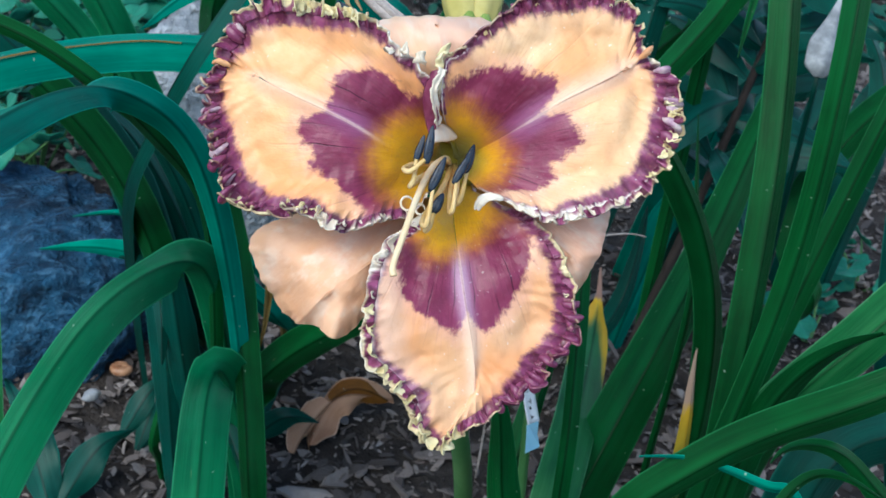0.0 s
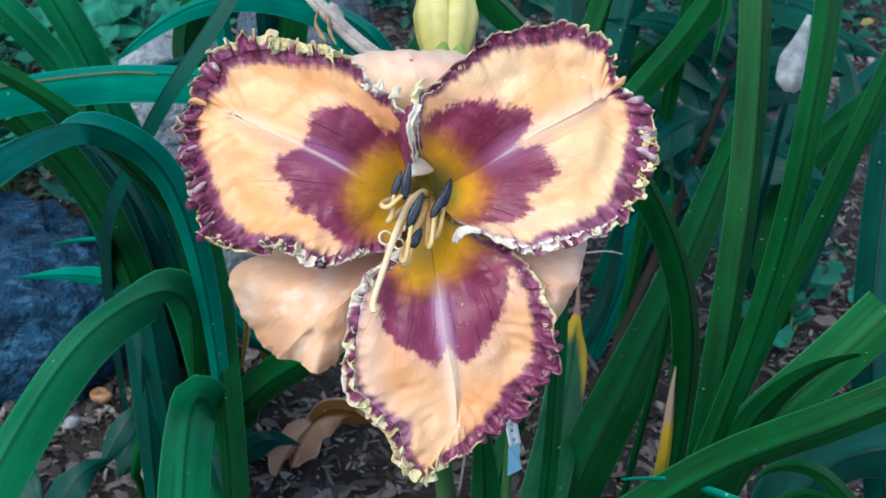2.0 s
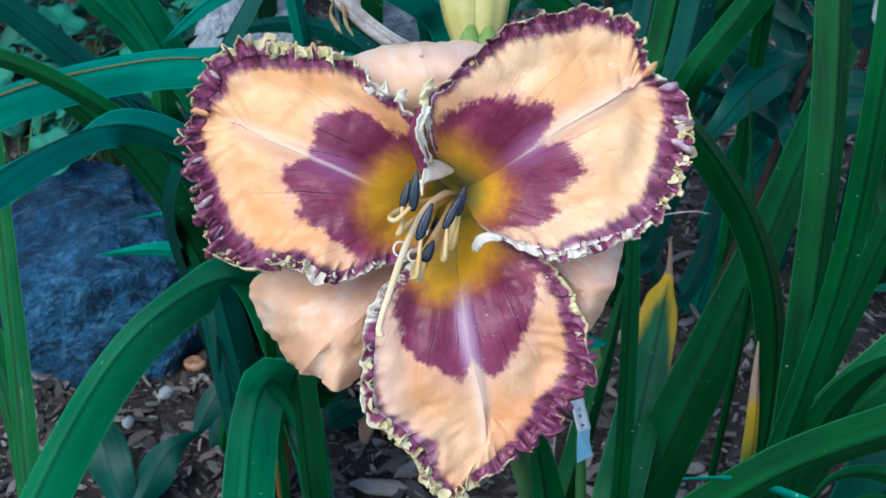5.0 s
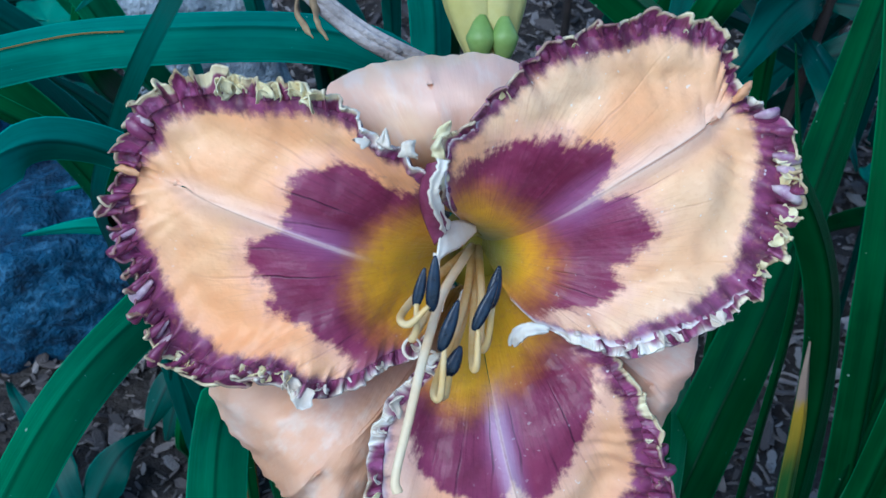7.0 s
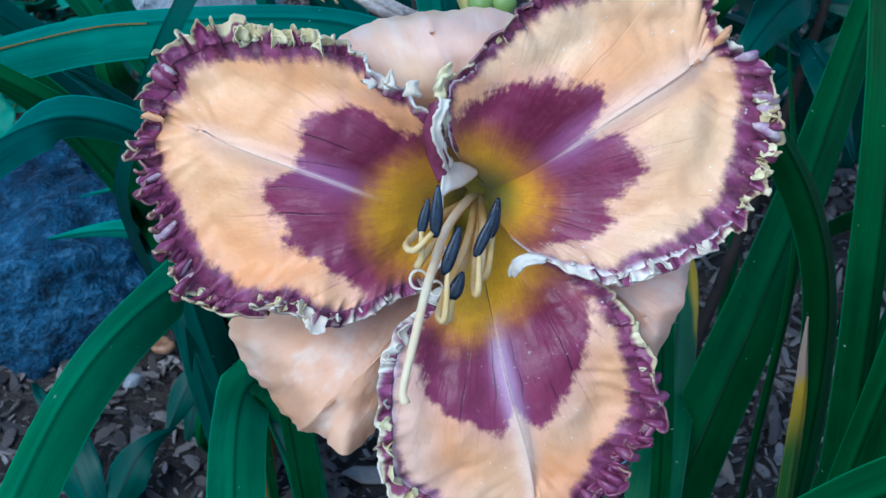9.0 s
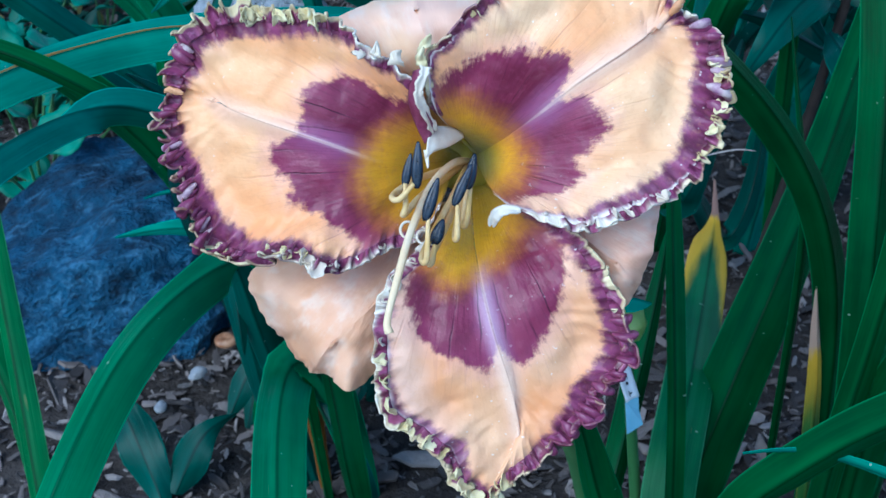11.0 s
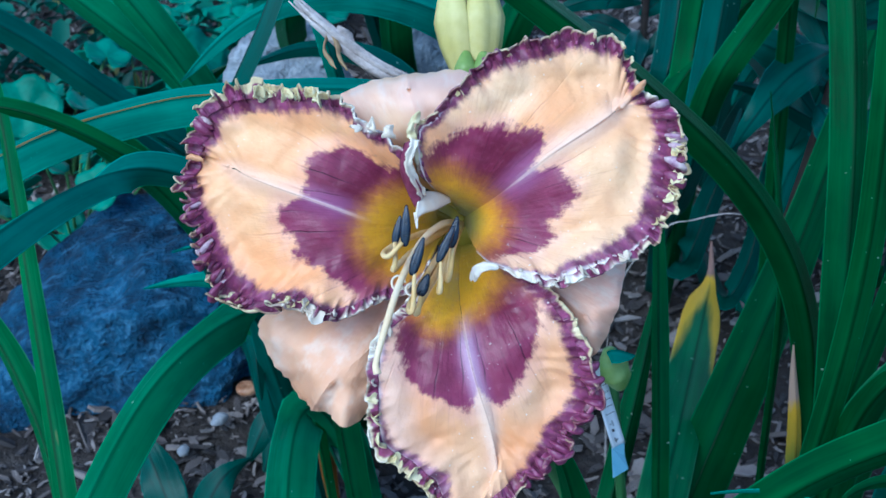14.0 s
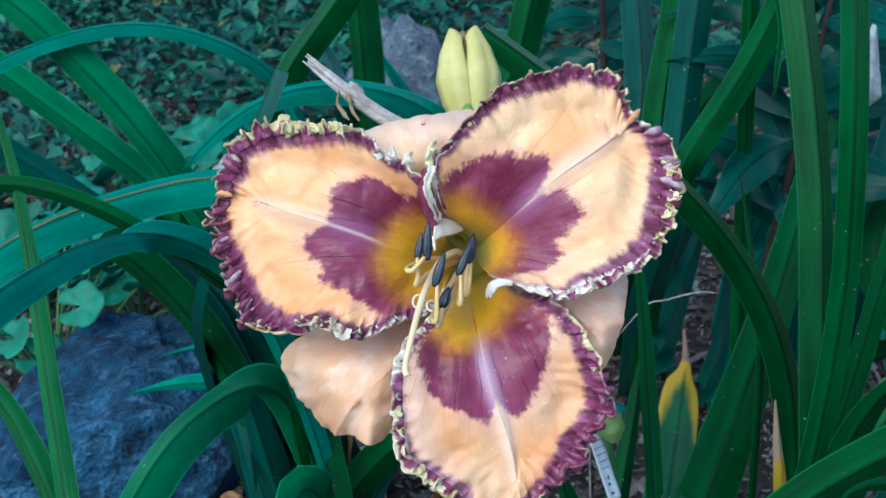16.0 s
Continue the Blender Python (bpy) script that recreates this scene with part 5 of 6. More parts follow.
blade([(-0.117, 0.225, -0.006), (-0.119, 0.220, 0.017), (-0.121, 0.213, 0.034), (-0.112, 0.223, 0.068), (-0.098, 0.222, 0.104), (-0.087, 0.223, 0.124)], 0.0060, LEAF, west)
blade([(-0.066, 0.330, -0.006), (-0.067, 0.263, 0.047), (-0.068, 0.180, 0.094), (-0.053, 0.172, 0.119), (-0.030, 0.155, 0.148), (-0.006, 0.144, 0.168), (0.011, 0.132, 0.186)], 0.0180, LEAF, west, turn=-10)
blade([(-0.060, 0.352, -0.006), (-0.061, 0.285, 0.072), (-0.062, 0.202, 0.144), (-0.063, 0.200, 0.133), (-0.064, 0.198, 0.121), (-0.066, 0.195, 0.108)], 0.0058, LEAF_STRAW, west, label='yellowed dying leaf', turn=10)
blade([(-0.088, 0.196, -0.006), (-0.087, 0.190, 0.050), (-0.085, 0.184, 0.100), (-0.083, 0.180, 0.122), (-0.085, 0.178, 0.140), (-0.090, 0.177, 0.152)], 0.0085, LEAF_RUST, west, label='orange-brown withered leaf', tip=True, wavy=0.10)

north = thing("daylily_plant", "clump of arching daylily leaves behind the bloom", "plant", (0, 0, 0), "daylily clumps")
blade([(-0.129, 0.475, -0.006), (-0.131, 0.408, 0.078), (-0.133, 0.325, 0.156), (-0.148, 0.315, 0.197), (-0.158, 0.302, 0.233), (-0.175, 0.300, 0.266), (-0.198, 0.306, 0.295), (-0.217, 0.308, 0.318), (-0.239, 0.310, 0.340)], 0.0185, LEAF_GREEN_LIT, north, tip=False, turn=10)
blade([(-0.167, 0.542, -0.006), (-0.169, 0.475, 0.075), (-0.172, 0.392, 0.150), (-0.189, 0.390, 0.185), (-0.208, 0.383, 0.211), (-0.238, 0.388, 0.238), (-0.264, 0.391, 0.262), (-0.289, 0.393, 0.284)], 0.0185, LEAF_GREEN_LIT, north, tip=False, turn=15)
blade([(-0.083, 0.499, -0.006), (-0.084, 0.432, 0.097), (-0.085, 0.349, 0.195), (-0.091, 0.348, 0.250), (-0.110, 0.332, 0.280), (-0.138, 0.320, 0.299), (-0.168, 0.313, 0.307), (-0.197, 0.301, 0.306), (-0.226, 0.296, 0.299), (-0.250, 0.289, 0.288)], 0.0095, LEAF_BLUE_LIT, north, turn=-20, tip=False)
blade([(-0.000, 0.419, -0.006), (-0.000, 0.351, 0.090), (-0.000, 0.269, 0.179), (0.001, 0.259, 0.239), (-0.008, 0.242, 0.268), (-0.027, 0.224, 0.286), (-0.048, 0.212, 0.296), (-0.070, 0.202, 0.299), (-0.089, 0.194, 0.295), (-0.105, 0.185, 0.286), (-0.118, 0.175, 0.275)], 0.0175, LEAF_BLUE_LIT, north, turn=-15)
blade([(-0.113, 0.532, -0.006), (-0.115, 0.465, 0.105), (-0.117, 0.382, 0.209), (-0.101, 0.384, 0.249), (-0.079, 0.377, 0.277), (-0.058, 0.369, 0.302), (-0.040, 0.361, 0.328)], 0.0185, LEAF, north, tip=False)
blade([(-0.059, 0.560, -0.006), (-0.060, 0.493, 0.090), (-0.060, 0.410, 0.179), (-0.057, 0.421, 0.234), (-0.057, 0.427, 0.282), (-0.058, 0.429, 0.322)], 0.0210, LEAF, north, tip=False, turn=15)
blade([(-0.068, 0.560, -0.006), (-0.069, 0.493, 0.109), (-0.070, 0.410, 0.217), (-0.079, 0.448, 0.239), (-0.095, 0.484, 0.260)], 0.0140, LEAF_DARK, north)
blade([(-0.021, 0.586, -0.006), (-0.021, 0.518, 0.091), (-0.022, 0.436, 0.182), (-0.034, 0.454, 0.211), (-0.047, 0.466, 0.231), (-0.060, 0.477, 0.248)], 0.0120, LEAF_BLUE_LIT, north)
blade([(0.006, 0.444, -0.006), (0.006, 0.377, 0.110), (0.006, 0.294, 0.219), (0.023, 0.295, 0.258), (0.034, 0.297, 0.281), (0.039, 0.297, 0.300), (0.047, 0.299, 0.322)], 0.0180, LEAF, north, tip=False)
blade([(-0.166, 0.512, -0.006), (-0.169, 0.445, 0.070), (-0.171, 0.362, 0.140), (-0.196, 0.357, 0.169), (-0.211, 0.354, 0.184), (-0.230, 0.354, 0.202), (-0.255, 0.356, 0.224), (-0.283, 0.356, 0.243)], 0.0165, LEAF_DARK, north, tip=False)

east = thing("daylily_plant", "clump of upright green daylily leaves", "plant", (0, 0, 0), "daylily clumps")
blade([(0.128, 0.126, -0.006), (0.129, 0.121, 0.020), (0.131, 0.117, 0.040), (0.134, 0.119, 0.105), (0.133, 0.118, 0.161), (0.124, 0.109, 0.206), (0.110, 0.102, 0.242), (0.091, 0.092, 0.273), (0.072, 0.083, 0.297), (0.053, 0.078, 0.318), (0.033, 0.078, 0.336), (0.013, 0.082, 0.352)], 0.0135, LEAF, east, turn=[0, 0, -10, -15, -20], shape=(0.75, 1, 1.05, 1, 0.95, 0.9, 0.8))
blade([(0.074, 0.108, -0.006), (0.075, 0.103, 0.046), (0.076, 0.097, 0.092), (0.092, 0.116, 0.123), (0.110, 0.136, 0.156), (0.128, 0.163, 0.179), (0.144, 0.189, 0.202), (0.159, 0.215, 0.226), (0.176, 0.244, 0.253)], 0.0265, LEAF, east, shape=(0.8, 1, 1, 0.9, 0.75, 0.6, 0.45), turn=8)
blade([(0.128, 0.089, -0.006), (0.130, 0.084, 0.059), (0.132, 0.077, 0.117), (0.134, 0.086, 0.170), (0.135, 0.098, 0.217), (0.138, 0.114, 0.255), (0.139, 0.131, 0.289), (0.138, 0.145, 0.320), (0.137, 0.164, 0.351)], 0.0145, LEAF, east, tip=False, turn=-12, keel=0.40)
blade([(0.103, 0.039, -0.006), (0.105, 0.033, 0.085), (0.107, 0.027, 0.169), (0.115, 0.032, 0.206), (0.121, 0.036, 0.240), (0.125, 0.040, 0.269), (0.126, 0.042, 0.298), (0.127, 0.047, 0.320), (0.128, 0.052, 0.338), (0.130, 0.063, 0.358)], 0.0090, LEAF, east, tip=False, turn=10, keel=0.45)
blade([(0.119, 0.087, -0.006), (0.121, 0.081, 0.057), (0.123, 0.075, 0.114), (0.133, 0.084, 0.157), (0.149, 0.101, 0.194), (0.163, 0.114, 0.233), (0.174, 0.123, 0.267), (0.183, 0.129, 0.295), (0.196, 0.145, 0.320)], 0.0096, LEAF, east, tip=False, turn=18, keel=0.45)
blade([(0.198, 0.072, -0.006), (0.201, 0.066, 0.073), (0.204, 0.060, 0.146), (0.192, 0.070, 0.182), (0.186, 0.083, 0.221), (0.188, 0.104, 0.255), (0.192, 0.123, 0.286), (0.198, 0.140, 0.313)], 0.0165, LEAF_DARK, east, tip=False, turn=25)
blade([(0.1112, 0.0400, -0.0060), (0.1142, 0.0350, 0.0950), (0.1172, 0.0300, 0.1710), (0.1207, 0.0300, 0.1933), (0.1244, 0.0260, 0.2151), (0.1280, 0.0160, 0.2358), (0.1309, 0.0000, 0.2557), (0.1317, -0.0200, 0.2733)], 0.0150, LEAF, east, turn=18, shape=(0.6, 0.8, 0.9, 1, 1, 0.95, 0.7, 0.35, 0.1), label='leaf with a narrow twisted tip')
blade([(0.1204, 0.0600, -0.0060), (0.1234, 0.0550, 0.0850), (0.1264, 0.0500, 0.1562), (0.1340, 0.0480, 0.1919), (0.1458, 0.0460, 0.2133), (0.1594, 0.0480, 0.2296), (0.1750, 0.0520, 0.2478)], 0.0190, LEAF_FRESH, east, tip=False, turn=10)
blade([(0.069, 0.016, -0.006), (0.070, 0.011, 0.086), (0.071, 0.004, 0.171), (0.087, -0.002, 0.199), (0.103, -0.007, 0.219), (0.118, -0.014, 0.235), (0.132, -0.019, 0.247), (0.150, -0.022, 0.261)], 0.0135, LEAF, east, tip=False, turn=-8)
blade([(0.1460, -0.0300, -0.0060), (0.1420, -0.0280, 0.1000), (0.1237, -0.0200, 0.2061), (0.1165, -0.0120, 0.2064), (0.1065, -0.0060, 0.2077), (0.0955, 0.0000, 0.2076), (0.0856, 0.0020, 0.2073), (0.0748, 0.0030, 0.2057)], 0.0058, LEAF_BLUE_LIT, east, turn=30, keel=0.25, shape=(0.6, 0.8, 1, 1, 1, 1, 1, 0.95, 0.8, 0.5, 0.12))
blade([(0.158, -0.007, -0.006), (0.161, -0.012, 0.096), (0.163, -0.019, 0.191), (0.143, -0.025, 0.219), (0.129, -0.027, 0.234), (0.117, -0.029, 0.239), (0.106, -0.035, 0.241), (0.102, -0.037, 0.237)], 0.0090, LEAF, east, tip=True)
blade([(0.107, -0.015, -0.006), (0.108, -0.020, 0.098), (0.110, -0.027, 0.196), (0.118, -0.024, 0.220), (0.127, -0.030, 0.229), (0.140, -0.038, 0.226)], 0.0060, LEAF, east)
blade([(0.142, 0.040, -0.006), (0.145, 0.034, 0.085), (0.147, 0.028, 0.170), (0.159, 0.031, 0.194), (0.174, 0.026, 0.206), (0.192, 0.028, 0.209)], 0.0250, LEAF_DARK, east, tip=False)
blade([(0.056, 0.058, -0.006), (0.060, 0.064, 0.060), (0.066, 0.080, 0.112), (0.0782, 0.1173, 0.1297), (0.0885, 0.161, 0.1262), (0.0987, 0.2047, 0.1211), (0.1060, 0.238, 0.1150), (0.1110, 0.262, 0.1100), (0.1128, 0.272, 0.1125), (0.1145, 0.287, 0.1185)], 0.0205, LEAF_YELLOW, east, shape=(0.5, 0.6, 0.7, 0.8, 0.9, 0.95, 1, 1, 1, 1, 1, 1, 1, 1, 1, 0.98, 0.85, 0.45, 0.16, 0.06), label='green leaf with a yellow and brown withered tip', keel=0.1, n=80)
blade([(0.128, 0.118, -0.006), (0.1280, 0.1145, 0.045), (0.1276, 0.1130, 0.0835), (0.1267, 0.1130, 0.1159), (0.1253, 0.1120, 0.1413), (0.1231, 0.1120, 0.1616), (0.1215, 0.1120, 0.1800)], 0.0068, LEAF_STRIPE, east, label='narrow leaf withering yellow and brown', turn=-8, shape=(0.8, 0.9, 1, 1, 1, 1, 1, 0.95, 0.8, 0.5, 0.1))
blade([(0.114, 0.134, -0.006), (0.116, 0.129, 0.095), (0.118, 0.122, 0.190), (0.119, 0.140, 0.218), (0.118, 0.156, 0.243), (0.117, 0.168, 0.262)], 0.0035, LEAF, east)
blade([(0.064, 0.062, -0.006), (0.065, 0.064, 0.070), (0.0660, 0.0700, 0.1430), (0.0673, 0.0866, 0.1727), (0.0685, 0.1050, 0.1953), (0.0700, 0.1250, 0.2146), (0.0710, 0.145, 0.232), (0.0715, 0.165, 0.248)], 0.0070, LEAF, east, turn=20)
blade([(0.083, 0.461, -0.006), (0.084, 0.394, 0.086), (0.085, 0.311, 0.171), (0.102, 0.318, 0.201), (0.124, 0.323, 0.227), (0.148, 0.326, 0.251), (0.172, 0.328, 0.274), (0.196, 0.332, 0.299)], 0.0180, LEAF, east, tip=False, turn=10)
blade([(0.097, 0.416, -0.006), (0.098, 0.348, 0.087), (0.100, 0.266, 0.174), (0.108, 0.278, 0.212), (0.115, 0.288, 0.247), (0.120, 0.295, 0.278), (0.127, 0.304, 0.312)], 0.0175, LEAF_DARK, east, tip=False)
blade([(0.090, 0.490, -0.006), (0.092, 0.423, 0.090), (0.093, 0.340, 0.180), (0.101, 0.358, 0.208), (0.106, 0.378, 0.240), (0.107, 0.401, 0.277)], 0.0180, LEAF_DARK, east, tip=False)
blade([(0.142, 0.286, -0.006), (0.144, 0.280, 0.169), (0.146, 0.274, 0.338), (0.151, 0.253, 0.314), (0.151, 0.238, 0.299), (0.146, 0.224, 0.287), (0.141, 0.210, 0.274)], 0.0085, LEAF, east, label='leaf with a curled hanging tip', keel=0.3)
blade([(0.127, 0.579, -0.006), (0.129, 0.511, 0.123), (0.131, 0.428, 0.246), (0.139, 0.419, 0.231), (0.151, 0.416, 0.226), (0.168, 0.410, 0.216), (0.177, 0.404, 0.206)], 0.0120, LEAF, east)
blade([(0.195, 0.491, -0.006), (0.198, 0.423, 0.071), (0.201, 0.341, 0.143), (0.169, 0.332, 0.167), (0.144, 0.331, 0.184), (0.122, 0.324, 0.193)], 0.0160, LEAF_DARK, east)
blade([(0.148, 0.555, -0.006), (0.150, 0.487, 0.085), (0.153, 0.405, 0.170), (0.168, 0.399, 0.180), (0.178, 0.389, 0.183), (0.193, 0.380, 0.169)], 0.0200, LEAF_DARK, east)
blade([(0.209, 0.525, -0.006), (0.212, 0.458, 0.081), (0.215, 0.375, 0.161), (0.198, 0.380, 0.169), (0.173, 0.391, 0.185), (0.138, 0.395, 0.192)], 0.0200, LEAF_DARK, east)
blade([(0.225, 0.404, -0.006), (0.229, 0.337, 0.059), (0.232, 0.254, 0.118), (0.215, 0.284, 0.146), (0.227, 0.301, 0.174), (0.248, 0.317, 0.200), (0.274, 0.330, 0.220), (0.303, 0.341, 0.238)], 0.0180, LEAF, east, tip=False)
blade([(0.039, 0.043, -0.006), (0.039, 0.037, 0.069), (0.040, 0.031, 0.138), (0.035, 0.027, 0.170), (0.031, 0.021, 0.198), (0.026, 0.014, 0.224)], 0.0125, LEAF, east, turn=15)
blade([(0.041, 0.102, -0.006), (0.042, 0.096, 0.040), (0.042, 0.090, 0.081), (0.051, 0.107, 0.108), (0.060, 0.124, 0.136), (0.068, 0.140, 0.161), (0.073, 0.153, 0.182)], 0.0105, LEAF, east, turn=-10)
blade([(0.098, 0.467, -0.006), (0.099, 0.399, 0.090), (0.101, 0.317, 0.180), (0.107, 0.325, 0.212), (0.113, 0.334, 0.246), (0.121, 0.341, 0.276), (0.125, 0.345, 0.300)], 0.0175, LEAF, east, tip=False, turn=-10)
blade([(0.100, 0.398, -0.006), (0.102, 0.331, 0.111), (0.104, 0.248, 0.222), (0.120, 0.253, 0.248), (0.137, 0.256, 0.272), (0.152, 0.260, 0.298), (0.162, 0.263, 0.320)], 0.0145, LEAF, east, tip=False, turn=10)
blade([(0.176, 0.493, -0.006), (0.179, 0.426, 0.092), (0.181, 0.343, 0.185), (0.162, 0.341, 0.200), (0.149, 0.341, 0.201), (0.137, 0.335, 0.191), (0.128, 0.327, 0.178)], 0.0200, LEAF_BLUE_LIT, east)
blade([(0.142, 0.523, -0.006), (0.144, 0.456, 0.079), (0.147, 0.373, 0.157), (0.170, 0.380, 0.167), (0.194, 0.386, 0.178), (0.221, 0.396, 0.194)], 0.0120, LEAF_DARK, east)
blade([(0.119, 0.573, -0.006), (0.121, 0.505, 0.100), (0.122, 0.423, 0.199), (0.144, 0.419, 0.193), (0.163, 0.411, 0.180)], 0.0100, LEAF_DARK, east)
blade([(0.103, 0.491, -0.006), (0.105, 0.424, 0.034), (0.107, 0.341, 0.068), (0.122, 0.359, 0.096), (0.137, 0.377, 0.125), (0.146, 0.391, 0.148)], 0.0165, LEAF_DARK, east)
blade([(0.153, 0.386, -0.006), (0.156, 0.381, 0.023), (0.158, 0.374, 0.045), (0.168, 0.389, 0.069), (0.178, 0.406, 0.096), (0.206, 0.418, 0.116), (0.221, 0.425, 0.128)], 0.0200, LEAF_BLUE_LIT, east)
blade([(0.128, 0.496, -0.006), (0.130, 0.429, 0.020), (0.132, 0.346, 0.039), (0.147, 0.357, 0.056), (0.156, 0.375, 0.085), (0.160, 0.390, 0.109)], 0.0130, LEAF_DARK, east)
blade([(-0.155, 0.476, -0.006), (-0.157, 0.409, 0.079), (-0.159, 0.326, 0.158), (-0.162, 0.331, 0.184), (-0.157, 0.331, 0.202), (-0.138, 0.327, 0.215)], 0.0180, LEAF, north)
blade([(-0.109, 0.369, -0.006), (-0.110, 0.301, 0.068), (-0.112, 0.219, 0.137), (-0.116, 0.207, 0.137), (-0.112, 0.189, 0.126), (-0.110, 0.177, 0.108)], 0.0150, LEAF_DARK, west, tip=True)
blade([(-0.101, 0.220, -0.006), (-0.102, 0.215, 0.041), (-0.104, 0.208, 0.082), (-0.109, 0.218, 0.117), (-0.120, 0.220, 0.139), (-0.138, 0.221, 0.140)], 0.0120, LEAF_DARK, west, tip=True)
blade([(-0.087, 0.352, -0.006), (-0.088, 0.285, 0.055), (-0.090, 0.202, 0.110), (-0.092, 0.208, 0.139), (-0.099, 0.205, 0.171), (-0.110, 0.201, 0.202), (-0.123, 0.197, 0.225), (-0.138, 0.191, 0.243)], 0.0150, LEAF_DARK, west, turn=15)
blade([(-0.022, 0.491, -0.006), (-0.022, 0.423, 0.053), (-0.023, 0.341, 0.105), (-0.034, 0.350, 0.159), (-0.047, 0.357, 0.188), (-0.069, 0.356, 0.206), (-0.101, 0.355, 0.212), (-0.132, 0.345, 0.206)], 0.0170, LEAF_DARK, north)
blade([(0.300, 0.469, -0.006), (0.305, 0.464, 0.052), (0.309, 0.457, 0.103), (0.324, 0.485, 0.148), (0.343, 0.501, 0.173), (0.371, 0.517, 0.199)], 0.0200, LEAF_DARK, east)
blade([(0.295, 0.494, -0.006), (0.300, 0.488, 0.052), (0.304, 0.482, 0.104), (0.317, 0.472, 0.127), (0.345, 0.482, 0.142), (0.377, 0.487, 0.151)], 0.0200, LEAF_DARK, east)
blade([(0.272, 0.483, -0.006), (0.276, 0.477, 0.063), (0.280, 0.471, 0.125), (0.295, 0.488, 0.153), (0.294, 0.507, 0.183), (0.284, 0.522, 0.207)], 0.0200, LEAF_DARK, east)
blade([(0.312, 0.458, -0.006), (0.316, 0.452, 0.061), (0.321, 0.446, 0.123), (0.328, 0.467, 0.156), (0.323, 0.485, 0.186), (0.309, 0.499, 0.208)], 0.0200, LEAF_DARK, east)
blade([(0.214, 0.436, -0.006), (0.217, 0.431, 0.063), (0.220, 0.424, 0.126), (0.234, 0.445, 0.158), (0.252, 0.461, 0.185), (0.278, 0.474, 0.206)], 0.0200, LEAF_DARK, east)

# ---- ground, stones and litter ----
def relief(x, y):
    near = math.exp(-((x * x + (y - 0.3) ** 2) / 0.8))
    return (0.010 * wob(x * 6, y * 6, 4.0) + 0.004 * wob(x * 21, y * 21, 1.0)) * near + 0.004 * wob(x * 60, y * 60) * near


def make_ground():
    ax = np.concatenate([-np.geomspace(400, 0.8, 24), np.linspace(-0.75, 0.75, 120), np.geomspace(0.8, 400, 24)])
    ay = np.concatenate([-np.geomspace(400, 0.5, 20), np.linspace(-0.45, 1.3, 140), np.geomspace(1.35, 400, 24)])
    V = [(x, y, relief(x, y)) for x in ax for y in ay]
    return tagged(mesh_object("ground", V, grid_faces(len(ax), len(ay)), SOIL), "dark crumbly garden soil", "ground", "", "structure")


ground = make_ground()


def litter(name, count, label, seed, size, material, area, kind="stuff"):
    """Wood chips and bark scraps lying on the soil."""
    rnd = random.Random(seed)
    V, F = [], []
    for _ in range(count):
        x, y = rnd.uniform(area[0], area[1]), rnd.uniform(area[2], area[3])
        if rnd.random() < 0.3:
            x, y = x + rnd.gauss(0, 0.22), y + rnd.gauss(0, 0.22)
        inside = min(x - area[0], area[1] - x, y - area[2], area[3] - y)
        if inside < 0.05 + 0.16 * wob(x * 3.1, y * 3.1, seed) + rnd.gauss(0, 0.05):
            continue
        L = size * rnd.lognormvariate(0, 0.45)
        w, h = L * rnd.uniform(0.14, 0.5), L * rnd.uniform(0.04, 0.12)
        m = Matrix.Translation((x, y, relief(x, y) + h * 0.6 + rnd.uniform(0, 0.004))) @ Euler((rnd.gauss(0, .4), rnd.gauss(0, .4), rnd.uniform(0, 6.3))).to_matrix().to_4x4()
        k = len(V)
        outline = [(-1, rnd.uniform(-.6, .1)), (-rnd.uniform(.3, .7), -1), (rnd.uniform(.2, .8), -rnd.uniform(.6, 1)), (1, rnd.uniform(-.2, .5)), (rnd.uniform(.1, .6), 1), (-rnd.uniform(.4, .9), rnd.uniform(.4, .9))]
        bow = rnd.uniform(-.5, .5)
        for z in (-1, 1):
            for a, b in outline:
                V.append(m @ Vector((a * L * 0.5, b * w * 0.5, z * h * 0.5 + bow * L * (a * a - 0.4) * 0.3)))
        F.extend([tuple(k + j for j in (5, 4, 3, 2, 1, 0)), tuple(k + 6 + j for j in range(6))])
        F.extend((k + j, k + (j + 1) % 6, k + 6 + (j + 1) % 6, k + 6 + j) for j in range(6))
    return tagged(mesh_object(name, V, F, material, smooth=False), label, "mulch", "", kind)


litter("wood_chips", 21000, "grey-brown wood chip mulch over the soil", 11, 0.0095, CHIP, (-0.62, 0.82, -0.10, 1.28))
litter("bark_crumbs", 38000, "fine bark crumbs and soil clods", 12, 0.0042, CHIP, (-0.55, 0.70, -0.05, 1.05))


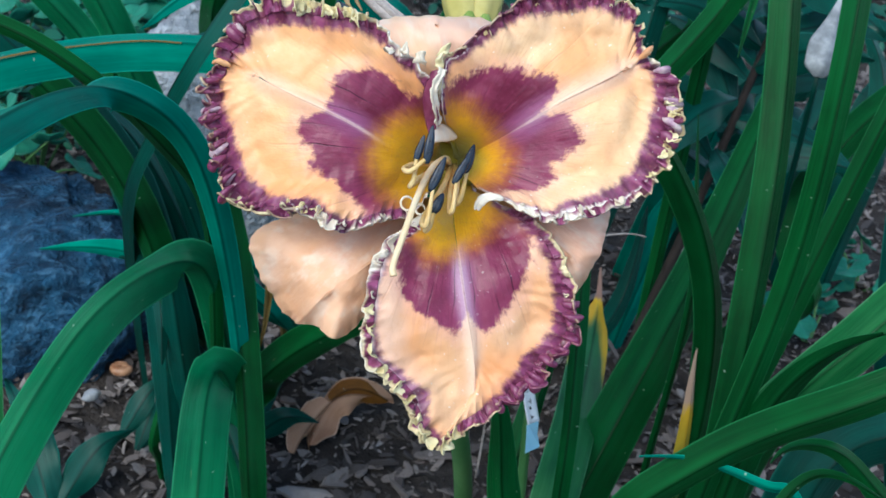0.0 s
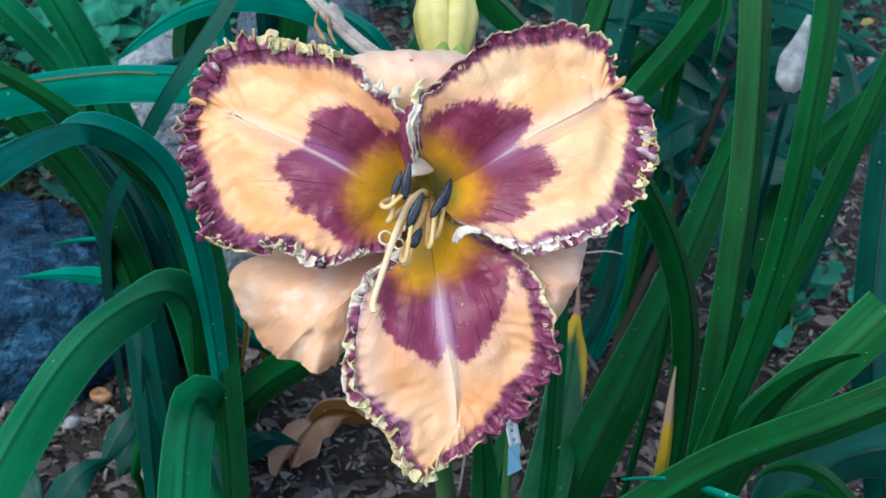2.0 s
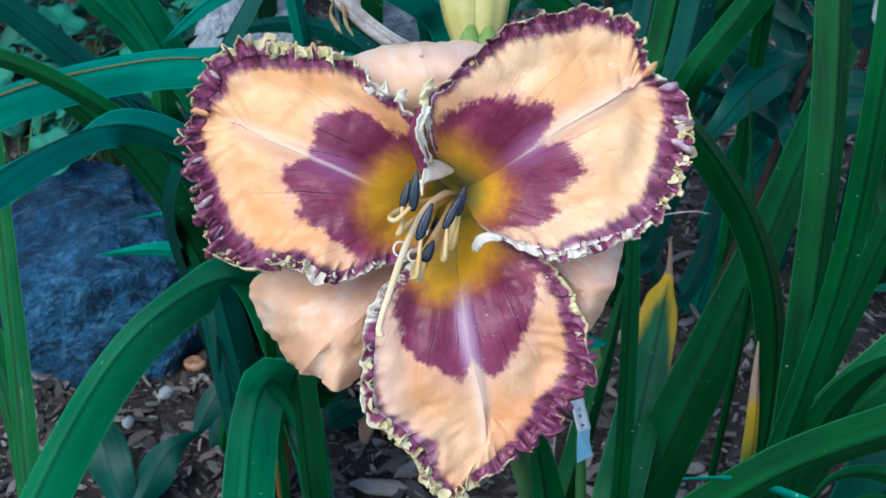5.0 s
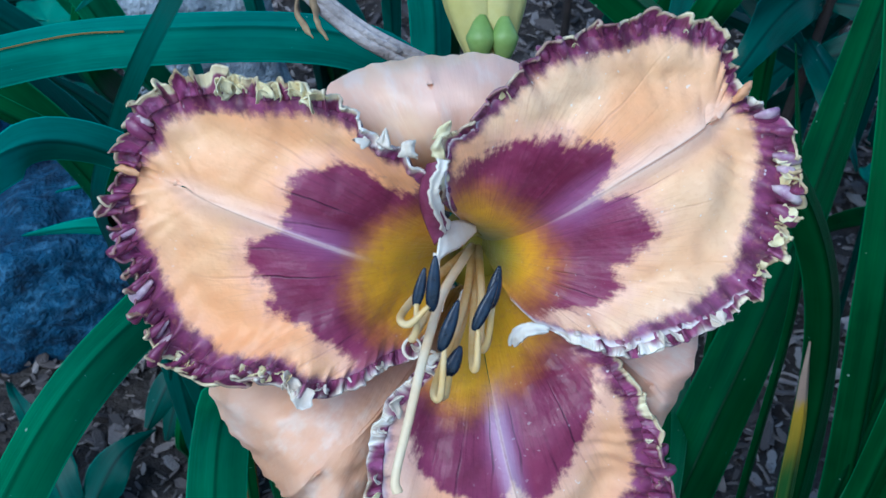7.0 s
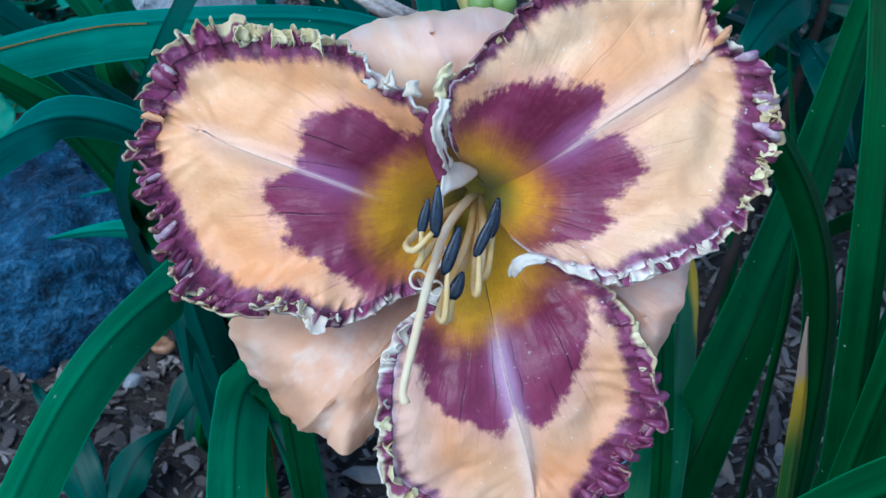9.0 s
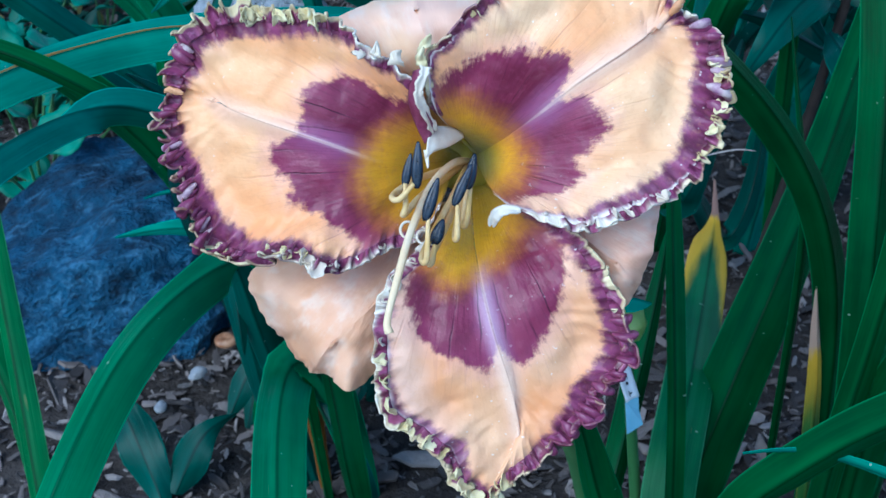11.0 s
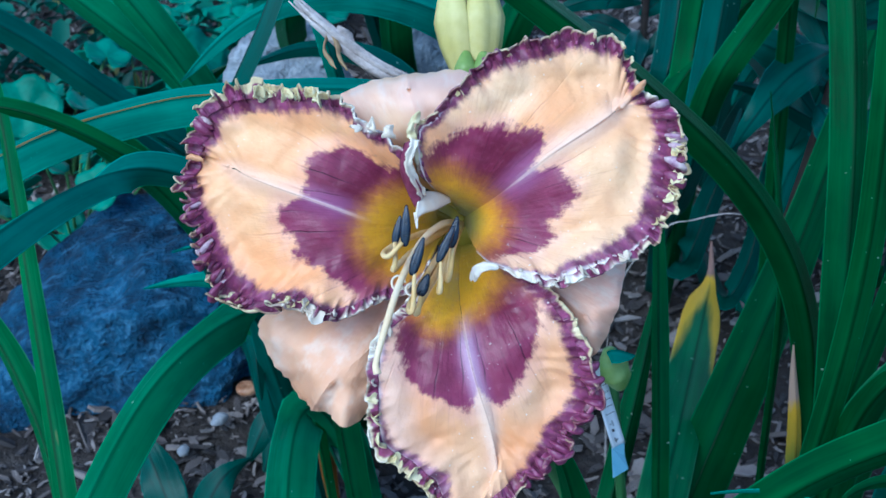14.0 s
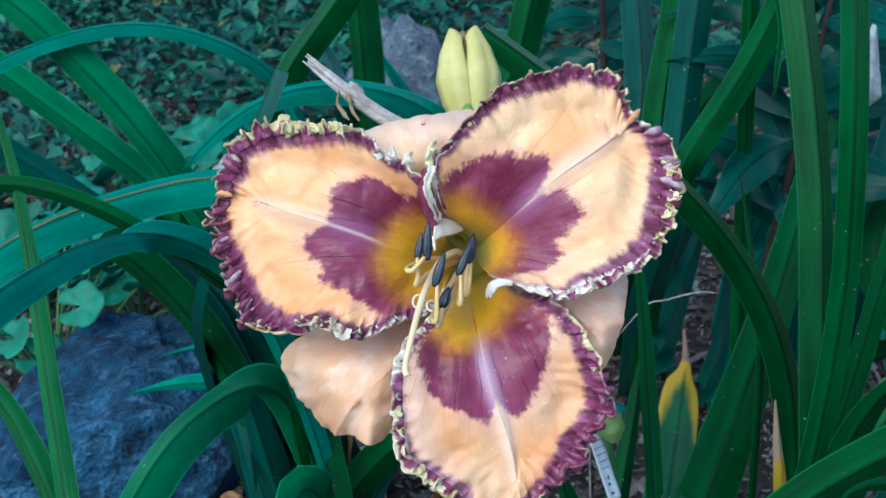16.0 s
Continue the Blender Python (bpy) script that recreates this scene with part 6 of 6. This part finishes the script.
def boulder(name, label, at, size, material, seed, turn=0.0, cuts=5, rough=0.16, lean=0.0):
    bm = bmesh.new()
    bmesh.ops.create_icosphere(bm, subdivisions=cuts, radius=1.0)
    rnd = random.Random(seed)
    planes = []
    for _ in range(9):
        d = Vector((rnd.gauss(0, 1), rnd.gauss(0, 1), rnd.gauss(0, 1))).normalized()
        planes.append((d, rnd.uniform(0.66, 0.9)))
    for v in bm.verts:
        p = v.co.copy()
        for d, h in planes:
            k = p.dot(d)
            if k > h:
                p -= d * (k - h) * 0.85
        q = p * 2.2 + Vector((seed, 0, 0))
        p += v.co * (rough * noise.noise(q) + rough * 0.45 * noise.noise(q * 2.7) + rough * 0.2 * noise.noise(q * 7) + rough * 0.1 * noise.noise(q * 17))
        v.co = Vector((p.x * size[0], p.y * size[1], p.z * size[2]))
    ob = part(name, bm, material)
    ob.matrix_basis = pose(*at, 0, lean, turn)
    return tagged(ob, label, "rock")


boulder("boulder", "large blue-grey rough boulder half sunk in the soil", (-0.270, 0.364, -0.022), (0.150, 0.098, 0.088), ROCK, 3, 12, 6, 0.14, -37)
boulder("rock", "pale grey garden stone behind the leaves", (-0.118, 0.405, 0.095), (0.052, 0.026, 0.132), ROCK_WHITE, 5, 10, 5)
boulder("rock", "pale grey garden stone behind the leaves", (-0.055, 0.80, 0.05), (0.065, 0.05, 0.125), ROCK_PALE, 7, 0, 4)
boulder("pebble", "small white pebble lying on the mulch", (-0.169, 0.286, 0.008), (0.0060, 0.0042, 0.0034), PEBBLE, 9, 30, 3, 0.08)
boulder("pebble", "small white pebble lying on the mulch", (-0.186, 0.262, 0.005), (0.0045, 0.0036, 0.003), PEBBLE, 10, 80, 3, 0.08)


def snail_shell(at):
    c = []
    for i in range(46):
        a = i * 0.42
        r = 0.0046 * (i / 45) ** 0.9
        c.append((r * math.cos(a), r * math.sin(a) * 0.9, 0.0036 - 0.0022 * i / 45))
    ob = tube("snail_shell", c, [0.0003, 0.0012, 0.0020, 0.0030], SHELL, None, "", 120, 12)
    ob.location = at
    tagged(ob, "brown snail shell lying on the mulch", "shell")


snail_shell((-0.157, 0.313, 0.008))


def chip_mesh(seed):
    """One split wood chip or bark scrap, unit length, thin, bent and ragged at the ends."""
    rnd = random.Random(seed)
    n = 6
    V, F = [], []
    bow, skew = rnd.uniform(-0.12, 0.12), rnd.uniform(-0.15, 0.15)
    for i in range(n):
        u = i / (n - 1)
        w = 0.16 * (0.35 + 0.65 * math.sin(math.pi * (0.12 + 0.76 * u))) * rnd.uniform(0.75, 1.25)
        y = skew * (u - 0.5) + rnd.uniform(-0.02, 0.02)
        z = bow * (1 - (2 * u - 1) ** 2)
        for a, b in ((-w, 0.0), (-w * 0.7, 0.035), (w * 0.6, 0.04), (w, 0.005)):
            V.append((u - 0.5 + rnd.uniform(-0.03, 0.03), y + a, z + b))
    F = grid_faces(n, 4, True) + [(3, 2, 1, 0), tuple(range(4 * n - 4, 4 * n))]
    me = bpy.data.meshes.new("wood_chip")
    me.from_pydata(V, [], F)
    me.materials.append(CHIP_SINGLE)
    me.update()
    return me


CHIP_SHAPES = [chip_mesh(50 + k) for k in range(12)]
rnd_chip = random.Random(77)
for k in range(290):
    x, y = (rnd_chip.uniform(-0.24, 0.10), rnd_chip.uniform(0.17, 0.42)) if k < 170 else (rnd_chip.uniform(0.10, 0.40), rnd_chip.uniform(0.20, 0.55))
    chip = new("wood_chip", CHIP_SHAPES[k % 12])
    chip.parent = ground
    L = 0.0122 * rnd_chip.lognormvariate(0, 0.38)
    chip.matrix_basis = pose(x, y, relief(x, y) + 0.0035, rnd_chip.gauss(0, 14), rnd_chip.gauss(0, 14), rnd_chip.uniform(0, 360)) @ Matrix.Diagonal((L, L * rnd_chip.uniform(0.8, 1.6), L, 1))

# ---- stalk, buds, tag and withered bloom ----
tube("scape", [(0.044, 0.17, -0.01), (0.034, 0.125, 0.09), (0.020, 0.078, 0.17), (0.008, 0.050, 0.245), (0.006, 0.053, 0.295), (0.008, 0.055, 0.326)], [0.0046, 0.0043, 0.004, 0.0036, 0.0034, 0.0034], SCAPE, bloom, "green flower stalk", 40, 12).matrix_parent_inverse = BLOOM.inverted()


def bud(parent, foot, head, size):
    """A yellow bud: three closed segments that part at the top round a withered brown end."""
    a, b = np.array(foot, float), np.array(head, float)
    d = unit(b - a)
    s = unit(np.cross(d, np.array((0, 0, 1.0))))
    o = np.cross(s, d)
    L = np.linalg.norm(b - a)
    for k in range(3):
        mid = math.radians(90 + 120 * k + 60)
        V, n, m = [], 26, 17
        for i in range(n):
            u = i / (n - 1)
            r = size * np.interp(u, (0, 0.15, 0.35, 0.55, 0.8, 1.0), (0.34, 0.60, 0.86, 1.0, 0.78, 0.44))
            for j in range(m):
                x = j / (m - 1) * 2 - 1
                an = mid + x * radians(61 - 16 * max(0.0, u - 0.55) / 0.45)
                lip = 1 + 0.035 * math.cos(x * 11) * min(1, 2.5 * (1 - u) + 0.3) - 0.16 * abs(x) ** 6 + 0.05 * (1 - abs(x)) ** 2
                top = -0.10 * L * abs(x) ** 2.2 * max(0, u - 0.8) / 0.2
                V.append((a + d * (L * u + top) + (s * math.cos(an) + o * math.sin(an)) * r * lip) * MM)
        ob = mesh_object("bud", V, grid_faces(n, m), BUD, parent, "pale yellow-green closed bud segment")
        so = ob.modifiers.new("thickness", 'SOLIDIFY')
        so.thickness = 0.0008
    tube("withered_tip", [tuple((a + d * L * u + s * x) * MM) for u, x in ((0.62, 0), (0.8, 0.6), (0.93, -0.4), (0.985, 0.3))], [0.004, 0.0034, 0.0022, 0.0008], BUD_TIP, parent, "brown withered bud tip", 20, 9, 1.0, 0.25)


bud(bloom, (7.6, 35.0, -40.0), (6.2, 71.0, -39.0), 9.6)
tube("side_bud", [(5.4 * MM, 36.0 * MM, -34 * MM), (5.6 * MM, 40 * MM, -32.5 * MM), (5.8 * MM, 45.0 * MM, -33 * MM)], [0.0018, 0.0035, 0.0012], GREEN_BUD, bloom, "small green bud", 14, 12)
tube("side_bud", [(10.6 * MM, 36.0 * MM, -34 * MM), (10.8 * MM, 40 * MM, -32.5 * MM), (10.8 * MM, 44.5 * MM, -33 * MM)], [0.0018, 0.0033, 0.0012], GREEN_BUD, bloom, "small green bud", 14, 12)

# the dried, wrung-out older bloom behind the upper sepal
tube("withered_bloom", [(x * MM, y * MM, z * MM) for x, y, z in ((5, 28, -40), (-8, 34.5, -31), (-20, 41.0, -26), (-30, 49.0, -25), (-37, 55.5, -25), (-42.5, 61.5, -26))], [0.0026, 0.0027, 0.0024, 0.0022, 0.0019, 0.0012], DRY, bloom, "grey-brown withered older bloom", 70, 64, 0.5, 0.20, 0.03, 8)
for side, lift, start in ((0.9, 1.6, 0.0), (-1.2, 1.3, 0.12), (0.2, 2.0, 0.3)):
    run = [(5, 28, -40), (-8, 34.5, -31), (-20, 41.0, -26), (-30, 49.0, -25), (-37, 55.5, -25), (-43.5, 62.0, -26)]
    run = spline(run, 12)[int(start * 12):]
    tube("withered_fibre", [((x + side * 0.7) * MM, (y + side * 1.0) * MM, (z + lift) * MM) for x, y, z in run], [0.0010, 0.0012, 0.0011, 0.0009, 0.0003], DRY, bloom, "dry curled fibre", 40, 9, 0.6, 0.2, 0.15, 2)
tube("withered_shred", [(x * MM, y * MM, z * MM) for x, y, z in ((-33, 51, -24), (-34, 46, -22), (-32, 42, -22), (-30.5, 40, -21))], [0.0008, 0.0005, 0.0009, 0.0003], BUD_TIP, bloom, "hanging brown shred", 24, 7, 0.5, 0.2)
tube("withered_shred", [(x * MM, y * MM, z * MM) for x, y, z in ((-31, 50, -24), (-30, 46, -22), (-29.5, 43, -21), (-27.5, 39.5, -21.5))], [0.0012, 0.0010, 0.0006, 0.0003], BUD_TIP, bloom, "hanging brown shred", 24, 7, 0.5, 0.3)
tube("withered_shred", [(x * MM, y * MM, z * MM) for x, y, z in ((-31, 51.5, -24.5), (-28.5, 50.5, -24.0), (-26, 47.0, -24.0))], [0.0015, 0.0022, 0.0008], DRY, bloom, "papery grey shred", 18, 9, 0.5, 0.3)

# seed pod on a low stalk, with the plant tag tied to it
pod = thing("seed_pod", "round green seed pod under a folded bract on a stalk", "seed pod")
tube("pod_stalk", [(0.060, 0.098, -0.01), (0.056, 0.092, 0.08), (0.052, 0.088, 0.15), (0.050, 0.084, 0.190)], [0.0026, 0.0024, 0.002, 0.0018], SCAPE, pod, "", 24, 9)
tube("capsule", [(0.0480, 0.0820, 0.2040), (0.0495, 0.0802, 0.1990), (0.0512, 0.0782, 0.1935), (0.0525, 0.0766, 0.189)], [0.0018, 0.0054, 0.0055, 0.0016], GREEN_BUD, pod, "yellow-green capsule", 20, 18, 0.95, 0.05)
blade([(0.0455, 0.082, 0.196), (0.047, 0.080, 0.2035), (0.0515, 0.0785, 0.2055), (0.0575, 0.0775, 0.2035)], 0.008, LEAF_BLUE_LIT, pod, 60, 0.35, "bract", "pale green folded bract", True, 24)


def plant_tag():
    """A narrow bent plastic label: printed lines, written marks, a folded blue end."""
    ob = thing("plant_tag", "narrow white plastic plant tag with printing hanging by the pod", "tag")
    c = spline([(0.0435, 0.0850, 0.1925), (0.0462, 0.0812, 0.1830), (0.0487, 0.0775, 0.1735), (0.0512, 0.0735, 0.1650)], 24)
    t = unit(np.gradient(c, axis=0))
    s = unit(np.cross(t, np.array((0.55, -0.75, 0.40))))
    nn = unit(np.cross(s, t))
    V = []
    for i in range(24):
        for x in (-1, -0.5, 0, 0.5, 1):
            V.append(c[i] + s[i] * x * 0.0029 + nn[i] * 0.0006 * x * x)
    strip = mesh_object("strip", V, grid_faces(24, 5), TAG, ob)
    strip.modifiers.new("thickness", 'SOLIDIFY').thickness = 0.0004
    e = c[-1]
    W = [e - s[-1] * 0.0029, e + s[-1] * 0.0029, e + t[-1] * 0.0105 + s[-1] * 0.0062, e + t[-1] * 0.0100 - s[-1] * 0.0012, e + t[-1] * 0.005 - s[-1] * 0.0020 - nn[-1] * 0.001]
    end = mesh_object("folded_end", W, [(0, 1, 2, 3, 4)], LABEL_BLUE, ob, "blue folded end", None, False)
    end.modifiers.new("thickness", 'SOLIDIFY').thickness = 0.0004
    sign = 1 if np.dot(nn[10], np.array((0.0, -0.85, 0.53))) > 0 else -1
    rnd = random.Random(4)

    def bar(i, x0, x1, h):
        p = c[i] + nn[i] * sign * 0.0009
        q = [p + s[i] * x0 + t[i] * h, p + s[i] * x1 + t[i] * h, p + s[i] * x1 - t[i] * h, p + s[i] * x0 - t[i] * h]
        mesh_object("printed_line", q, [(0, 1, 2, 3)], INK, ob, "", None, False)

    for k in range(6):
        x = -0.0021
        while x < 0.0017:
            w = rnd.uniform(0.0004, 0.0009)
            bar(3 + 2 * k, x, x + w, 0.00017)
            x += w + 0.00022
    bar(16, -0.0002, 0.0002, 0.0011)
    bar(16, 0.0005, 0.0014, 0.0002)
    bar(18, 0.0002, 0.0012, 0.0006)
    bar(21, -0.0002, 0.0012, 0.0003)
    bar(21, 0.0008, 0.0012, 0.0010)


plant_tag()

# ---- weeds and plants round about ----
faded = thing("faded_flower", "closed white withered bloom standing among the leaves", "flower")
tube("petals", [(0.193, 0.246, 0.2555), (0.1936, 0.2485, 0.260), (0.1949, 0.254, 0.2686), (0.1982, 0.2593, 0.2771), (0.202, 0.2665, 0.2885)], [0.0025, 0.0078, 0.0074, 0.0045, 0.0012], PETAL_WHITE, faded, "crumpled white petals", 40, 28, 0.7, 0.10, 0.05, 4)
tube("stem", [(0.215, 0.31, -0.01), (0.205, 0.28, 0.12), (0.193, 0.247, 0.256)], [0.002, 0.0018, 0.0014], LEAF_DARK, faded)


def round_leaf(parent, centre, size, tilt, seed, material=None, lobes=5):
    """A lobed, scalloped, slightly cupped weed leaf."""
    rnd = random.Random(seed)
    V, F = [Vector((0, 0, 0))], []
    rings, seg = 5, 40
    for g in range(1, rings + 1):
        for h in range(seg):
            a = -math.pi * 0.92 + h / (seg - 1) * math.pi * 1.84
            r = g / rings * (0.82 + 0.16 * abs(math.cos(a * lobes / 2)) + 0.04 * math.cos(a * 21))
            V.append(Vector((r * math.cos(a), r * math.sin(a), 0.16 * r * r + 0.06 * math.cos(a * lobes) * r)))
    for h in range(seg - 1):
        F.append((0, 1 + h, 2 + h))
        for g in range(rings - 1):
            b = 1 + g * seg
            F.append((b + h, b + seg + h, b + seg + h + 1, b + h + 1))
    m = Matrix.Translation(centre) @ Euler(tilt).to_matrix().to_4x4() @ Matrix.Scale(size, 4)
    ob = mesh_object("leaf", [m @ v for v in V], F, material or WEED, parent)
    ob.modifiers.new("thickness", 'SOLIDIFY').thickness = 0.0005
    return ob


def mallow(at, count, spread, size, seed, height=0.07):
    ob = thing("weed", "low mallow weed with round scalloped leaves", "plant", (0, 0, 0), "mallow weeds")
    rnd = random.Random(seed)
    for k in range(count):
        a, r = rnd.uniform(0, 6.28), spread * math.sqrt(rnd.random())
        p = Vector((at[0] + r * math.cos(a), at[1] + r * math.sin(a), height * rnd.uniform(0.35, 1.0)))
        round_leaf(ob, p, size * rnd.uniform(0.6, 1.2), (rnd.uniform(0.1, 0.9), rnd.uniform(-0.4, 0.4), rnd.uniform(0, 6.28)), seed * 50 + k)
        tube("stem", [(at[0], at[1], -0.005), ((at[0] + p.x) / 2, (at[1] + p.y) / 2, p.z * 0.6), tuple(p)], [0.0012, 0.001, 0.0008], SCAPE, ob, "", 10, 6)
    return ob


WEED_LEAVES = [(-0.248, 0.389, 0.110, 0.0165), (-0.287, 0.409, 0.120, 0.0170), (-0.244, 0.442, 0.100, 0.0130), (-0.287, 0.370, 0.100, 0.0150), (-0.278, 0.420, 0.130, 0.0150), (-0.224, 0.432, 0.100, 0.0120), (-0.250, 0.434, 0.120, 0.0120)]
near_weed = mallow((-0.31, 0.47), 16, 0.06, 0.018, 1, 0.11)
for k, (x, y, z, size) in enumerate(WEED_LEAVES):
    round_leaf(near_weed, Vector((x, y, z)), size, (0.75, 0.15 * (k % 3 - 1), 1.9 * k), 700 + k)
    tube("stem", [(-0.31, 0.47, -0.005), ((x - 0.31) / 2, (y + 0.48) / 2, z * 0.5), (x, y, z)], [0.0012, 0.001, 0.0008], SCAPE, near_weed, "", 10, 6)
mallow((-0.28, 0.78), 18, 0.08, 0.022, 7, 0.09)
mallow((-0.20, 0.85), 16, 0.08, 0.022, 8, 0.08)
mallow((-0.27, 0.57), 14, 0.06, 0.020, 9, 0.08)
mallow((-0.36, 0.62), 12, 0.07, 0.024, 10, 0.08)
mallow((-0.50, 0.66), 12, 0.09, 0.028, 2, 0.10)
mallow((-0.33, 0.74), 14, 0.11, 0.024, 3, 0.07)
mallow((0.36, 0.50), 7, 0.035, 0.013, 4, 0.03)
mallow((0.30, 0.42), 5, 0.03, 0.012, 5, 0.03)
mallow((0.02, 0.40), 5, 0.03, 0.012, 6, 0.03)


def lance(parent, a, b, width, material, name="leaf", sag=0.0):
    a, b = Vector(a), Vector(b)
    m = (a + b) / 2 + Vector((0, 0, sag))
    return blade([tuple(a), tuple(m), tuple(b)], width, material, parent, 0.0, 0.12, name, "", True, 22, (0.25, 0.75, 1.0, 0.9, 0.6, 0.3, 0.03), 0.10)


def lily_stem(foot, top, count, length, width, seed, material, label, bare=0.25):
    """A leafy upright stem with lance-shaped leaves all round."""
    ob = thing("lily_plant", label, "plant", (0, 0, 0), "leafy stems")
    rnd = random.Random(seed)
    f, t = Vector(foot), Vector(top)
    tube("stem", [tuple(f), tuple(f.lerp(t, 0.5) + Vector((0.004, 0, 0))), tuple(t)], [0.0032, 0.0028, 0.0015], TWIG, ob, "brown woody stem", 20, 9)
    for k in range(count):
        p = f.lerp(t, bare + (1 - bare) * k / count)
        a = k * 2.4 + rnd.uniform(-0.4, 0.4)
        L = length * rnd.uniform(0.7, 1.15)
        e = p + Vector((math.cos(a) * L, math.sin(a) * L, L * rnd.uniform(-0.35, 0.45)))
        lance(ob, p, e, width * rnd.uniform(0.8, 1.15), material, sag=0.25 * L * 0.5)
    return ob


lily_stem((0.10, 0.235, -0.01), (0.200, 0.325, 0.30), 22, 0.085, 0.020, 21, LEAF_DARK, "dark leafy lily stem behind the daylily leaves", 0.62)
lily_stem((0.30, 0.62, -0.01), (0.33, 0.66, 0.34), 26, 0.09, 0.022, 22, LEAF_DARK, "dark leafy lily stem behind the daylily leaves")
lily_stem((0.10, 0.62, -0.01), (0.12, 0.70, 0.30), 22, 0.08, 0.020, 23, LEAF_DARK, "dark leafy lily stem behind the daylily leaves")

low = thing("seedling", "low seedling with lance-shaped leaves on the mulch", "plant")
for a, b, w in (((-0.1640, 0.1940, 0.006), (-0.1320, 0.2200, 0.036), 0.020), ((-0.1690, 0.1880, 0.004), (-0.2040, 0.2440, 0.046), 0.024), ((-0.135, 0.243, 0.004), (-0.112, 0.285, 0.045), 0.013), ((-0.1438, 0.2459, 0.010), (-0.1150, 0.2760, 0.034), 0.014), ((-0.133, 0.246, 0.004), (-0.086, 0.292, 0.035), 0.013)):
    lance(low, a, b, w, LEAF_DARK, sag=0.012)
low2 = thing("seedling", "low seedling with lance-shaped leaves under the bloom", "plant")
for a, b, w in (((-0.072, 0.262, 0.004), (-0.035, 0.245, 0.030), 0.015), ((-0.078, 0.26, 0.004), (-0.05, 0.30, 0.035), 0.013)):
    lance(low2, a, b, w, LEAF_DARK, sag=0.010)

# the curled dead leaf on the mulch
dead = thing("dead_leaf", "curled brown dead leaf lying on the mulch", "leaf")
blade([(-0.0402, 0.2554, 0.006), (-0.0361, 0.2691, 0.014), (-0.028, 0.2765, 0.024), (-0.0135, 0.2806, 0.026), (0.0072, 0.2933, 0.014)], 0.022, DRY_LEAF, dead, (60, 25, 0, -25), 0.40, "leaf", "", True, 36, (0.5, 0.8, 0.7, 1.0, 0.9, 0.6, 0.1), 0.14)
blade([(-0.0300, 0.2740, 0.0230), (-0.0380, 0.2640, 0.0180), (-0.0450, 0.2540, 0.0100), (-0.0480, 0.2480, 0.0050)], 0.017, DRY_LEAF, dead, (20, 40, 70), 0.45, "curl", "pale pinkish rolled end", True, 28, (0.6, 1.0, 0.9, 0.7, 0.35), 0.12)
blade([(0.0040, 0.2900, 0.0160), (-0.0080, 0.2830, 0.0270), (-0.0200, 0.2790, 0.0300), (-0.0300, 0.2750, 0.0240)], 0.013, LEAF_RUST, dead, (-40, -10, 30), 0.5, "fold", "rust-orange folded edge", True, 28, (0.2, 0.8, 1.0, 0.8, 0.3), 0.15)
dead2 = thing("dead_stalk", "thin dry bent stalk among the leaves", "stalk")
tube("stalk", [(0.055, 0.24, 0.0), (0.058, 0.225, 0.12), (0.080, 0.2175, 0.168), (0.0956, 0.2185, 0.174), (0.1102, 0.2197, 0.176), (0.1190, 0.2192, 0.1752)], [0.0006, 0.0004, 0.00025, 0.0003, 0.0003, 0.00015], DRY, dead2, "", 60, 12, 0.35, 0.25, 0.5, 2)


def ground_cover():
    """Low carpet of small weed leaves over the bed behind."""
    rnd = random.Random(8)
    V, F = [], []
    for _ in range(64000):
        y = rnd.uniform(0.5, 2.6)
        x = rnd.uniform(-1.5, 1.1)
        if x > -0.12 + 0.3 * wob(y * 2.0, 3.0) and y < 1.05 + 0.3 * wob(x * 3, 8.0):
            continue
        if rnd.random() < 0.5 * min(1.0, max(0.0, (x + 0.15 + 0.3 * wob(x * 2, y * 2, 6.0)) / 0.4)):
            continue
        margin = min(x + 1.5, 1.1 - x, 2.6 - y, 2.5 * (y - 0.46))
        if margin < 0.30 + 0.55 * wob(x * 2.2, y * 2.2, 1.5) + rnd.gauss(0, 0.07):
            continue
        L = rnd.lognormvariate(-4.42, 0.42) * (1 + 0.2 * y)
        w = L * rnd.uniform(0.3, 0.75)
        m = Matrix.Translation((x, y, rnd.uniform(0.002, 0.055) * (0.4 + 2.2 * abs(wob(x * 6, y * 6))))) @ Euler((rnd.uniform(-.7, .7), rnd.uniform(-.9, .2), rnd.uniform(0, 6.3))).to_matrix().to_4x4()
        k = len(V)
        for a, b, h in ((0, 0, 0), (0.3, 0.8, 0.12), (0.7, 0.75, 0.10), (1, 0, -0.05), (0.7, -0.75, 0.10), (0.3, -0.8, 0.12), (0.5, 0, 0.0)):
            V.append(m @ Vector((a * L, b * w * 0.5, h * L)))
        F.extend([(k, k + 6, k + 1), (k + 1, k + 6, k + 2), (k + 2, k + 6, k + 3), (k + 3, k + 6, k + 4), (k + 4, k + 6, k + 5), (k + 5, k + 6, k)])
    tagged(mesh_object("ground_cover", V, F, WEED_FAR), "low carpet of small dark green weeds", "weeds", "", "stuff")


ground_cover()
